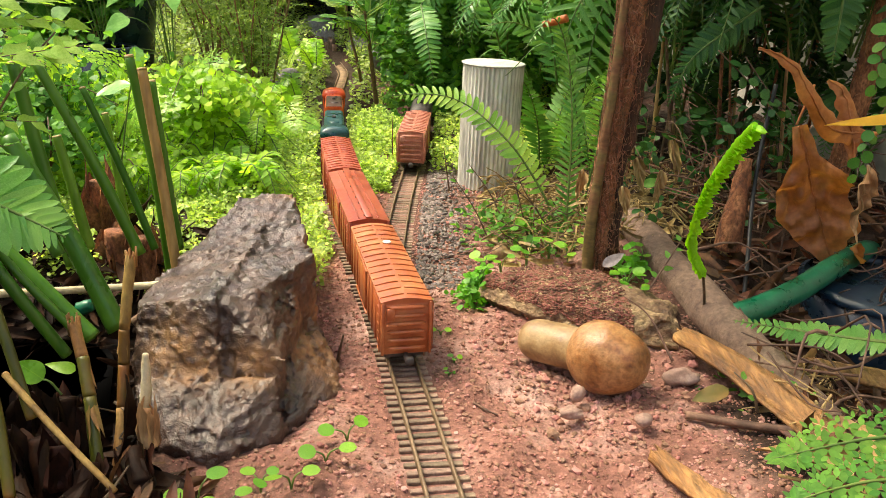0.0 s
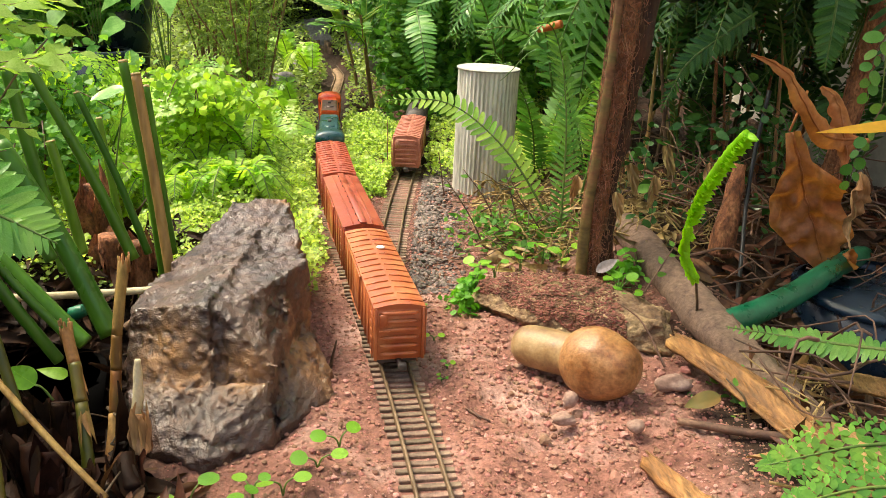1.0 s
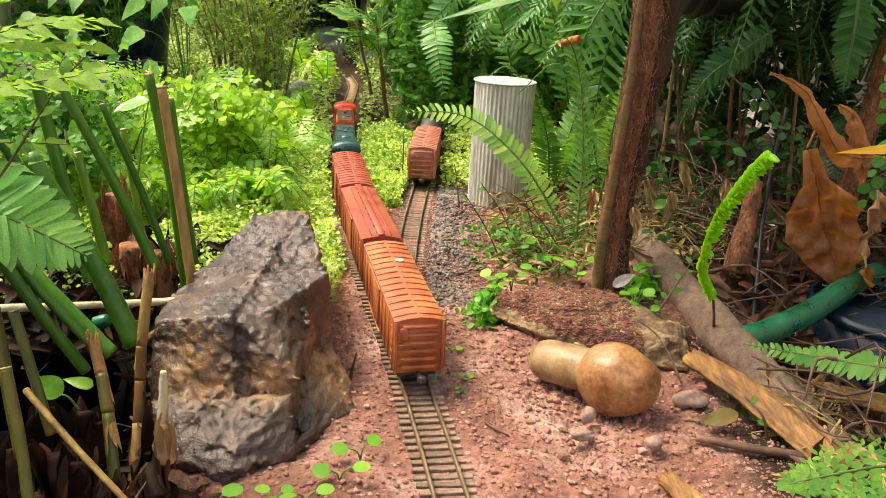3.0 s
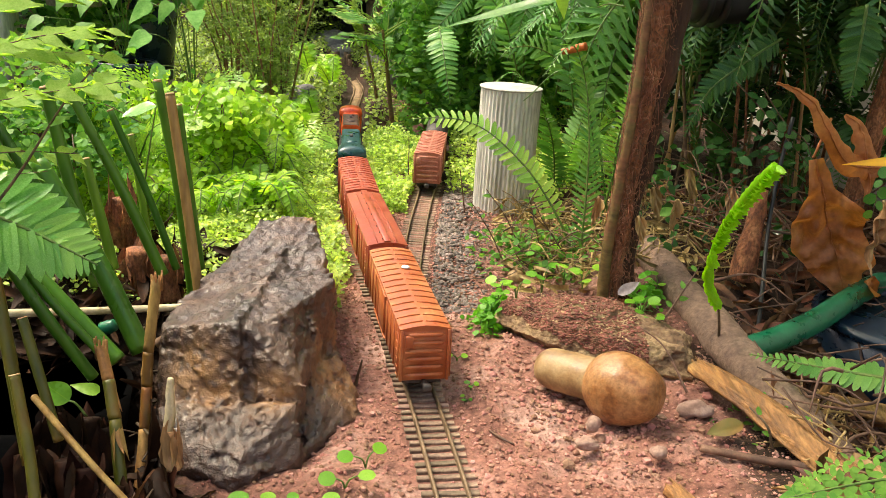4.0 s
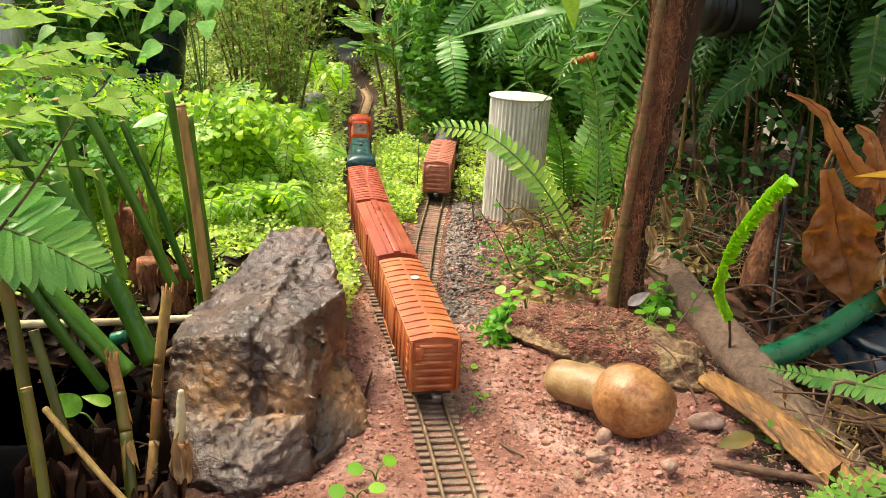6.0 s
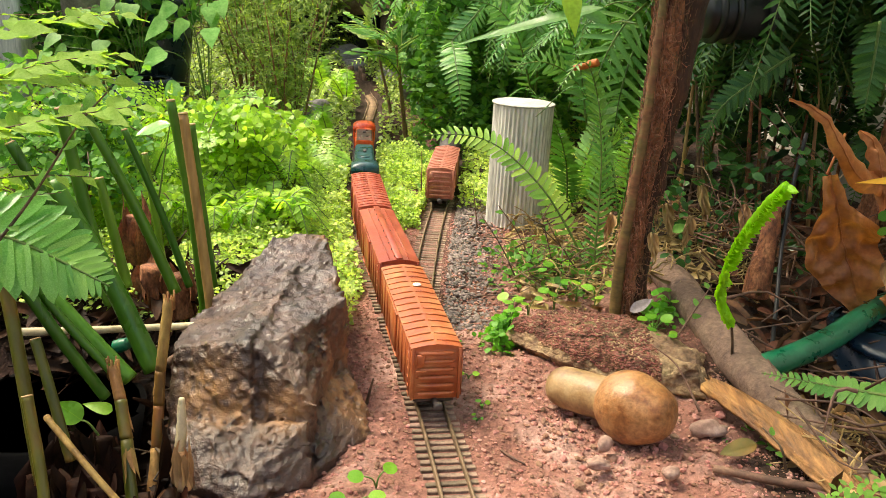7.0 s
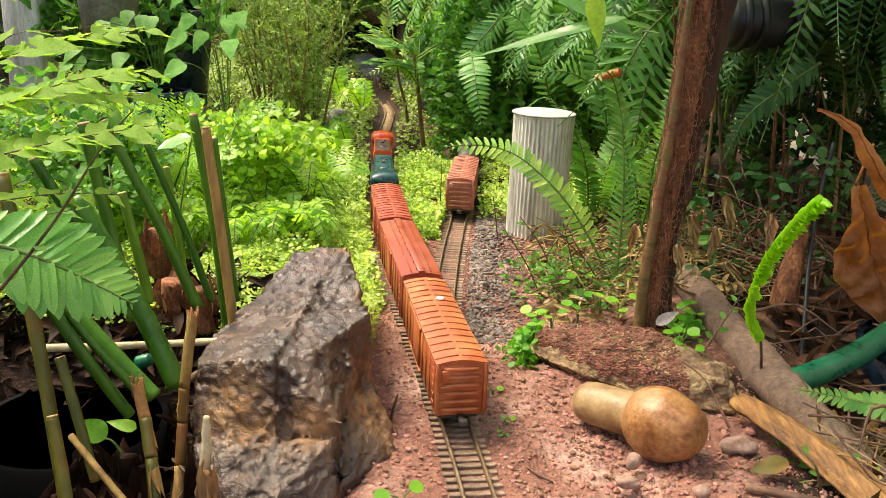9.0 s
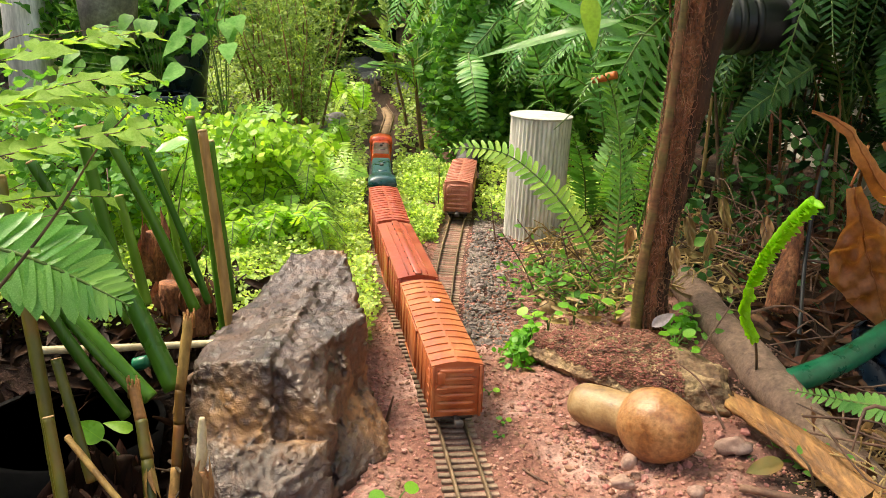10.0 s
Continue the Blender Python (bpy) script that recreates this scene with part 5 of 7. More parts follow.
def clumps(spots, spread, height, lift=0.0):
    """Leaves gathered into uneven mounds over the ground."""
    def place(rng, count):
        c = np.array(spots)
        k = rng.randint(len(c), size=count)
        q = rng.normal(0, 1, (count, 3)) * np.array([spread, spread, 1])
        x, y = c[k, 0] + q[:, 0], c[k, 1] + q[:, 1]
        h = height * rng.rand(count) ** 0.8 * np.exp(-(q[:, 0] ** 2 + q[:, 1] ** 2) / (2 * spread ** 2))
        return np.stack([x, y, gz(x, y, False) + h + lift], 1)
    return place


def carpet(x0, x1, y0, y1, height, keep=0.024, seed=0):
    """Leaves of a low uneven groundcover, clear of the track."""
    def place(rng, count):
        x, y = rng.uniform(x0, x1, count * 3), rng.uniform(y0, y1, count * 3)
        p = np.stack([x, y, np.full(len(x), seed)], 1)
        m = fbm(p * np.array([22, 22, 1]), 3)
        bed = np.minimum(track_near(x, y, MAIN), track_near(x, y, SIDE))
        ok = (bed > keep + 0.006 * m) & (m > -0.55)
        x, y, m = x[ok][:count], y[ok][:count], m[ok][:count]
        return np.stack([x, y, gz(x, y, False) + height * rng.rand(len(x)) * (0.45 + 0.55 * np.clip(m + 0.5, 0, 1.4))], 1)
    return place


# groundcover and undergrowth
cloud("groundcover", "low bright green creeping groundcover beside the line", "groundcover", carpet(-0.44, -0.09, 0.58, 1.25, 0.030, 0.020), 60000, TINY, 0.0038, GROUNDCOVER, 21)
cloud("groundcover", "small-leaved green groundcover between the two tracks", "groundcover", carpet(-0.15, -0.03, 0.82, 1.25, 0.026, 0.019), 24000, TINY, 0.0034, GROUNDCOVER, 22)
cloud("groundcover", "green weeds along the siding and pillar", "groundcover", carpet(-0.02, 0.2, 0.93, 1.3, 0.035, 0.02), 11000, TINY, 0.0042, GROUNDCOVER, 23)
cloud("far_undergrowth", "pale green low undergrowth along the far line", "undergrowth", carpet(-0.75, -0.1, 1.25, 2.3, 0.05), 24000, TINY, 0.0065, LEAFOLIVE, 24)
cloud("undergrowth", "yellow-green ferny undergrowth beyond the rock", "undergrowth", carpet(-0.60, -0.16, 0.74, 1.2, 0.045, 0.06), 9500, FAN, 0.0070, LEAFYELLOW, 25)

# ---- left: cut canes, litter and near leaves ----
def cane(top, foot, r0, r1, mat, label, joints=3, cut=True, seed=0, bend=0.004):
    a, b = np.array(foot, float), np.array(top, float)
    c = thing("cane", label, "cane", pose(*a), group="cut canes beside the rock")
    rng = np.random.RandomState(seed + 7)
    mid = (b - a) / 2 + rng.normal(0, bend, 3)
    p = spline([(0, 0, 0), mid, b - a], 30)
    part("stalk", Geo().add(*tube(p, [r0, r1], 12, True, 0.04, seed)), mat, c)
    for k in range(joints):
        q = int(30 * (k + 0.6) / (joints + 0.3))
        part("joint", Geo().add(*tube(p[q:q + 2] if q < 29 else p[-2:], [lerp(r0, r1, q / 30) * 1.06], 12)), TWIG, c)
    if cut:
        part("cut_end", Geo().add(*tube([p[-1] - (p[-1] - p[-2]) * 0.15, p[-1] + (p[-1] - p[-2]) * 0.12], [r1 * 1.06, r1 * 0.9], 12)), STRAW, c, "dry brown cut end")
    return c


G, D, O = CANE, STRAW, CANEOLD
for k, (top, foot, r0, r1, m, lab) in enumerate((
        ((-0.197, 0.53, 0.171), (-0.18, 0.53, 0.023), .0033, .0029, G, "dark green cut cane standing beside the rock"),
        ((-0.186, 0.52, 0.165), (-0.169, 0.51, 0.031), .0034, .003, TANCANE, "dry tan cut cane standing among green ones"),
        ((-0.189, 0.545, 0.154), (-0.178, 0.545, 0.042), .0025, .0022, G, "slim dark green cut cane behind the tan one"),
        ((-0.236, 0.55, 0.147), (-0.197, 0.55, 0.039), .0027, .0022, G, "slim green cut cane leaning over"),
        ((-0.25, 0.52, 0.166), (-0.196, 0.52, 0.046), .0038, .0030, G, "green cane leaning over"),
        ((-0.233, 0.5, 0.126), (-0.22, 0.5, 0.056), .0034, .0028, G, "short green cane among the others"),
        ((-0.239, 0.47, 0.173), (-0.218, 0.47, 0.056), .0042, .0034, G, "green cane leaning over"),
        ((-0.232, 0.44, 0.138), (-0.174, 0.42, 0.039), .0060, .0048, G, "thick bright green cane leaning to the side"),
        ((-0.221, 0.4, 0.091), (-0.175, 0.39, 0.048), .0042, .0042, G, "smooth green cane slanting low"),
        ((-0.221, 0.37, 0.122), (-0.176, 0.37, 0.062), .0021, .0021, G, "slim glossy green cane slanting low"),
        ((-0.214, 0.36, 0.115), (-0.18, 0.37, 0.048), .0030, .0030, G, "dark green cane slanting low over the hollow"),
        ((-0.259, 0.45, 0.156), (-0.216, 0.45, 0.069), .0036, .0030, G, "green cane leaning far over"),
        ((-0.235, 0.58, 0.125), (-0.224, 0.58, 0.028), .0026, .0022, G, "slim green cane behind the others"),
        ((-0.231, 0.37, 0.166), (-0.195, 0.33, 0.023), .0030, .0033, O, "brown-stained cane standing over the hollow"),
        ((-0.199, 0.345, 0.089), (-0.18, 0.33, 0.036), .0024, .0024, O, "brown-stained cane stub in the hollow"),
        ((-0.192, 0.335, 0.055), (-0.133, 0.3, 0.021), .0014, .0016, OLDSTRAW, "dry orange-brown stalk fallen across the litter"),
        ((-0.186, 0.31, 0.079), (-0.172, 0.29, 0.023), .0024, .0024, O, "olive cane at the edge of the hollow"))):
    cane(top, foot, r0, r1, m, lab, 0, k not in (7, 8, 9, 10), k, 0.0015)


def stub(label, pts, r, mats, seed):
    """A broken cane whose lengths differ: frayed and dry above, green or brown below."""
    c = thing("cane", label, "cane", pose(*pts[-1]), group="cut canes beside the rock")
    for k, m in enumerate(mats):
        a, b = np.array(pts[k + 1]) - np.array(pts[-1]), np.array(pts[k]) - np.array(pts[-1])
        part("dry_length" if m is OLDSTRAW else "stalk", Geo().add(*tube(spline([a, (a + b) / 2, b], 10), [r * (1.0 + 0.06 * (k % 2)), r], 12, True, 0.08, seed + k)), m, c)
    rng = np.random.RandomState(seed)
    for k in range(1, len(mats)):
        q, up = np.array(pts[k]) - np.array(pts[-1]), np.array(pts[k - 1], float) - np.array(pts[k])
        for e in range(4):
            a = 1.57 * e + rng.rand()
            d = np.array([math.cos(a), math.sin(a), 0])
            g = Geo()
            put(g, blade(rng.uniform(0.008, 0.02), r * 1.7, "lance", 6, -0.7, 0.02, 0.06, seed + e), q + d * r * 0.95 - up * 0.08, up / np.linalg.norm(up) * rng.choice([-1, 1]) + d * 0.06, d)
            part("torn_sheath", g, OLDSTRAW, c)
    top = np.array(pts[0]) - np.array(pts[-1])
    for k in range(9):
        a = 6.28 * k / 9
        d = np.array([math.cos(a), math.sin(a), 0]) * r
        part("splinter", Geo().add(*tube([top + d * 0.8 - (0, 0, 0.006), top + d * rng.uniform(0.7, 1.1) + (0, 0, rng.uniform(0.001, 0.005))], [0.0010, 0.0005], 5)), OLDSTRAW, c)


stub("broken tan cane with a frayed top and a green middle", [(-0.164, 0.42, 0.082), (-0.167, 0.41, 0.044), (-0.167, 0.405, 0.026), (-0.166, 0.395, 0.005), (-0.163, 0.375, -0.02)], 0.0029, [OLDSTRAW, CANEOLD, CANEOLD, OLDSTRAW], 3)
stub("short green cane stub with a pale broken top", [(-0.175, 0.37, 0.065), (-0.169, 0.362, 0.051), (-0.163, 0.352, 0.036), (-0.155, 0.335, 0.004)], 0.0029, [OLDSTRAW, CANEOLD, CANEOLD], 9)
stick("stick", [(-0.266, 0.44, 0.047), (-0.213, 0.45, 0.048), (-0.155, 0.462, 0.05)], [0.0026, 0.0024, 0.0022], PALE, "pale peeled stick lying across the canes", "stick", 8, 0.08)
stick("stick", [(-0.174, 0.44, 0.034), (-0.164, 0.445, 0.041), (-0.155, 0.45, 0.049)], [0.0026, 0.0026, 0.0024], TWIG, "short broken brown stick against the rock", "stick", 8, 0.12)
stick("twig", [(-0.185, 0.43, 0.032), (-0.179, 0.43, 0.042), (-0.176, 0.43, 0.049)], [0.0012, 0.001, 0.0008], TWIG, "thin curled grey twig", "twig", 6)


def husk(name, label, foot, top, width, mat, seed, n=7, flare=0.35):
    """Dry sheath leaves wrapped round a short stump."""
    rng = np.random.RandomState(seed)
    h = thing(name, label, "stump", pose(*foot), group="dry stumps among the canes")
    a, b = np.array(foot, float), np.array(top, float)
    ln = np.linalg.norm(b - a)
    part("stump", Geo().add(*tube(spline([(0, 0, 0), (b - a) * 0.5, (b - a) * 0.8], 12), [width * 0.6, width * 0.45], 12, True, 0.25, seed)), mat, h)
    for k in range(n):
        an = 6.28 * k / n + rng.rand()
        d = np.array([math.cos(an), math.sin(an), 0])
        t = blade(ln * rng.uniform(0.6, 1.1), width * rng.uniform(0.7, 1.2), "strap", 8, 0.5, rng.uniform(-0.15, 0.25), 0.06, seed + k)
        g = Geo()
        put(g, t, d * width * 0.35, (b - a) / ln + d * rng.uniform(0.0, flare), d + 0.2)
        part("sheath", g, mat, h)
    return h


stick("splinter", [(-0.1394, 0.3640, 0.0533), (-0.1400, 0.3620, 0.0353), (-0.1411, 0.3580, 0.0181)], [0.0016, 0.0026, 0.0028, 0.0026], PALE, "pale upright splinter of a broken stalk beside the rock", "splinter", 5, 0.18, 30, 6)
husk("husk", "pale frayed husk of a dry stalk beside the rock", (-0.1362, 0.3520, 0.0102), (-0.1398, 0.3560, 0.0325), 0.006, STRAW, 4, 9, 0.30)
husk("stump", "brown papery sheathed stump behind the canes", (-0.245, 0.6, -0.007), (-0.242, 0.6, 0.044), 0.018, FIBRE, 5)
husk("stump", "brown papery sheathed stump behind the canes", (-0.211, 0.57, 0.008), (-0.213, 0.57, 0.048), 0.014, FIBRE, 6)
husk("stump", "brown stump behind the green canes", (-0.28, 0.66, -0.002), (-0.277, 0.66, 0.069), 0.014, FIBRE, 8)
husk("stump", "brown sheathed stump in the litter, darkened for shade", (-0.176, 0.33, -0.005), (-0.182, 0.34, 0.028), 0.014, SHADEHUSK, 9)
husk("stump", "small dry sheath in the litter", (-0.181, 0.38, -0.013), (-0.186, 0.39, 0.015), 0.011, SHADEHUSK, 10)

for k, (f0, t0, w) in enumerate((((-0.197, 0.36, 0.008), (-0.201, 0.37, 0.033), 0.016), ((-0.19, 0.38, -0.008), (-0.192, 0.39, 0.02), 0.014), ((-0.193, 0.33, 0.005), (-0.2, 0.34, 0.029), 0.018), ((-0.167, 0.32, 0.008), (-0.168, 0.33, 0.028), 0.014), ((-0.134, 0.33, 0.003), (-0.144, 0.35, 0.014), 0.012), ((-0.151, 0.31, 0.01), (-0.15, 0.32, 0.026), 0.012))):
    husk("stump", "brown papery sheathed stump in the litter, darkened for shade", f0, t0, w * 0.8, SHADEHUSK, 20 + k, 6)


# dry leaves; those in the hollow carry its shade in their colour
def litter_at(x0, x1, y0, y1, dz=0.0):
    def place(rng, count):
        x, y = rng.uniform(x0, x1, count), rng.uniform(y0, y1, count)
        return np.stack([x, y, gz(x, y, False) + 0.002 + dz * rng.rand(count)], 1)
    return place


DRYBLADE = blade(1.0, 0.22, "strap", 6, 0.5, 0.3, 0.12, 3)
cloud("leaf_litter", "brown curled dead leaves in the hollow, darkened for shade", "leaf litter", litter_at(-0.42, -0.150, 0.24, 0.66, 0.016), 1700, DRYBLADE, 0.035, SHADEHUSK, 31, 0.8)
cloud("leaf_litter", "dry leaf scraps at the foot of the rock", "leaf litter", litter_at(-0.19, -0.10, 0.26, 0.345, 0.006), 190, DRYBLADE, 0.022, LITTER, 32, 0.8)
cloud("leaf_litter", "dry brown leaf scraps under the ferns", "leaf litter", litter_at(0.2, 0.42, 0.5, 0.9, 0.01), 900, DRYBLADE, 0.028, LITTER, 33, 0.8)
cloud("leaf_litter", "dry scraps beside the bark strips", "leaf litter", litter_at(0.190, 0.34, 0.28, 0.48, 0.012), 520, DRYBLADE, 0.022, LITTER, 34, 0.8)


def twigs(name, label, place, count, length, r, mat, seed):
    rng = np.random.RandomState(seed)
    g = Geo()
    for p in place(rng, count):
        d = rng.normal(0, 1, 3) * (1, 1, 0.35)
        d = d / np.linalg.norm(d) * length * rng.uniform(0.4, 1.2)
        b = rng.normal(0, length * 0.12, 3)
        g.add(*tube(spline([p - d / 2, p + b, p + d / 2], 7), [r * rng.uniform(0.6, 1.4), r * 0.5], 5))
    return tagged(part(name, g, mat), label, "twigs", kind="stuff")


twigs("dead_twigs", "tangle of thin dead stems under the ferns", litter_at(0.19, 0.40, 0.40, 0.80, 0.06), 170, 0.07, 0.0009, TWIG, 41)
twigs("dead_twigs", "thin dark twigs in the hollow under the canes", litter_at(-0.32, -0.14, 0.28, 0.5, 0.03), 110, 0.05, 0.0008, TWIG, 42)
twigs("dry_stems", "dry grass stems over the litter beside the log", litter_at(0.18, 0.33, 0.30, 0.50, 0.022), 150, 0.05, 0.0007, STRAW, 44)
twigs("dead_twigs", "dry straw at the foot of the tree fern", litter_at(0.045, 0.24, 0.65, 0.9, 0.02), 420, 0.04, 0.0007, STRAW, 43)
cloud("leaf_litter", "small dry leaf scraps at the foot of the tree fern", "leaf litter", litter_at(0.03, 0.2, 0.64, 0.88, 0.008), 420, DRYBLADE, 0.018, STRAW, 36, 0.8)


def single_leaf(name, label, base, tip, width, mat, shape="oval", face=(0, -0.5, 1), droop=0.15, fold=0.15, stalk=None, wave=0.03, seed=0, segs=14):
    a, b = np.array(base, float), np.array(tip, float)
    lf = thing(name, label, "leaf", pose(*a))
    g = Geo()
    put(g, blade(np.linalg.norm(b - a), width, shape, segs, fold, droop, wave, seed), (0, 0, 0), b - a, face)
    part("leaf_blade", g, mat, lf)
    rib = blade(np.linalg.norm(b - a) * 0.97, width * 0.03, "strap", segs, 0.0, droop)
    g = Geo()
    put(g, (rib[0] + np.array([0, 0, 0.0004]), rib[1]), (0, 0, 0), b - a, face)
    part("midrib", g, mat, lf)
    if stalk is not None:
        part("leaf_stalk", Geo().add(*tube(spline([np.array(stalk) - a, (np.array(stalk) - a) * 0.4 + (0, 0, 0.002), (0, 0, 0)], 8), [0.0007, 0.0005], 6)), STEM, lf)
    return lf


single_leaf("leaf", "pale green oval leaf over the dark litter", (-0.193, 0.37, 0.034), (-0.205, 0.37, 0.043), 0.012, CLOVER, "oval", (0.2, -0.8, 0.6), 0.1, stalk=(-0.185, 0.37, 0.026))
single_leaf("leaf", "yellow-green bent leaf over the dark litter", (-0.186, 0.39, 0.029), (-0.202, 0.39, 0.033), 0.007, CLOVER, "lance", (0.1, -0.6, 0.8))

# near sword-fern frond with wet leaflets
def hero_frond(label, pts, n, longest, mat, face, seed=0, ratio=1.0, spread=72, root_r=0.0013, base=0.02, name="fern_frond", taper=2.2):
    rng = np.random.RandomState(seed)
    p = spline(pts, 2 * n + 1)
    t, _, _ = frames(p)
    f = thing(name, label, "fern", pose(*p[0]))
    part("rachis", Geo().add(*tube(p[::2] - p[0], [root_r, root_r * 0.3], 8)), STEM, f)
    kinds = []
    for k in range(3):
        v, q = blade(1.0, 0.27, "pinna", 9, 0.16, 0.1 + 0.06 * k, 0.02, k)
        kinds.append(Geo().add(v * np.array([ratio, 1, 1]), q).data("leaflet", mat))
    for k in range(1, 2 * n, 2):
        u = k / (2 * n)
        if u < base:
            continue
        ln = longest * max(0.12, min(1, 0.6 + 1.4 * u) * (1 - u ** taper) ** 0.75) * rng.uniform(0.93, 1.05)
        side = np.cross(t[k], np.asarray(face, float))
        side /= np.linalg.norm(side)
        nrm = np.cross(side, t[k])
        for s in (-1, 1):
            a = radians(spread - 20 * u + rng.normal(0, 3))
            d = s * side * math.sin(a) + t[k] * math.cos(a) + nrm * rng.normal(0.04, 0.06)
            ob = new("leaflet", kinds[rng.randint(3)])
            ob.parent = f
            ob.matrix_basis = mat4(p[k] - p[0], d, nrm + 0.12 * rng.normal(0, 1, 3), ln)
    return f


hero_frond("bright green sword fern frond with wet leaflets over the canes", [(-0.229, 0.335, 0.147), (-0.202, 0.338, 0.139), (-0.179, 0.34, 0.128), (-0.16, 0.339, 0.119)], 19, 0.029, WETFERN, (0.25, -0.75, 0.62), 3, 1.1, 66)


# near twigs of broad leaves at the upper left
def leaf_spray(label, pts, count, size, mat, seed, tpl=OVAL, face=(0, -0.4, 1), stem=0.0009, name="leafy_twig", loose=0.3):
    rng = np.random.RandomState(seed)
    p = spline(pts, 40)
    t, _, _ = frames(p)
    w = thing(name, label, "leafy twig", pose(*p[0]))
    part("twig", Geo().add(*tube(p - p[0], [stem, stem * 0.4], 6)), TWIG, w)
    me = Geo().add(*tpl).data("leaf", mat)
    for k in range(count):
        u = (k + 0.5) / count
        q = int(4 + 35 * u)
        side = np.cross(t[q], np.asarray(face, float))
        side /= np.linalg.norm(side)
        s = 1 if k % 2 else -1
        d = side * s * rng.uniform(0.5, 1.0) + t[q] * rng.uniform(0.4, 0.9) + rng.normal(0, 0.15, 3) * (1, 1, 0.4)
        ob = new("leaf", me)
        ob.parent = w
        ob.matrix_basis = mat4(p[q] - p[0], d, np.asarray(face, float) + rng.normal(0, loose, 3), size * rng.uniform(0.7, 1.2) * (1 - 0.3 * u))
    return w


BROAD = blade(1.0, 0.42, "lance", 9, 0.10, 0.16, 0.10, 2)
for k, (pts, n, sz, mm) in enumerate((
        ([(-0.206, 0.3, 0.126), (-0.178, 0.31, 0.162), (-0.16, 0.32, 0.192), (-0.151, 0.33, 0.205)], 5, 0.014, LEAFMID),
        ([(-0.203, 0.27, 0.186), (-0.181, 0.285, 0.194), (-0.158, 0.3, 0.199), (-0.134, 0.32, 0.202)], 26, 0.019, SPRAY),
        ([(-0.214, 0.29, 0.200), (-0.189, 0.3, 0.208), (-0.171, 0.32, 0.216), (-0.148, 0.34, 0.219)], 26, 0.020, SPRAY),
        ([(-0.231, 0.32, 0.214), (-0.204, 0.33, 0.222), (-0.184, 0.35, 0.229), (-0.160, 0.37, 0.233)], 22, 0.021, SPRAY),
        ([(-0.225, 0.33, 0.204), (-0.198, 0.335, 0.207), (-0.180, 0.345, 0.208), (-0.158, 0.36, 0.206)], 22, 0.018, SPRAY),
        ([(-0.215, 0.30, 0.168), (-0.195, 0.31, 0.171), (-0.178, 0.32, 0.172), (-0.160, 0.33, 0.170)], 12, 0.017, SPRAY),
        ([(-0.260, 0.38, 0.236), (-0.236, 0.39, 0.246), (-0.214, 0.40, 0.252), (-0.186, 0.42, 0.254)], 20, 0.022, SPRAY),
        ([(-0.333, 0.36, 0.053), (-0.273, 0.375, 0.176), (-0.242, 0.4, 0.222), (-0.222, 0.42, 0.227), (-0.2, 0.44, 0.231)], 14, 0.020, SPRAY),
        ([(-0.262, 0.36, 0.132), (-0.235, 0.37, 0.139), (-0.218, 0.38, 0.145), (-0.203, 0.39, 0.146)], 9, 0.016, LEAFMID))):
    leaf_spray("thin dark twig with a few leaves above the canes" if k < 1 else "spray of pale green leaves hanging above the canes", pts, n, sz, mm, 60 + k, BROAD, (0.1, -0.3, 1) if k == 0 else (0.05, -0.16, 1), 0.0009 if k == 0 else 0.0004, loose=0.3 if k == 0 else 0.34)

# seedlings on the soil
def seedling(label, at, leaves, size, seed, height=0.012, mat=None):
    rng = np.random.RandomState(seed)
    x, y = at
    z = gz1(x, y)
    s = thing("seedling", label, "seedling", pose(x, y, z), group="seedlings on the soil")
    me = Geo().add(*blade(1.0, 0.92, "round", 8, 0.05, 0.06)).data("leaf", mat or CLOVER)
    for k in range(leaves):
        a = 6.28 * k / leaves + rng.rand() * 0.8
        d = np.array([math.cos(a), math.sin(a), 0])
        top = d * size * rng.uniform(0.4, 0.65) + np.array([0, 0, height * rng.uniform(0.7, 1.2)])
        part("stalk", Geo().add(*tube(spline([(0, 0, 0), top * (0.3, 0.3, 0.7), top], 6), [0.0006, 0.0004], 5)), STEM, s)
        ob = new("leaf", me)
        ob.parent = s
        ob.matrix_basis = mat4(top, d + (0, 0, 0.1), (rng.normal(0, 0.2), -0.3 + rng.normal(0, 0.2), 1), size * rng.uniform(0.8, 1.15))
    return s


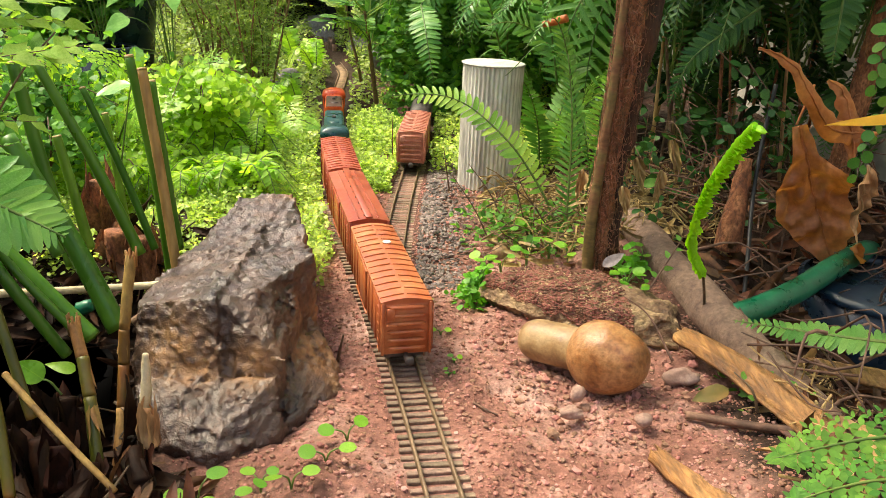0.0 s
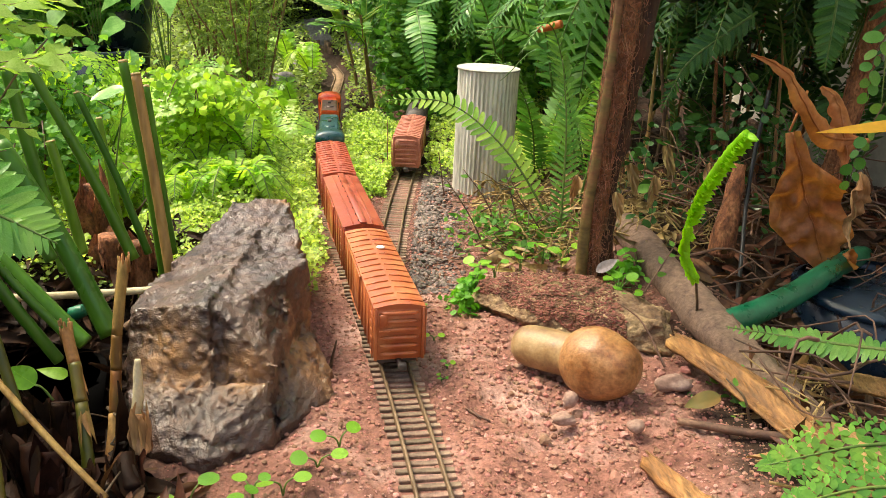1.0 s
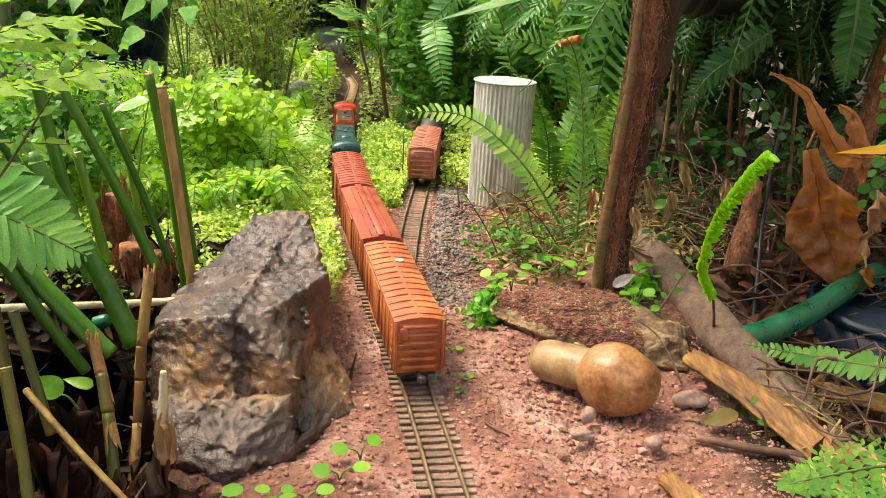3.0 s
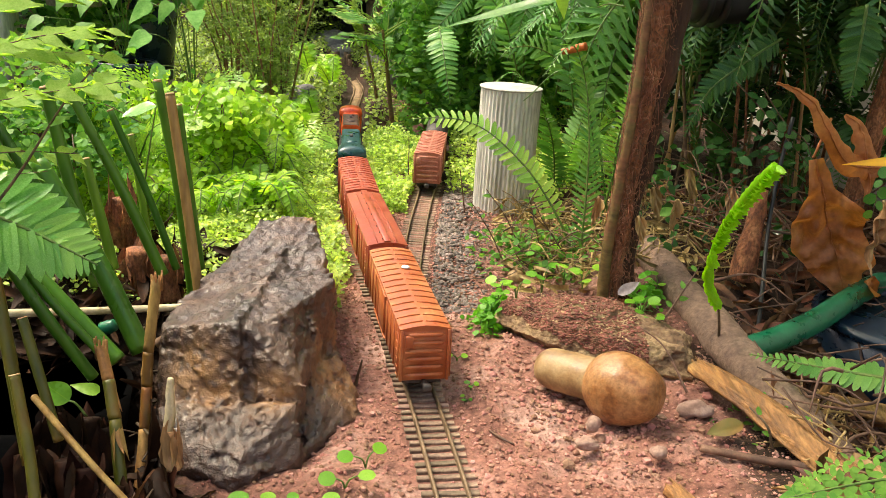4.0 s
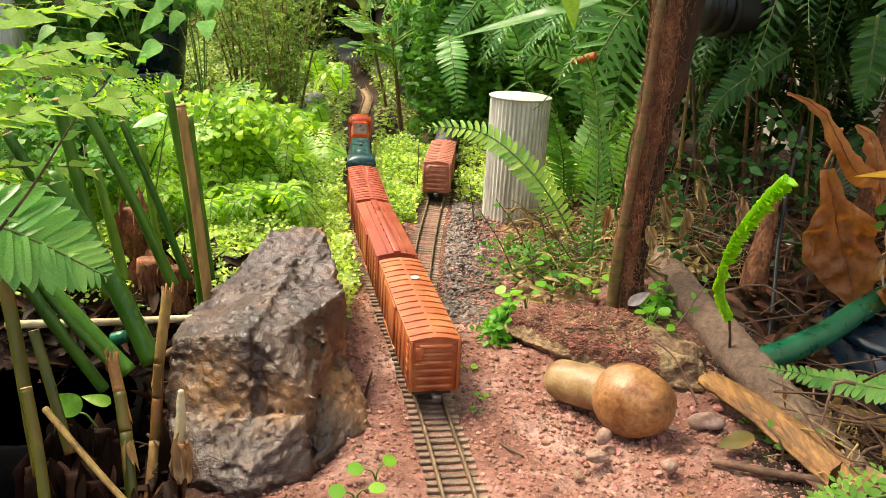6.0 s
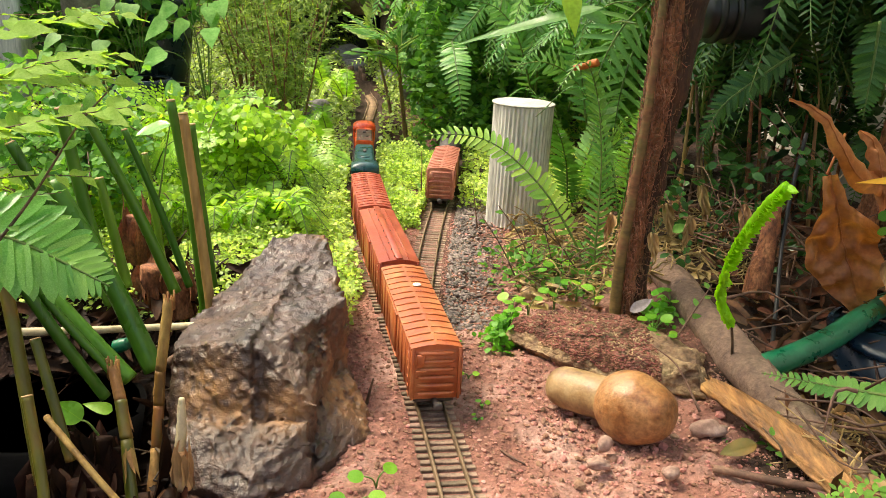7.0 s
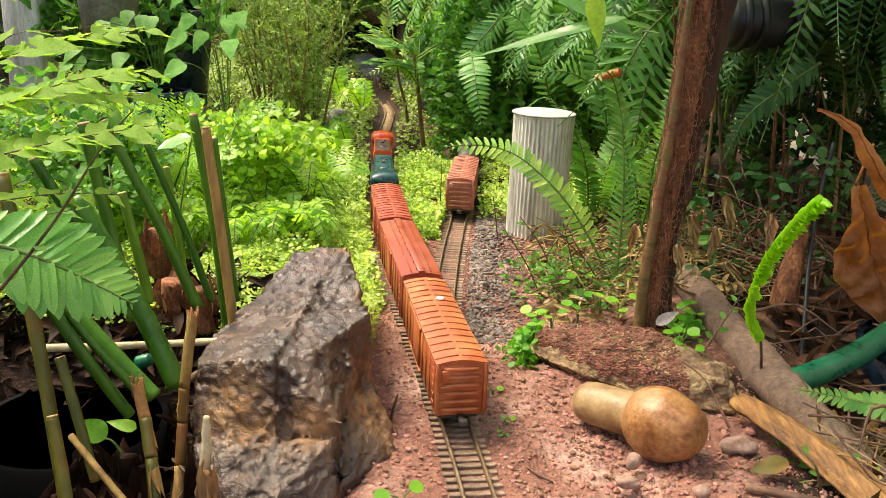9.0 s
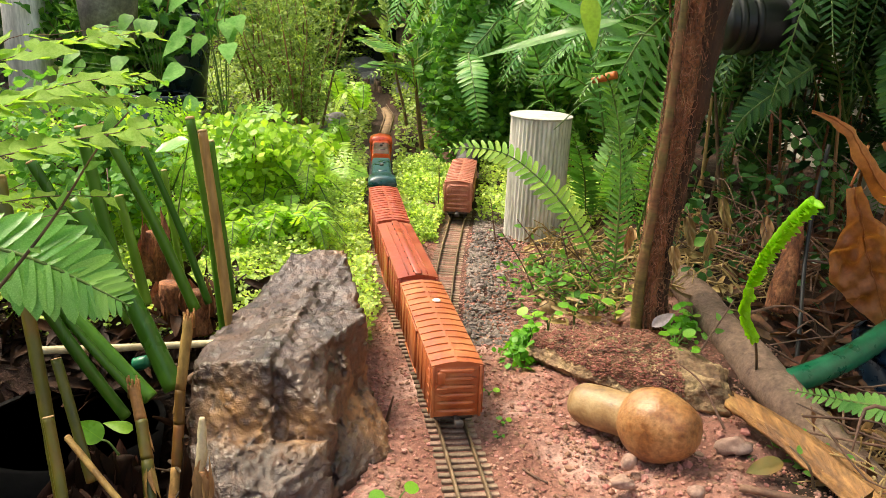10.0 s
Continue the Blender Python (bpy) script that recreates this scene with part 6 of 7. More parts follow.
for k, (x, y, n, sz, h) in enumerate(((-0.045, 0.377, 2, 0.0125, 0.008), (-0.052, 0.350, 2, 0.0125, 0.008), (-0.0655, 0.333, 2, 0.0125, 0.008), (-0.081, 0.339, 3, 0.0088, 0.010), (-0.092, 0.321, 2, 0.010, 0.010),
                                      (-0.1085, 0.330, 2, 0.0125, 0.012), (0.000, 0.513, 2, 0.006, 0.004), (0.009, 0.470, 3, 0.0045, 0.004), (0.006, 0.455, 3, 0.004, 0.003),
                                      (0.030, 0.625, 3, 0.011, 0.018), (0.045, 0.632, 3, 0.010, 0.016), (0.066, 0.645, 3, 0.012, 0.020), (0.085, 0.66, 3, 0.012, 0.02), (0.10, 0.655, 3, 0.012, 0.018),
                                      (0.028, 0.585, 4, 0.008, 0.020), (0.022, 0.575, 4, 0.007, 0.010), (0.024, 0.60, 4, 0.008, 0.012), (0.131, 0.575, 5, 0.011, 0.022), (0.136, 0.56, 4, 0.009, 0.016),
                                      (0.152, 0.62, 4, 0.010, 0.014), (0.055, 0.70, 4, 0.011, 0.02), (0.075, 0.72, 4, 0.012, 0.025))):
    seedling("bright green round-leaved seedling on the red soil" if y < 0.56 else "round-leaved green seedling at the foot of the plants", (x, y), n, sz * 0.82, 200 + k, h)

# matt black vessel in the hollow, added to stand for its deep shade
pot = thing("plant_pot", "matt black vessel added as the deep shade under the canes", "pot", pose(*(-0.285, 0.51, -0.089)))
part("pot_wall", Geo().add(*tube([(0, 0, -0.03), (0, 0, 0.05), (0, 0, 0.05), (0, 0, 0.03)], [0.05, 0.064, 0.060, 0.055], 32)), SHADEBLACK, pot)
part("shade_filling", Geo().add(*tube([(0, 0, 0.028), (0, 0, 0.034)], [0.057, 0.057], 32)), SHADEBLACK, pot)
stick("teal_peg", [(-0.218, 0.47, 0.028), (-0.214, 0.47, 0.029), (-0.209, 0.47, 0.031)], [0.004, 0.0045, 0.0035], HOSE, "small teal plastic peg behind the canes", "peg", 10, 0.1, 8)

# ---- right: ferns, dead leaves, young frond ----
hero_frond("bright green sword fern frond arching in front of the pillar", [(0.099, 0.735, 0.010), (0.0855, 0.74, 0.0365), (0.0584, 0.75, 0.0739), (0.0242, 0.76, 0.1033), (-0.0015, 0.765, 0.1149), (-0.0269, 0.765, 0.1167), (-0.0518, 0.76, 0.1149)], 33, 0.0148, BRIGHTFERN, (0.0, -0.8, 0.75), 5, 1.35, 78, base=0.14, taper=6.0)
hero_frond("fern frond lying over the log beside the hose", [(0.255, 0.43, 0.044), (0.231, 0.445, 0.04), (0.205, 0.46, 0.037), (0.176, 0.475, 0.035)], 24, 0.0135, FERN, (0, -0.45, 1), 8, 1.45, 82)


def bipinnate(label, pts, n, longest, mat, face, seed, size):
    """A lacy frond: each leaflet carries small lobes of its own."""
    rng = np.random.RandomState(seed)
    p = spline(pts, 2 * n + 1)
    t, _, _ = frames(p)
    f = thing("fern_frond", label, "fern", pose(*p[0]))
    part("rachis", Geo().add(*tube(p[::2] - p[0], [0.0011, 0.0003], 6)), STEM, f)
    lobe = low(blade(1.0, 0.5, "oval", 4, 0.1, 0.1))
    for k in range(1, 2 * n, 2):
        u = k / (2 * n)
        side = np.cross(t[k], np.asarray(face, float))
        side /= np.linalg.norm(side)
        nrm = np.cross(side, t[k])
        for s in (-1, 1):
            ln = longest * max(0.15, min(1, 0.6 + 1.3 * u) * (1 - u ** 2) ** 0.8) * rng.uniform(0.92, 1.08)
            d = s * side * 0.88 + t[k] * 0.45 + nrm * rng.normal(0, 0.06)
            d /= np.linalg.norm(d)
            sd = np.cross(d, nrm)
            g = Geo()
            m = max(3, int(ln / (size * 0.42)))
            for q in range(m):
                w = (q + 0.5) / m
                for e in (-1, 1):
                    put(g, lobe, p[k] - p[0] + d * ln * w, e * sd * 0.85 + d * 0.55, nrm + 0.1 * rng.normal(0, 1, 3), size * (1.0 - 0.6 * w))
            put(g, lobe, p[k] - p[0] + d * ln, d, nrm, size * 0.5)
            part("leaflet", g, mat, f)
    return f


bipinnate("lacy bright green fern frond hanging over the soil", [(0.222, 0.34, 0.04), (0.194, 0.335, 0.04), (0.170, 0.33, 0.037), (0.149, 0.325, 0.034)], 10, 0.0165, FERNLACE, (0, -0.55, 0.9), 11, 0.0088)
bipinnate("lacy green fern frond low over the soil", [(0.217, 0.31, 0.036), (0.189, 0.31, 0.035), (0.165, 0.305, 0.032), (0.147, 0.3, 0.028)], 9, 0.0135, FERNLACE, (0, -0.55, 0.9), 12, 0.0082)

# young unrolling frond
young = thing("young_frond", "bright lime-green unrolling fern frond on a thin brown stem", "fern", pose(*(0.177, 0.535, 0.001)))
_b = np.array((0.177, 0.535, 0.001))
part("stem", Geo().add(*tube(spline([(0, 0, 0), np.array((0.174, 0.53, 0.026)) - _b, np.array((0.167, 0.52, 0.051)) - _b], 12), [0.0011, 0.0009], 8)), TWIG, young)
_p = spline([np.array(q) - _b for q in ((0.166, 0.52, 0.049), (0.151, 0.5, 0.075), (0.146, 0.47, 0.112), (0.146, 0.44, 0.14), (0.149, 0.414, 0.164))], 90)
part("rolled_spine", Geo().add(*tube(_p, [0.0008, 0.0012, 0.0017, 0.0021, 0.0028, 0.0026], 10, True, 0.3, 3)), YOUNG, young, "soft lime-green rolled frond tip")
_t, _s, _n = frames(_p)
_rng = np.random.RandomState(4)
_lob = Geo().add(*blade(1.0, 0.55, "oval", 5, 0.35, 0.35)).data("leaflet", YOUNG)
for k in range(2, 89):
    for s in (0, 1, 2):
        ob = new("leaflet", _lob)
        ob.parent = young
        d = np.array([0.55 - 0.35 * s, -0.45 + 0.1 * s, -0.3]) + _t[k] * (-0.5 if k < 35 else 0.9) + _rng.normal(0, 0.14, 3)
        ob.matrix_basis = mat4(_p[k], d, (0, -0.8, 0.4), lerp(0.0068, 0.0066, k / 89) * _rng.uniform(0.8, 1.2))


# dead leaves
def crumpled(label, base, tip, width, mat, seed, face, curl=0.35, name="dead_leaf", crumple=0.019, stalk=None, shape="heart"):
    a, b = np.array(base, float), np.array(tip, float)
    ln = np.linalg.norm(b - a)
    v, q = blade(ln, width, "strap" if shape == "heart" else shape, 36, 0.0, 0.0)
    if shape == "heart":
        v[:, 0] = np.repeat(np.interp(np.linspace(0, 1, 37), [0, 0.08, 0.22, 0.36, 0.55, 0.75, 0.9, 1], [0.16, 0.22, 0.32, 0.8, 1.0, 0.78, 0.34, 0.08]), 5) * width / 2 * np.tile([-1, -0.5, 0, 0.5, 1], 37)
    # refine across
    v = v.reshape(37, 5, 3)
    cols = np.linspace(0, 4, 21)
    v = np.stack([[[np.interp(c, range(5), v[i, :, k]) for k in range(3)] for c in cols] for i in range(37)])
    u = v[..., 0] / (width / 2)
    v[..., 0] *= 1 + 0.13 * fbm(np.stack([v[..., 1].ravel() * 70, np.sign(u).ravel() * 5, np.full(u.size, seed)], 1), 3).reshape(u.shape)
    v[..., 2] += curl * width * (u ** 2 - 0.2) + crumple * (fbm(v.reshape(-1, 3) * 45 + seed, 3) + 0.3 * fbm(v.reshape(-1, 3) * 130 + seed, 2)).reshape(37, 21) * (0.4 + np.abs(u)) - 0.1 * ln * (v[..., 1] / ln) ** 2
    v[..., 2] += 0.0011 * np.sin(v[..., 1] * 420 + np.abs(u) * -7)
    i, j = np.arange(36)[:, None] * 21, np.arange(20)[None, :]
    q = np.stack([i + j, i + j + 1, i + j + 22, i + j + 21], -1).reshape(-1, 4)
    lf = thing(name, label, "leaf", pose(*a))
    g = Geo()
    put(g, (v.reshape(-1, 3), q), (0, 0, 0), b - a, face)
    part("leaf_blade", g, mat, lf)
    mid = v[:, 10] + np.array([0, 0, 0.0004])
    part("midrib", Geo().add(*tube((mid @ turn_to(b - a, face).T)[:36], [0.0011, 0.0004], 6)), mat, lf)
    if stalk is not None:
        part("leaf_stalk", Geo().add(*tube(spline([np.array(s) - a for s in stalk] + [(0, 0, 0)], 12), [0.0012, 0.001], 6)), mat, lf)
    return lf


crumpled("large crumpled orange-brown dead leaf hanging down", (0.257, 0.635, 0.126), (0.301, 0.625, 0.017), 0.058, DEADLEAF, 3, (-0.15, -1, 0.15), 0.12, stalk=[(0.275, 0.66, 0.152)])
def ribbon_leaf(label, pts, widths, mat, twist, seed, curl=0.6):
    """A long dead leaf, bent, twisted and rolled in at the sides."""
    lf = thing("dead_leaf", label, "leaf", pose(*pts[0]))
    p = spline(np.asarray(pts) - np.asarray(pts[0]), 50)
    t, _, _ = frames(p)
    a = np.interp(np.linspace(0, 1, 50), np.linspace(0, 1, len(twist)), np.radians(twist))
    s0 = np.cross(t, (0, 1.0, 0))
    s0 /= np.linalg.norm(s0, axis=1)[:, None]
    b0 = np.cross(s0, t)
    s, b = s0 * np.cos(a)[:, None] + b0 * np.sin(a)[:, None], b0 * np.cos(a)[:, None] - s0 * np.sin(a)[:, None]
    w = np.interp(np.linspace(0, 1, 50), np.linspace(0, 1, len(widths)), widths)
    u = np.linspace(-1, 1, 13)
    w = w[:, None] * (1 + 0.16 * vnoise(np.stack([np.repeat(np.arange(50) * 0.35, 13), np.tile(np.sign(u) * 5, 50), np.full(650, seed)], 1)).reshape(50, 13))
    v = p[:, None] + s[:, None] * (w * u)[..., None] + b[:, None] * (curl * w * u ** 2)[..., None]
    v = v + b[:, None] * (0.0022 * fbm(v.reshape(-1, 3) * 120 + seed, 3)).reshape(50, 13, 1)
    i, j = np.arange(49)[:, None] * 13, np.arange(12)[None, :]
    part("leaf_blade", Geo().add(v.reshape(-1, 3), np.stack([i + j, i + j + 1, i + j + 14, i + j + 13], -1).reshape(-1, 4)), mat, lf)
    part("midrib", Geo().add(*tube(v[:, 6] - b * 0.0003, [0.0006, 0.001], 6)), mat, lf)
    return lf


ribbon_leaf("curled orange-brown dead leaf above the large one", [(0.208, 0.6, 0.183), (0.223, 0.6, 0.18), (0.237, 0.6, 0.17), (0.249, 0.6, 0.154), (0.261, 0.605, 0.138), (0.276, 0.61, 0.127), (0.315, 0.63, 0.122)], [0.0012, 0.0035, 0.0055, 0.0065, 0.0085, 0.008, 0.003], DEADLEAF, [60, 30, 10, -10, 20, 50], 7)
ribbon_leaf("narrow brown dead leaf hanging beside the others", [(0.273, 0.63, 0.161), (0.283, 0.625, 0.152), (0.289, 0.62, 0.131), (0.295, 0.62, 0.112), (0.294, 0.62, 0.101)], [0.002, 0.006, 0.0075, 0.006, 0.001], DEADLEAF, [40, 0, -20, 10], 9)
crumpled("rolled tip of a brown dead leaf", (0.305, 0.62, 0.036), (0.32, 0.615, 0.026), 0.016, DEADLEAF, 12, (0, -1, 0.3), 0.8, shape="lance")
crumpled("brown hanging shred of dead leaf", (0.296, 0.6, 0.106), (0.306, 0.6, 0.043), 0.010, STRAW, 14, (0, -1, 0.1), 0.5, shape="lance")
single_leaf("yellow_leaf", "bright orange-yellow narrow leaf pointing across", (0.251, 0.45, 0.166), (0.202, 0.46, 0.158), 0.0085, YELLOWLEAF, "lance", (0, -0.6, 0.8), 0.02)
single_leaf("leaf", "grey-violet dry leaf at the foot of the trunk", (0.118, 0.6, 0.021), (0.134, 0.606, 0.030), 0.0085, LILAC, "oval", (0, -0.7, 0.7), 0.05)
single_leaf("leaf", "olive green leaf lying on the soil", (0.163, 0.43, 0.012), (0.142, 0.425, 0.008), 0.011, CANEOLD, "oval", (0, -0.4, 0.9), 0.1)
single_leaf("strap_leaf", "long green strap leaf reaching across", (0.084, 0.66, 0.236), (-0.031, 0.7, 0.203), 0.012, FERN, "lance", (0.1, -0.6, 0.8), 0.05, stalk=(0.102, 0.63, 0.242))
single_leaf("strap_leaf", "green strap leaf above the pillar", (0.089, 0.66, 0.224), (0.009, 0.7, 0.261), 0.015, FERN, "lance", (0.1, -0.6, 0.8), 0.05, stalk=(0.104, 0.63, 0.227))
single_leaf("leaf", "yellow-green leaf hanging near the trunk", (0.054, 0.62, 0.252), (0.06, 0.61, 0.217), 0.014, LEAFYELLOW, "lance", (0, -0.9, 0.3), 0.05, stalk=(0.103, 0.63, 0.272))
single_leaf("leaf", "small pale green leaf on a weed", (0.155, 0.66, 0.068), (0.167, 0.66, 0.074), 0.009, LEAFMID, "oval", (0, -0.6, 0.8), 0.05)

# fern border
_k = 0
for base, n, reach, rise, fall, lng, mat, az in (
        ((0.156, 1.02, 0.061), 8, 0.13, 0.14, 0.05, 0.022, FERN, (2.2, 4.8)),
        ((0.081, 1.25, 0.073), 10, 0.15, 0.16, 0.08, 0.024, FERN, (2.0, 4.8)),
        ((0.134, 1.15, 0.088), 10, 0.16, 0.16, 0.07, 0.024, FERN, (2.0, 4.8)),
        ((0.178, 1.05, 0.09), 9, 0.15, 0.16, 0.06, 0.024, FERN, (2.2, 5.0)),
        ((0.017, 1.32, 0.077), 9, 0.15, 0.16, 0.10, 0.026, FERN, (2.0, 4.6)),
        ((0.107, 0.95, -0.006), 7, 0.10, 0.12, 0.03, 0.018, FERN, (0.5, 5.8)),
        ((0.132, 0.78, 0.024), 5, 0.09, 0.15, 0.03, 0.015, FERN, (0.5, 5.8)),
        ((0.222, 0.88, 0.129), 11, 0.17, 0.15, 0.08, 0.024, FERNSHADE, (2.0, 5.0)),
        ((0.263, 0.84, 0.157), 11, 0.17, 0.14, 0.09, 0.024, FERNSHADE, (2.0, 5.0)),
        ((0.331, 0.86, 0.141), 10, 0.16, 0.14, 0.09, 0.024, FERNSHADE, (2.0, 5.0)),
        ((0.358, 0.8, 0.16), 10, 0.15, 0.14, 0.10, 0.022, FERNSHADE, (2.0, 5.0)),
        ((0.417, 0.88, 0.025), 7, 0.13, 0.14, 0.06, 0.022, FERNSHADE, (1.6, 5.0)),
        ((0.275, 0.92, 0.022), 6, 0.08, 0.15, 0.03, 0.017, FERNSHADE, (1.6, 5.0)),
        ((0.345, 0.9, 0.036), 6, 0.08, 0.14, 0.03, 0.017, FERNSHADE, (1.6, 5.0)),
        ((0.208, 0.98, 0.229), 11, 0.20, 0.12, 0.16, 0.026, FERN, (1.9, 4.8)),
        ((0.293, 0.92, 0.265), 11, 0.20, 0.10, 0.17, 0.026, FERNSHADE, (1.9, 4.8)),
        ((0.33, 0.78, 0.265), 10, 0.18, 0.10, 0.18, 0.024, FERNSHADE, (1.9, 4.8)),
        ((0.076, 1.32, 0.209), 11, 0.20, 0.12, 0.16, 0.028, FERN, (1.9, 4.6)),
        ((0.152, 1.15, 0.223), 11, 0.20, 0.12, 0.16, 0.026, FERN, (1.9, 4.6)),
        ((-0.057, 1.4, 0.177), 9, 0.18, 0.12, 0.16, 0.028, FERN, (1.9, 4.6))):
    _k += 1
    fern("dense sword fern in the border, green darkened for shade" if mat is FERNSHADE else "green sword fern with arching fronds in the border", base, n, reach, rise, fall, lng * 1.2, mat, 300 + _k, az, 40, ratio=0.85)
hero_frond("broad pale green fern frond hanging above the siding", [(-0.043, 1.15, 0.168), (-0.035, 1.1, 0.144), (-0.028, 1.08, 0.112), (-0.021, 1.07, 0.08)], 20, 0.024, FERN, (0, -1, 0.25), 15, 1.1, 80)
hero_frond("light green fern frond reaching over the far line", [(-0.122, 1.3, 0.103), (-0.14, 1.28, 0.128), (-0.162, 1.26, 0.133), (-0.195, 1.25, 0.119)], 16, 0.016, FERNLIGHT, (0, -0.6, 0.8), 16, 1.1, 70)
hero_frond("upright green fern frond beside the tree fern", [(0.105, 0.72, 0.014), (0.106, 0.73, 0.062), (0.105, 0.74, 0.11), (0.099, 0.75, 0.158)], 28, 0.0165, FERN, (0.1, -1, 0.1), 17, 0.75, 62)
hero_frond("frond crossing behind the trunk, green darkened for shade", [(0.248, 0.72, 0.205), (0.213, 0.7, 0.184), (0.187, 0.69, 0.162), (0.171, 0.68, 0.128)], 34, 0.017, FERNSHADE, (0.2, -0.9, 0.3), 18, 0.95, 64)
hero_frond("frond hanging at the edge of the wall, green darkened for shade", [(0.259, 0.6, 0.238), (0.26, 0.6, 0.21), (0.26, 0.6, 0.191), (0.26, 0.6, 0.172)], 22, 0.016, FERNSHADE, (-0.2, -1, 0.1), 19, 1.2, 74)

for k, (pts, n, ln, wide) in enumerate((
        ([(0.150, 0.86, 0.235), (0.128, 0.84, 0.215), (0.110, 0.83, 0.180), (0.101, 0.825, 0.135)], 11, 0.036, 0.62),
        ([(0.160, 0.90, 0.215), (0.145, 0.88, 0.185), (0.136, 0.87, 0.145), (0.133, 0.865, 0.10)], 11, 0.036, 0.62),
        ([(0.128, 0.98, 0.110), (0.098, 0.97, 0.150), (0.064, 0.96, 0.166), (0.030, 0.955, 0.160)], 18, 0.024, 0.85),
        ([(0.118, 0.97, 0.100), (0.104, 0.97, 0.165), (0.080, 0.96, 0.215), (0.052, 0.95, 0.240)], 19, 0.026, 0.85),
        ([(0.060, 1.10, 0.120), (0.040, 1.09, 0.180), (0.012, 1.08, 0.215), (-0.030, 1.07, 0.225)], 19, 0.026, 0.85),
        ([(-0.005, 1.18, 0.215), (-0.020, 1.16, 0.195), (-0.045, 1.15, 0.165), (-0.062, 1.145, 0.130)], 17, 0.024, 0.85),
        ([(0.055, 1.16, 0.235), (0.040, 1.14, 0.205), (0.028, 1.13, 0.165), (0.022, 1.125, 0.125)], 18, 0.026, 0.85))):
    hero_frond("broad blue-green sword fern frond behind the pillar", pts, n, ln, BLUEFERN, (0.0, -1, 0.35), 820 + k, wide, 66)


# leafy fill behind the ferns, its green darkened towards the wall as shade
def block(x0, x1, y0, y1, z0, z1):
    def place(rng, count):
        return np.stack([rng.uniform(x0, x1, count), rng.uniform(y0, y1, count), z0 + (z1 - z0) * rng.rand(count)], 1)
    return place


cloud("border_leaves", "small leaves between the ferns, green darkened for shade", "foliage", block(0.17, 0.42, 0.86, 1.15, 0.10, 0.36), 2600, OVAL, 0.018, LEAFSHADE, 71, 0.9, toward=(0, -0.8, 0.5))
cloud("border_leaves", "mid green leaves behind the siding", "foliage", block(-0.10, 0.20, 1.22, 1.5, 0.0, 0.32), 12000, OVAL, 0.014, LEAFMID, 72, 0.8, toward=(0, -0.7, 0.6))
cloud("border_leaves", "leaves deep behind the siding, green darkened for shade", "foliage", block(-0.1, 0.4, 1.45, 1.7, 0.0, 0.45), 4500, OVAL, 0.028, LEAFSHADE, 73, 0.8, toward=(0, -0.7, 0.6))
cloud("weeds", "small broad-leaved weeds at the foot of the trunk", "weeds", block(0.14, 0.30, 0.66, 0.86, 0.02, 0.12), 420, OVAL, 0.010, FERNSHADE, 74, 0.8, toward=(0, -0.6, 0.7))
cloud("weeds", "light green weeds round the pillar's foot", "weeds", clumps([(0.045, 0.70), (0.07, 0.72), (0.09, 0.76), (0.05, 0.76), (0.11, 0.71), (0.03, 0.735)], 0.020, 0.03), 520, OVAL, 0.0068, LEAFMID, 75, 0.7)
cloud("weeds", "tiny weeds at the edge of the stone slab", "weeds", clumps([(0.024, 0.585), (0.03, 0.60), (0.02, 0.57), (0.14, 0.60)], 0.007, 0.022), 300, ROUND, 0.006, CLOVER, 76, 0.7)
for k, pts in enumerate(([(0.04, 0.7, -0), (0.024, 0.7, 0.032), (0.004, 0.7, 0.061)], [(0.058, 0.71, -0), (0.039, 0.71, 0.04), (0.018, 0.71, 0.068)], [(0.074, 0.72, -0.003), (0.064, 0.72, 0.033), (0.055, 0.72, 0.063)],
                         [(0.097, 0.71, 0.004), (0.07, 0.71, 0.041), (0.059, 0.71, 0.06)], [(0.141, 0.47, 0.009), (0.129, 0.49, 0.029), (0.114, 0.5, 0.038)], [(0.145, 0.56, 0.021), (0.16, 0.57, 0.043), (0.169, 0.58, 0.053)],
                         [(0.003, 0.86, -0.001), (-0.002, 0.86, 0.031), (-0.005, 0.86, 0.048)], [(-0.065, 0.98, -0.007), (-0.065, 0.98, 0.033), (-0.066, 0.98, 0.056)], [(0.169, 0.4, 0.015), (0.164, 0.4, 0.028), (0.157, 0.41, 0.033)])):
    leaf_spray("thin dark stem with a few small leaves", pts, 0 if k == 4 else 5 if k < 6 else 2, 0.009, LEAFMID, 500 + k, OVAL, (0, -0.6, 0.8), 0.0009, "weed_stem")
_rng = np.random.RandomState(19)
for k in range(36):
    x, y = _rng.uniform(0.18, 0.40), _rng.uniform(0.84, 1.02)
    lean = _rng.normal(0, 0.03)
    stick("dry_stalk", [(x, y, gz1(x, y) - 0.005), (x + lean * 0.4, y, 0.12), (x + lean, y - 0.01, 0.27)], [_rng.uniform(0.0014, 0.0026), 0.0012], (TWIG, STRAW, FIBRE)[k % 3], "dry brown upright fern stalk in front of the wall", "stem", 6, 0.15, 12, k, group="dead stalks in the border")

# black ribbed fitting, orange tube tip, blue tub
dev = thing("black_drum", "black plastic drum with raised rims among the ferns", "drum", Matrix.Translation(Vector((0.202, 0.74, 0.234))) @ pose(0, 0, 0, 0, 90, 12))
part("barrel", Geo().add(*tube([(0, 0, -0.03), (0, 0, -0.027), (0, 0, 0.027), (0, 0, 0.03)], [0.018, 0.021, 0.021, 0.017], 32)), BLACKP, dev)
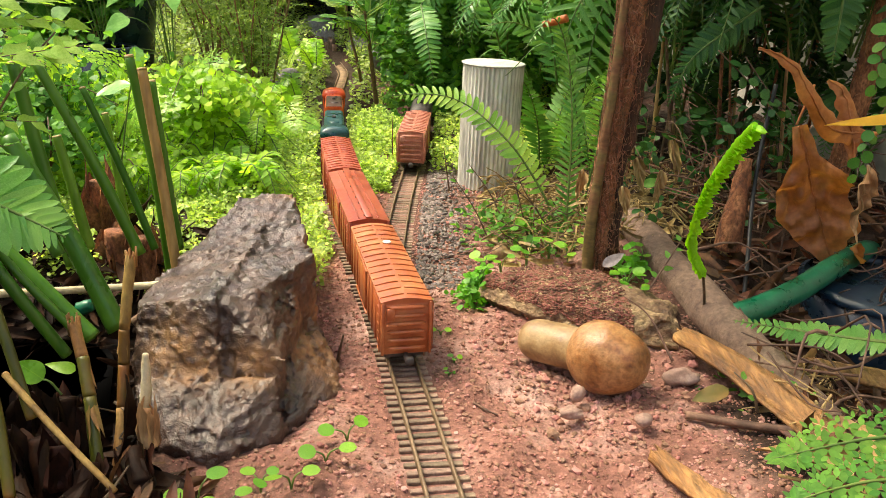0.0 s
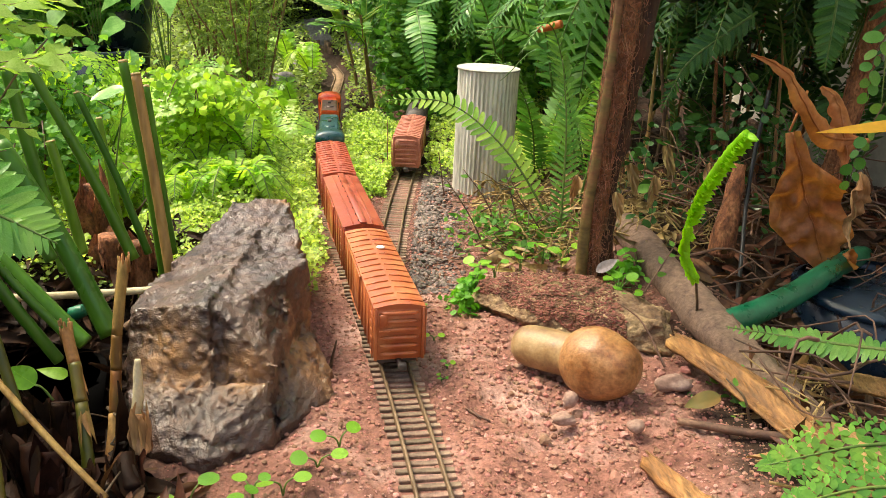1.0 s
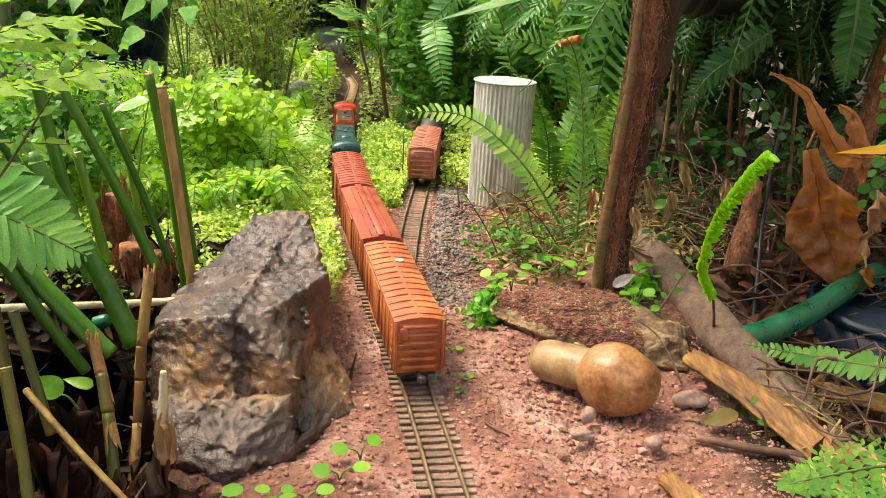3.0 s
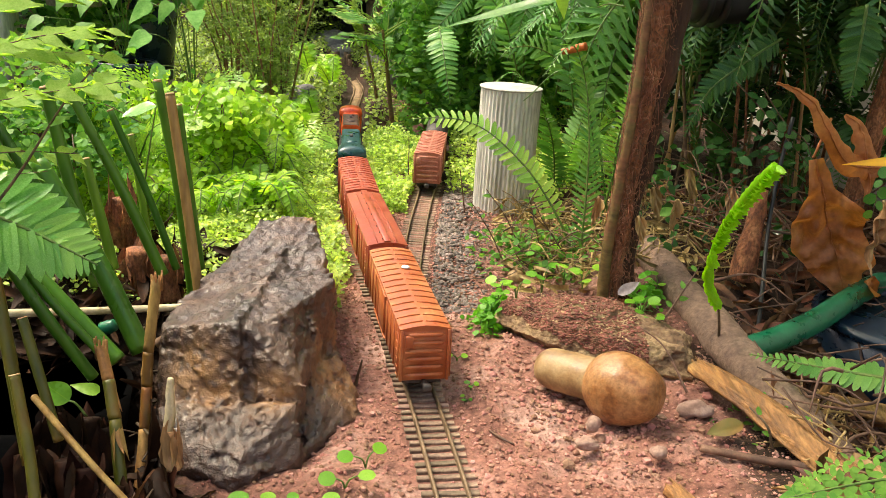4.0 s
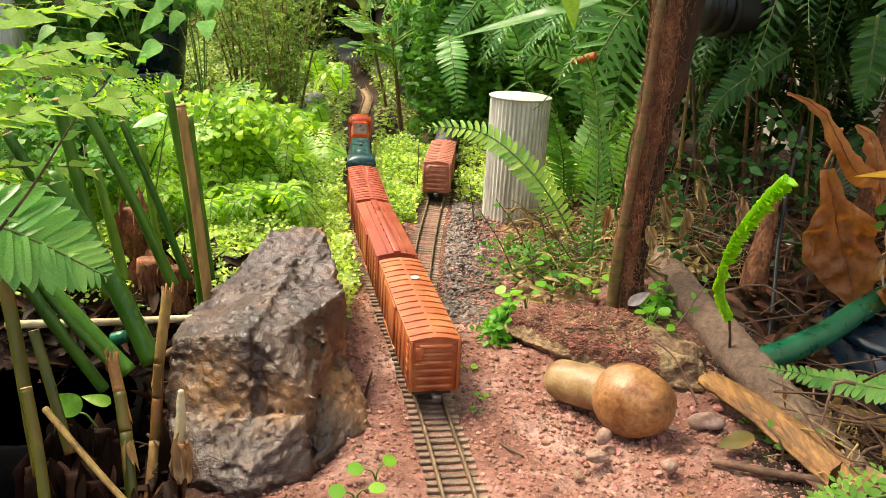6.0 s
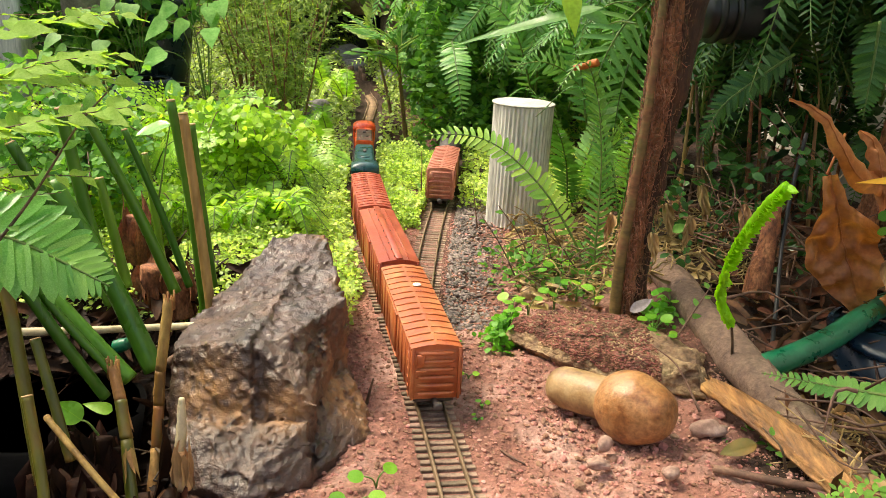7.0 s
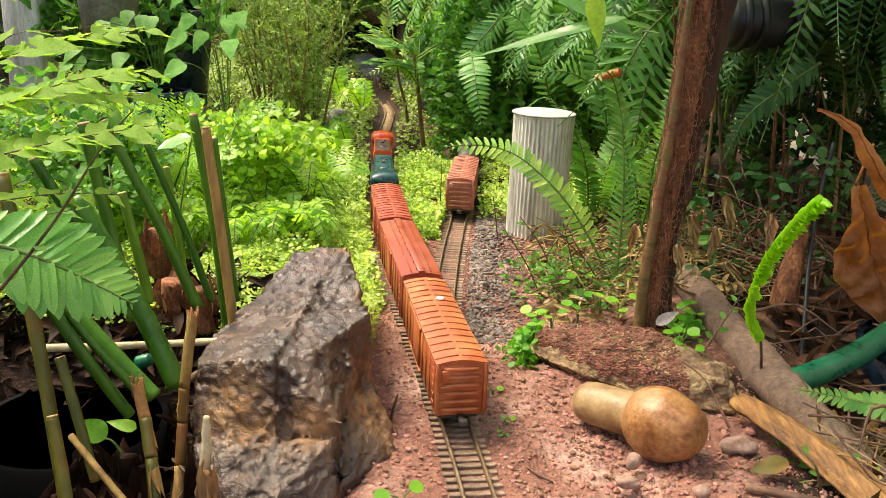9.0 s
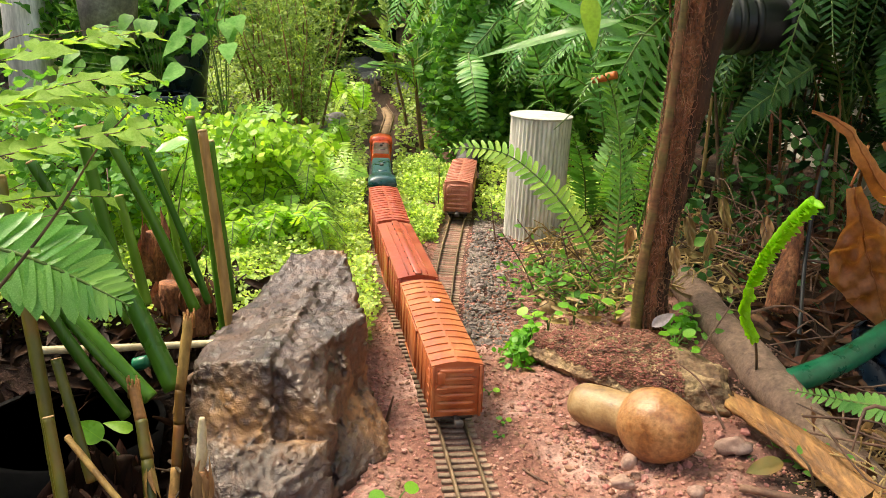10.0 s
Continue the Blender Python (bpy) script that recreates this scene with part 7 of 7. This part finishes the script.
for z in (-0.02, -0.006, 0.022):
    part("rim", Geo().add(*tube([(0, 0, z - 0.003), (0, 0, z - 0.002), (0, 0, z + 0.002), (0, 0, z + 0.003)], [0.021, 0.025, 0.025, 0.021], 32)), BLACKP, dev)
part("knob", Geo().add(*tube([(0, 0, 0.03), (0, 0, 0.038)], [0.009, 0.007], 16)), STEEL, dev)
stick("orange_tube", [(0.079, 0.78, 0.179), (0.09, 0.775, 0.183), (0.098, 0.77, 0.186)], [0.0026, 0.0036, 0.0034], TERRA, "short orange-brown tube tip among the fern fronds", "tube", 12, 0.05)
tub = thing("tub", "dark blue plastic tub sunk in the litter", "tub", pose(0.335, 0.60, -0.06))
part("tub_wall", Geo().add(*tube([(0, 0, 0), (0, 0, 0.07), (0, 0, 0.075), (0, 0, 0.07), (0, 0, 0.01)], [0.055, 0.064, 0.062, 0.060, 0.05], 32)), BLUEP, tub)
part("rim", Geo().add(*tube([(0, 0, 0.07), (0, 0, 0.072), (0, 0, 0.076), (0, 0, 0.078)], [0.064, 0.067, 0.067, 0.063], 32, False)), BLUEP, tub)

# crown for the tree fern, above the view, added to shade the right side
fern("unseen crown of green fronds added over the trunk for shade", (0.134, 0.624, 0.43), 15, 0.36, 0.10, 0.16, 0.055, FERN, 350, (0, 6.28), 34, "ferns in the border")

twigs("dry_stems", "thin dry stems standing among the weeds", block(0.14, 0.34, 0.66, 0.86, 0.03, 0.12), 50, 0.07, 0.0007, TWIG, 45)

cloud("weeds", "small green weeds over the litter beside the bark", "weeds", clumps([(0.178, 0.455), (0.205, 0.425), (0.235, 0.42), (0.22, 0.47), (0.26, 0.45), (0.24, 0.385)], 0.012, 0.025), 190, OVAL, 0.0068, LEAFMID, 78, 0.7)
cloud("leaf_litter", "dry straw-coloured leaves beside the bark strips", "leaf litter", litter_at(0.18, 0.33, 0.33, 0.5, 0.02), 70, DRYBLADE, 0.034, STRAW, 35, 0.8)

# vines with round leaves by the dead leaves, dry scraps on the trunk, a wet leaf and a small flower
ROUNDLEAF = blade(1.0, 0.85, "round", 7, 0.08, 0.12)
for k, (pts, n, sz, mm) in enumerate((
        ([(0.205, 0.68, 0.173), (0.231, 0.67, 0.149), (0.253, 0.66, 0.126), (0.272, 0.65, 0.106)], 16, 0.0095, FERNSHADE),
        ([(0.233, 0.7, 0.167), (0.252, 0.69, 0.142), (0.269, 0.68, 0.127), (0.281, 0.67, 0.089)], 14, 0.0095, FERNSHADE),
        ([(0.291, 0.56, 0.171), (0.281, 0.56, 0.149), (0.274, 0.56, 0.126), (0.273, 0.56, 0.103)], 12, 0.0105, FERNLACE),
        ([(0.252, 0.5, 0.216), (0.246, 0.5, 0.2), (0.244, 0.5, 0.185), (0.245, 0.5, 0.172)], 10, 0.0105, FERNLACE),
        ([(0.165, 0.66, 0.026), (0.171, 0.67, 0.052), (0.163, 0.68, 0.077), (0.167, 0.69, 0.103)], 12, 0.008, FERNSHADE),
        ([(0.2, 0.7, 0.019), (0.207, 0.71, 0.047), (0.197, 0.72, 0.068), (0.203, 0.73, 0.091)], 12, 0.008, FERNSHADE))):
    leaf_spray("trailing vine with small round green leaves", pts, n, sz, mm, 700 + k, ROUNDLEAF, (0, -0.9, 0.5), 0.0006, "vine", loose=0.4)
for k, (a, b) in enumerate((((0.143, 0.64, 0.095), (0.151, 0.635, 0.068)), ((0.167, 0.66, 0.082), (0.167, 0.66, 0.05)), ((0.128, 0.61, 0.08), (0.134, 0.605, 0.058)), ((0.112, 0.7, 0.07), (0.11, 0.7, 0.04)), ((0.184, 0.7, 0.097), (0.193, 0.7, 0.059)), ((0.216, 0.68, 0.088), (0.216, 0.68, 0.055)))):
    crumpled("dry straw-coloured scrap of leaf hanging by the trunk", a, b, 0.009, STRAW, 30 + k, (0, -1, 0.2), 0.6, "dry_leaf", 0.006, shape="lance")
single_leaf("leaf", "wet shining green leaf among the canes", (-0.23, 0.62, 0.139), (-0.253, 0.61, 0.133), 0.018, WETFERN, "oval", (-0.3, -0.4, 0.9), 0.1, stalk=(-0.242, 0.62, 0.08))
single_leaf("flower", "small pale lilac flower by the pillar", (0.094, 0.93, 0.088), (0.084, 0.925, 0.096), 0.008, WHITE, "round", (0, -0.8, 0.5), 0.1, stalk=(0.103, 0.94, 0.048))
cloud("weeds", "clover-like weeds at the foot of the tree fern", "weeds", clumps([(0.05, 0.69), (0.075, 0.68), (0.10, 0.69), (0.06, 0.74), (0.085, 0.75), (0.115, 0.72), (0.035, 0.70)], 0.014, 0.045), 120, ROUND, 0.0068, LEAFMID, 77, 0.6)
twigs("dry_stems", "thin dark stems among the weeds by the pillar", clumps([(0.05, 0.70), (0.08, 0.70), (0.10, 0.74)], 0.02, 0.07), 40, 0.06, 0.0006, TWIG, 46)

# ---- behind: shrub, arrowhead plant, maidenhair, far trees and stones ----
def shrub(label, base, stems, height, spread, leaves, size, mat, seed, tpl=LANCE, r=0.0022, name="shrub"):
    rng = np.random.RandomState(seed)
    s = thing(name, label, "shrub", pose(*base))
    lf = Geo()
    for k in range(stems):
        a = rng.rand() * 6.28
        d = np.array([math.cos(a), math.sin(a), 0]) * spread * rng.uniform(0.2, 1.0)
        h = height * rng.uniform(0.7, 1.1)
        p = spline([d * 0.12, d * 0.4 + (0, 0, h * 0.4), d * 0.8 + rng.normal(0, spread * 0.1, 3) + (0, 0, h * 0.75), d + (0, 0, h)], 26)
        part("stem", Geo().add(*tube(p, [r * rng.uniform(0.6, 1.0), r * 0.2], 6)), SHRUBSTEM, s)
        for q in range(7, 26):
            for _ in range(2):
                tw = rng.normal(0, 1, 3) * (1, 1, 0.6) + (0, 0, 0.5)
                tw = tw / np.linalg.norm(tw) * rng.uniform(0.015, 0.05) * (height / 0.25)
                for w in range(leaves):
                    u = (w + rng.rand()) / leaves
                    dd = tw / np.linalg.norm(tw) + rng.normal(0, 0.6, 3)
                    if not clear(np.asarray(base) + p[q] + tw * u)[0]:
                        continue
                    put(lf, tpl, p[q] + tw * u, dd, rng.normal(0, 0.5, 3) + (0, -0.4, 0.8), size * rng.uniform(0.6, 1.2))
    part("leaves", lf, mat, s)["kind"] = "stuff"
    return s


shrub("fine-leaved olive-green shrub with thin brown stems", (-0.262, 1.18, 0.0), 15, 0.26, 0.10, 18, 0.0070, LEAFOLIVE, 81)
shrub("fine-leaved olive shrub behind the first", (-0.36, 1.35, 0.02), 14, 0.30, 0.14, 15, 0.0085, LEAFOLIVE, 82)
shrub("airy green bush over the far line", (-0.12, 1.78, 0.02), 12, 0.30, 0.14, 8, 0.014, LEAFOLIVE, 83, OVAL)
shrub("airy olive bush beyond the far stones", (-0.42, 2.05, 0.05), 14, 0.36, 0.2, 8, 0.018, LEAFOLIVE, 84, OVAL)
shrub("green bush beside the siding", (-0.085, 1.40, 0.0), 9, 0.22, 0.08, 8, 0.014, LEAFMID, 85, OVAL)
shrub("leafy green bush beyond the canes", (-0.55, 1.25, 0.03), 14, 0.30, 0.18, 8, 0.018, LEAFMID, 86, OVAL)


def small_tree(label, pts, r, crown, seed, mat):
    rng = np.random.RandomState(seed)
    t = thing("sapling", label, "tree", pose(*pts[0]))
    p = spline(np.asarray(pts) - np.asarray(pts[0]), 30)
    part("trunk", Geo().add(*tube(p, [r * 0.75, r * 0.4], 10, True, 0.15, seed)), SHRUBSTEM, t)
    lf = Geo()
    for k in range(crown):
        q = p[rng.randint(18, 30)]
        d = rng.normal(0, 1, 3) * (1, 1, 0.3) + (0, 0, 0.6)
        d = d / np.linalg.norm(d) * rng.uniform(0.04, 0.11)
        part("petiole", Geo().add(*tube(spline([q, q + d * 0.5 + (0, 0, 0.01), q + d], 8), [0.0012, 0.0006], 5)), LEAFOLIVE, t)
        for w in range(16):
            u = 0.3 + 0.7 * w / 16
            put(lf, OVAL, q + d * u, np.cross(d, (0, 0, 1)) * (1 if w % 2 else -1) / np.linalg.norm(d) + d / np.linalg.norm(d) * 0.6, (0, -0.3, 1) + rng.normal(0, 0.3, 3), 0.016)
    part("leaves", lf, mat, t)["kind"] = "stuff"
    return t


small_tree("thin sapling with yellow stalks beside the line", [(-0.111, 1.32, -0.009), (-0.117, 1.32, 0.038), (-0.123, 1.31, 0.094), (-0.13, 1.3, 0.147)], 0.0052, 13, 91, LEAFMID)
small_tree("thin sapling beside the far line", [(-0.154, 1.5, 0.01), (-0.162, 1.5, 0.048), (-0.174, 1.5, 0.095), (-0.182, 1.5, 0.15)], 0.004, 8, 92, LEAFOLIVE)


def arrow_plant(label, base, count, reach, size, mat, seed):
    rng = np.random.RandomState(seed)
    a = thing("arrowhead_plant", label, "plant", pose(*base))
    for k in range(count):
        an = rng.uniform(2.2, 5.2)
        d = np.array([math.sin(an), math.cos(an), 0]) * reach * rng.uniform(0.3, 1.1)
        top = d + np.array([0, 0, rng.uniform(0.02, 0.16)])
        part("petiole", Geo().add(*tube(spline([(0, 0, -0.02), top * (0.5, 0.5, 0.8), top], 10), [0.0006, 0.0005], 6)), STEM, a)
        g = Geo()
        put(g, HEART, top, d / reach + (0, -0.4, -0.7), (d[0] * 2, -0.8, 0.7), size * rng.uniform(0.75, 1.2))
        part("leaf", g, mat, a)
    return a


arrow_plant("arrowhead plant with pale-veined green leaves", (-0.325, 1.02, 0.090), 13, 0.05, 0.031, LEAFPALE, 101)
arrow_plant("arrowhead plant with green leaves in the shade", (-0.432, 1.1, 0.100), 12, 0.12, 0.026, LEAFMID, 102)


def maidenhair(label, base, count, reach, rise, size, mat, seed):
    rng = np.random.RandomState(seed)
    m = thing("maidenhair_fern", label, "fern", pose(*base))
    me = FAN
    for k in range(count):
        a = rng.rand() * 6.28
        p = spline(arch((0, 0, 0), a, reach * rng.uniform(0.5, 1.1), rise * rng.uniform(0.6, 1.15), rise * 0.3, rng.normal(0, 0.02)), 30)
        if not clear(p + np.asarray(base)).all():
            continue
        g = Geo()
        for q in range(4, 30):
            for s in (-1, 1):
                d = rng.normal(0, 0.6, 3) + np.array([math.cos(a) * s, -math.sin(a) * s, 0])
                for w in range(2):
                    put(g, me, p[q] + d * size * (0.5 + 1.1 * w), d + rng.normal(0, 0.3, 3), (0, -0.7, 0.7) + rng.normal(0, 0.35, 3), size * rng.uniform(0.7, 1.15))
        f = part("frond", g, mat, m)
        part("rachis", Geo().add(*tube(p, [0.0009, 0.0004], 5)), TWIG, f)
    return m


# yellow-green paints the sunlit maidenhairs, mid green the shaded ones
for k, (b, n, rc, rs, sz, mm) in enumerate((((-0.254, 0.86, 0.050), 12, 0.07, 0.06, 0.0115, LEAFYELLOW), ((-0.270, 0.93, 0.036), 9, 0.05, 0.05, 0.0115, LEAFYELLOW),
                                            ((-0.314, 0.78, 0.017), 10, 0.07, 0.03, 0.010, LEAFYELLOW), ((-0.352, 0.74, 0.041), 10, 0.09, 0.05, 0.011, LEAFMID), ((-0.37, 0.85, 0.054), 9, 0.1, 0.05, 0.011, LEAFYELLOW),
                                            ((-0.388, 0.75, 0.073), 8, 0.1, 0.05, 0.011, LEAFMID), ((-0.367, 1, 0.037), 8, 0.1, 0.05, 0.011, LEAFMID))):
    maidenhair("maidenhair fern in a yellow-green lightened for sunlight" if mm is LEAFYELLOW else "maidenhair fern in mid green, darker for shade", b, n, rc, rs, sz * 0.72, mm, 110 + k)
for k, (b, n, rc, lng, mm) in enumerate((((-0.206, 1.05, 0.006), 9, 0.07, 0.018, FERNLIGHT), ((-0.22, 0.93, 0.015), 10, 0.09, 0.020, FERNLIGHT), ((-0.202, 1.15, 0.004), 8, 0.06, 0.016, FERNLIGHT),
                                         ((-0.232, 1.5, 0.017), 9, 0.07, 0.018, FERNLIGHT), ((-0.278, 1.6, 0.021), 9, 0.09, 0.02, FERNLIGHT))):
    fern("bright yellow-green fern in the light beyond the rock", b, n, rc, 0.06, 0.04, lng, mm, 400 + k, (0, 6.28), 32, "ferns beyond the rock", 1.1)

# grass-like straw stems in the groundcover
twigs("grass_stems", "thin pale green stems in the groundcover", carpet(-0.30, -0.09, 0.66, 1.0, 0.035), 420, 0.03, 0.0005, GROUNDCOVER, 44)

# hedge that closes the garden at the back and on the left, shade in its colour
def hedge(name, label, x0, x1, y0, y1, z0, z1, count, size, mat, seed):
    return cloud(name, label, "hedge", block(x0, x1, y0, y1, z0, z1), count, OVAL, size, mat, seed, 0.8, toward=(0, -0.7, 0.6))


hedge("hedge", "leafy hedge at the back of the garden, darkened for shade", -1.5, 0.4, 2.55, 2.9, 0.0, 0.8, 5000, 0.055, LEAFSHADE, 121)
hedge("hedge", "leafy growth on the far side, darkened for shade", -1.4, -0.85, 0.9, 2.5, 0.0, 0.4, 4500, 0.045, LEAFSHADE, 122)
hedge("hedge", "mid green leaves over the far line", -0.75, 0.05, 1.95, 2.4, 0.16, 0.6, 3600, 0.03, LEAFMID, 123)
# mid green in place of yellow-green, as shade behind the canes
hedge("foliage", "leaves behind the canes in mid green, darker for shade", -0.62, -0.36, 0.75, 0.95, 0.03, 0.15, 900, 0.014, LEAFMID, 124)

# stones round the tunnel mouth of the far line
for k, (q, r) in enumerate((((-0.271, 1.42, 0.027), 0.028), ((-0.293, 1.75, 0.003), 0.035), ((-0.292, 2.02, 0.019), 0.035), ((-0.201, 1.95, 0.013), 0.045), ((-0.324, 2.1, 0.014), 0.05), ((-0.11, 1.55, 0.059), 0.03))):
    pebble("stone", (q[0], q[1], max(q[2] - 0.2 * r, gz1(q[0], q[1]))), (r, r * 0.8, r * 0.75), STONE, 70.0 + k, "grey garden stone beside the far line", (0, 0, 40 * k), 0.3, 3)

# white post and dark pots glimpsed at the far left
post = thing("post", "pale greenish-white square post behind the leaves", "post", pose(*(-0.665, 1.22, 0.097)))
part("shaft", Geo().add(*box((0, 0, 0.1), (0.052, 0.05, 0.42), 0.004)), PLASTER, post)
for q, r, h, m, lab in (((-0.518, 1.15, 0.228), 0.045, 0.12, STONE, "grey plastic pot behind the leaves"), ((-0.418, 1.05, 0.062), 0.036, 0.10, BLUEP, "dark slate-blue pot behind the leaves"), ((-0.49, 1.3, 0.126), 0.06, 0.14, BLUEP, "dark pot in the shade behind the leaves")):
    pot = thing("plant_pot", lab, "pot", pose(q[0], q[1], q[2] - h * 0.5))
    part("pot_wall", Geo().add(*tube([(0, 0, 0), (0, 0, h), (0, 0, h), (0, 0, h * 0.85)], [r * 0.75, r, r * 0.92, r * 0.88], 32)), m, pot)
    part("rim", Geo().add(*tube([(0, 0, h * 0.9), (0, 0, h * 0.91), (0, 0, h * 1.01), (0, 0, h * 1.02)], [r, r * 1.06, r * 1.06, r], 32, False)), m, pot)

# row of small upright stakes and a dark hollow behind the end of the line
for k in range(11):
    q = Vector((-0.32, 1.98, 0.012)).lerp(Vector((-0.258, 1.93, 0.015)), k / 10)
    stick("stake", [(q.x, q.y + 0.004 * math.sin(k * 2.3), q.z - 0.03), (q.x + 0.001 * math.sin(k), q.y, q.z + 0.022 + 0.008 * math.sin(k * 1.7))], [0.0055, 0.005], TWIG, "short weathered wooden stake in a row", "stake", 8, 0.15, 6, k, group="row of stakes by the far line")
cave = thing("hollow", "dark earthy hollow under the hanging plants", "hollow", pose(*(-0.373, 2.14, 0.059)))
# black plate stands in for the darkness inside the hollow
part("back", Geo().add(*box((0, 0.12, 0.0), (0.30, 0.02, 0.22), 0.01)), BLACKP, cave)
part("roof", Geo().add(*box((0, 0.05, 0.10), (0.30, 0.16, 0.03), 0.01)), LOGBARK, cave)
for s in (-1, 1):
    part("side", Geo().add(*box((s * 0.14, 0.05, -0.01), (0.03, 0.15, 0.2), 0.01)), LOGBARK, cave)

# small lacy ferns that make the bright bank beyond the rock
_rng = np.random.RandomState(77)
for k in range(14):
    y = _rng.uniform(0.74, 1.18)
    x = _rng.uniform(-0.215 - 0.33 * (y - 0.5), -0.155 - 0.10 * (y - 0.7))
    fern("small bright yellow-green fern on the bank beyond the rock", (x, y, gz1(x, y) + 0.012), 8, 0.055, 0.03, 0.02, 0.0125, (FERNLIGHT, LEAFYELLOW)[k % 2], 430 + k, (0, 6.28), 26, "small ferns on the bank", 1.0)

# tall leaf mass outside the view, added to keep the sun off the hollow
hedge("foliage", "unseen leaf mass added to shade the hollow by the canes", -0.64, -0.43, 0.15, 0.52, 0.0, 0.46, 2600, 0.03, LEAFMID, 125)

for k, pts in enumerate(([(-0.325, 0.9, 0.058), (-0.321, 0.88, 0.096), (-0.334, 0.86, 0.121), (-0.353, 0.84, 0.128)], [(-0.327, 1, 0.052), (-0.311, 1, 0.085), (-0.279, 0.98, 0.105), (-0.251, 0.97, 0.109)], [(-0.365, 0.8, 0.064), (-0.347, 0.78, 0.105), (-0.35, 0.76, 0.133), (-0.365, 0.74, 0.142)],
                         [(-0.32, 0.82, 0.051), (-0.303, 0.81, 0.081), (-0.277, 0.8, 0.094), (-0.251, 0.79, 0.092)], [(-0.229, 1, 0.016), (-0.242, 1, 0.039), (-0.262, 0.99, 0.05), (-0.289, 0.98, 0.041)], [(-0.216, 1, 0.01), (-0.202, 1, 0.034), (-0.179, 1, 0.043), (-0.156, 1, 0.037)])):
    bipinnate("lacy yellow-green fern frond arching in the light", pts, 13, 0.034, (LEAFYELLOW, FERNLIGHT)[k % 2], (0, -0.6, 0.8), 640 + k, 0.0095)
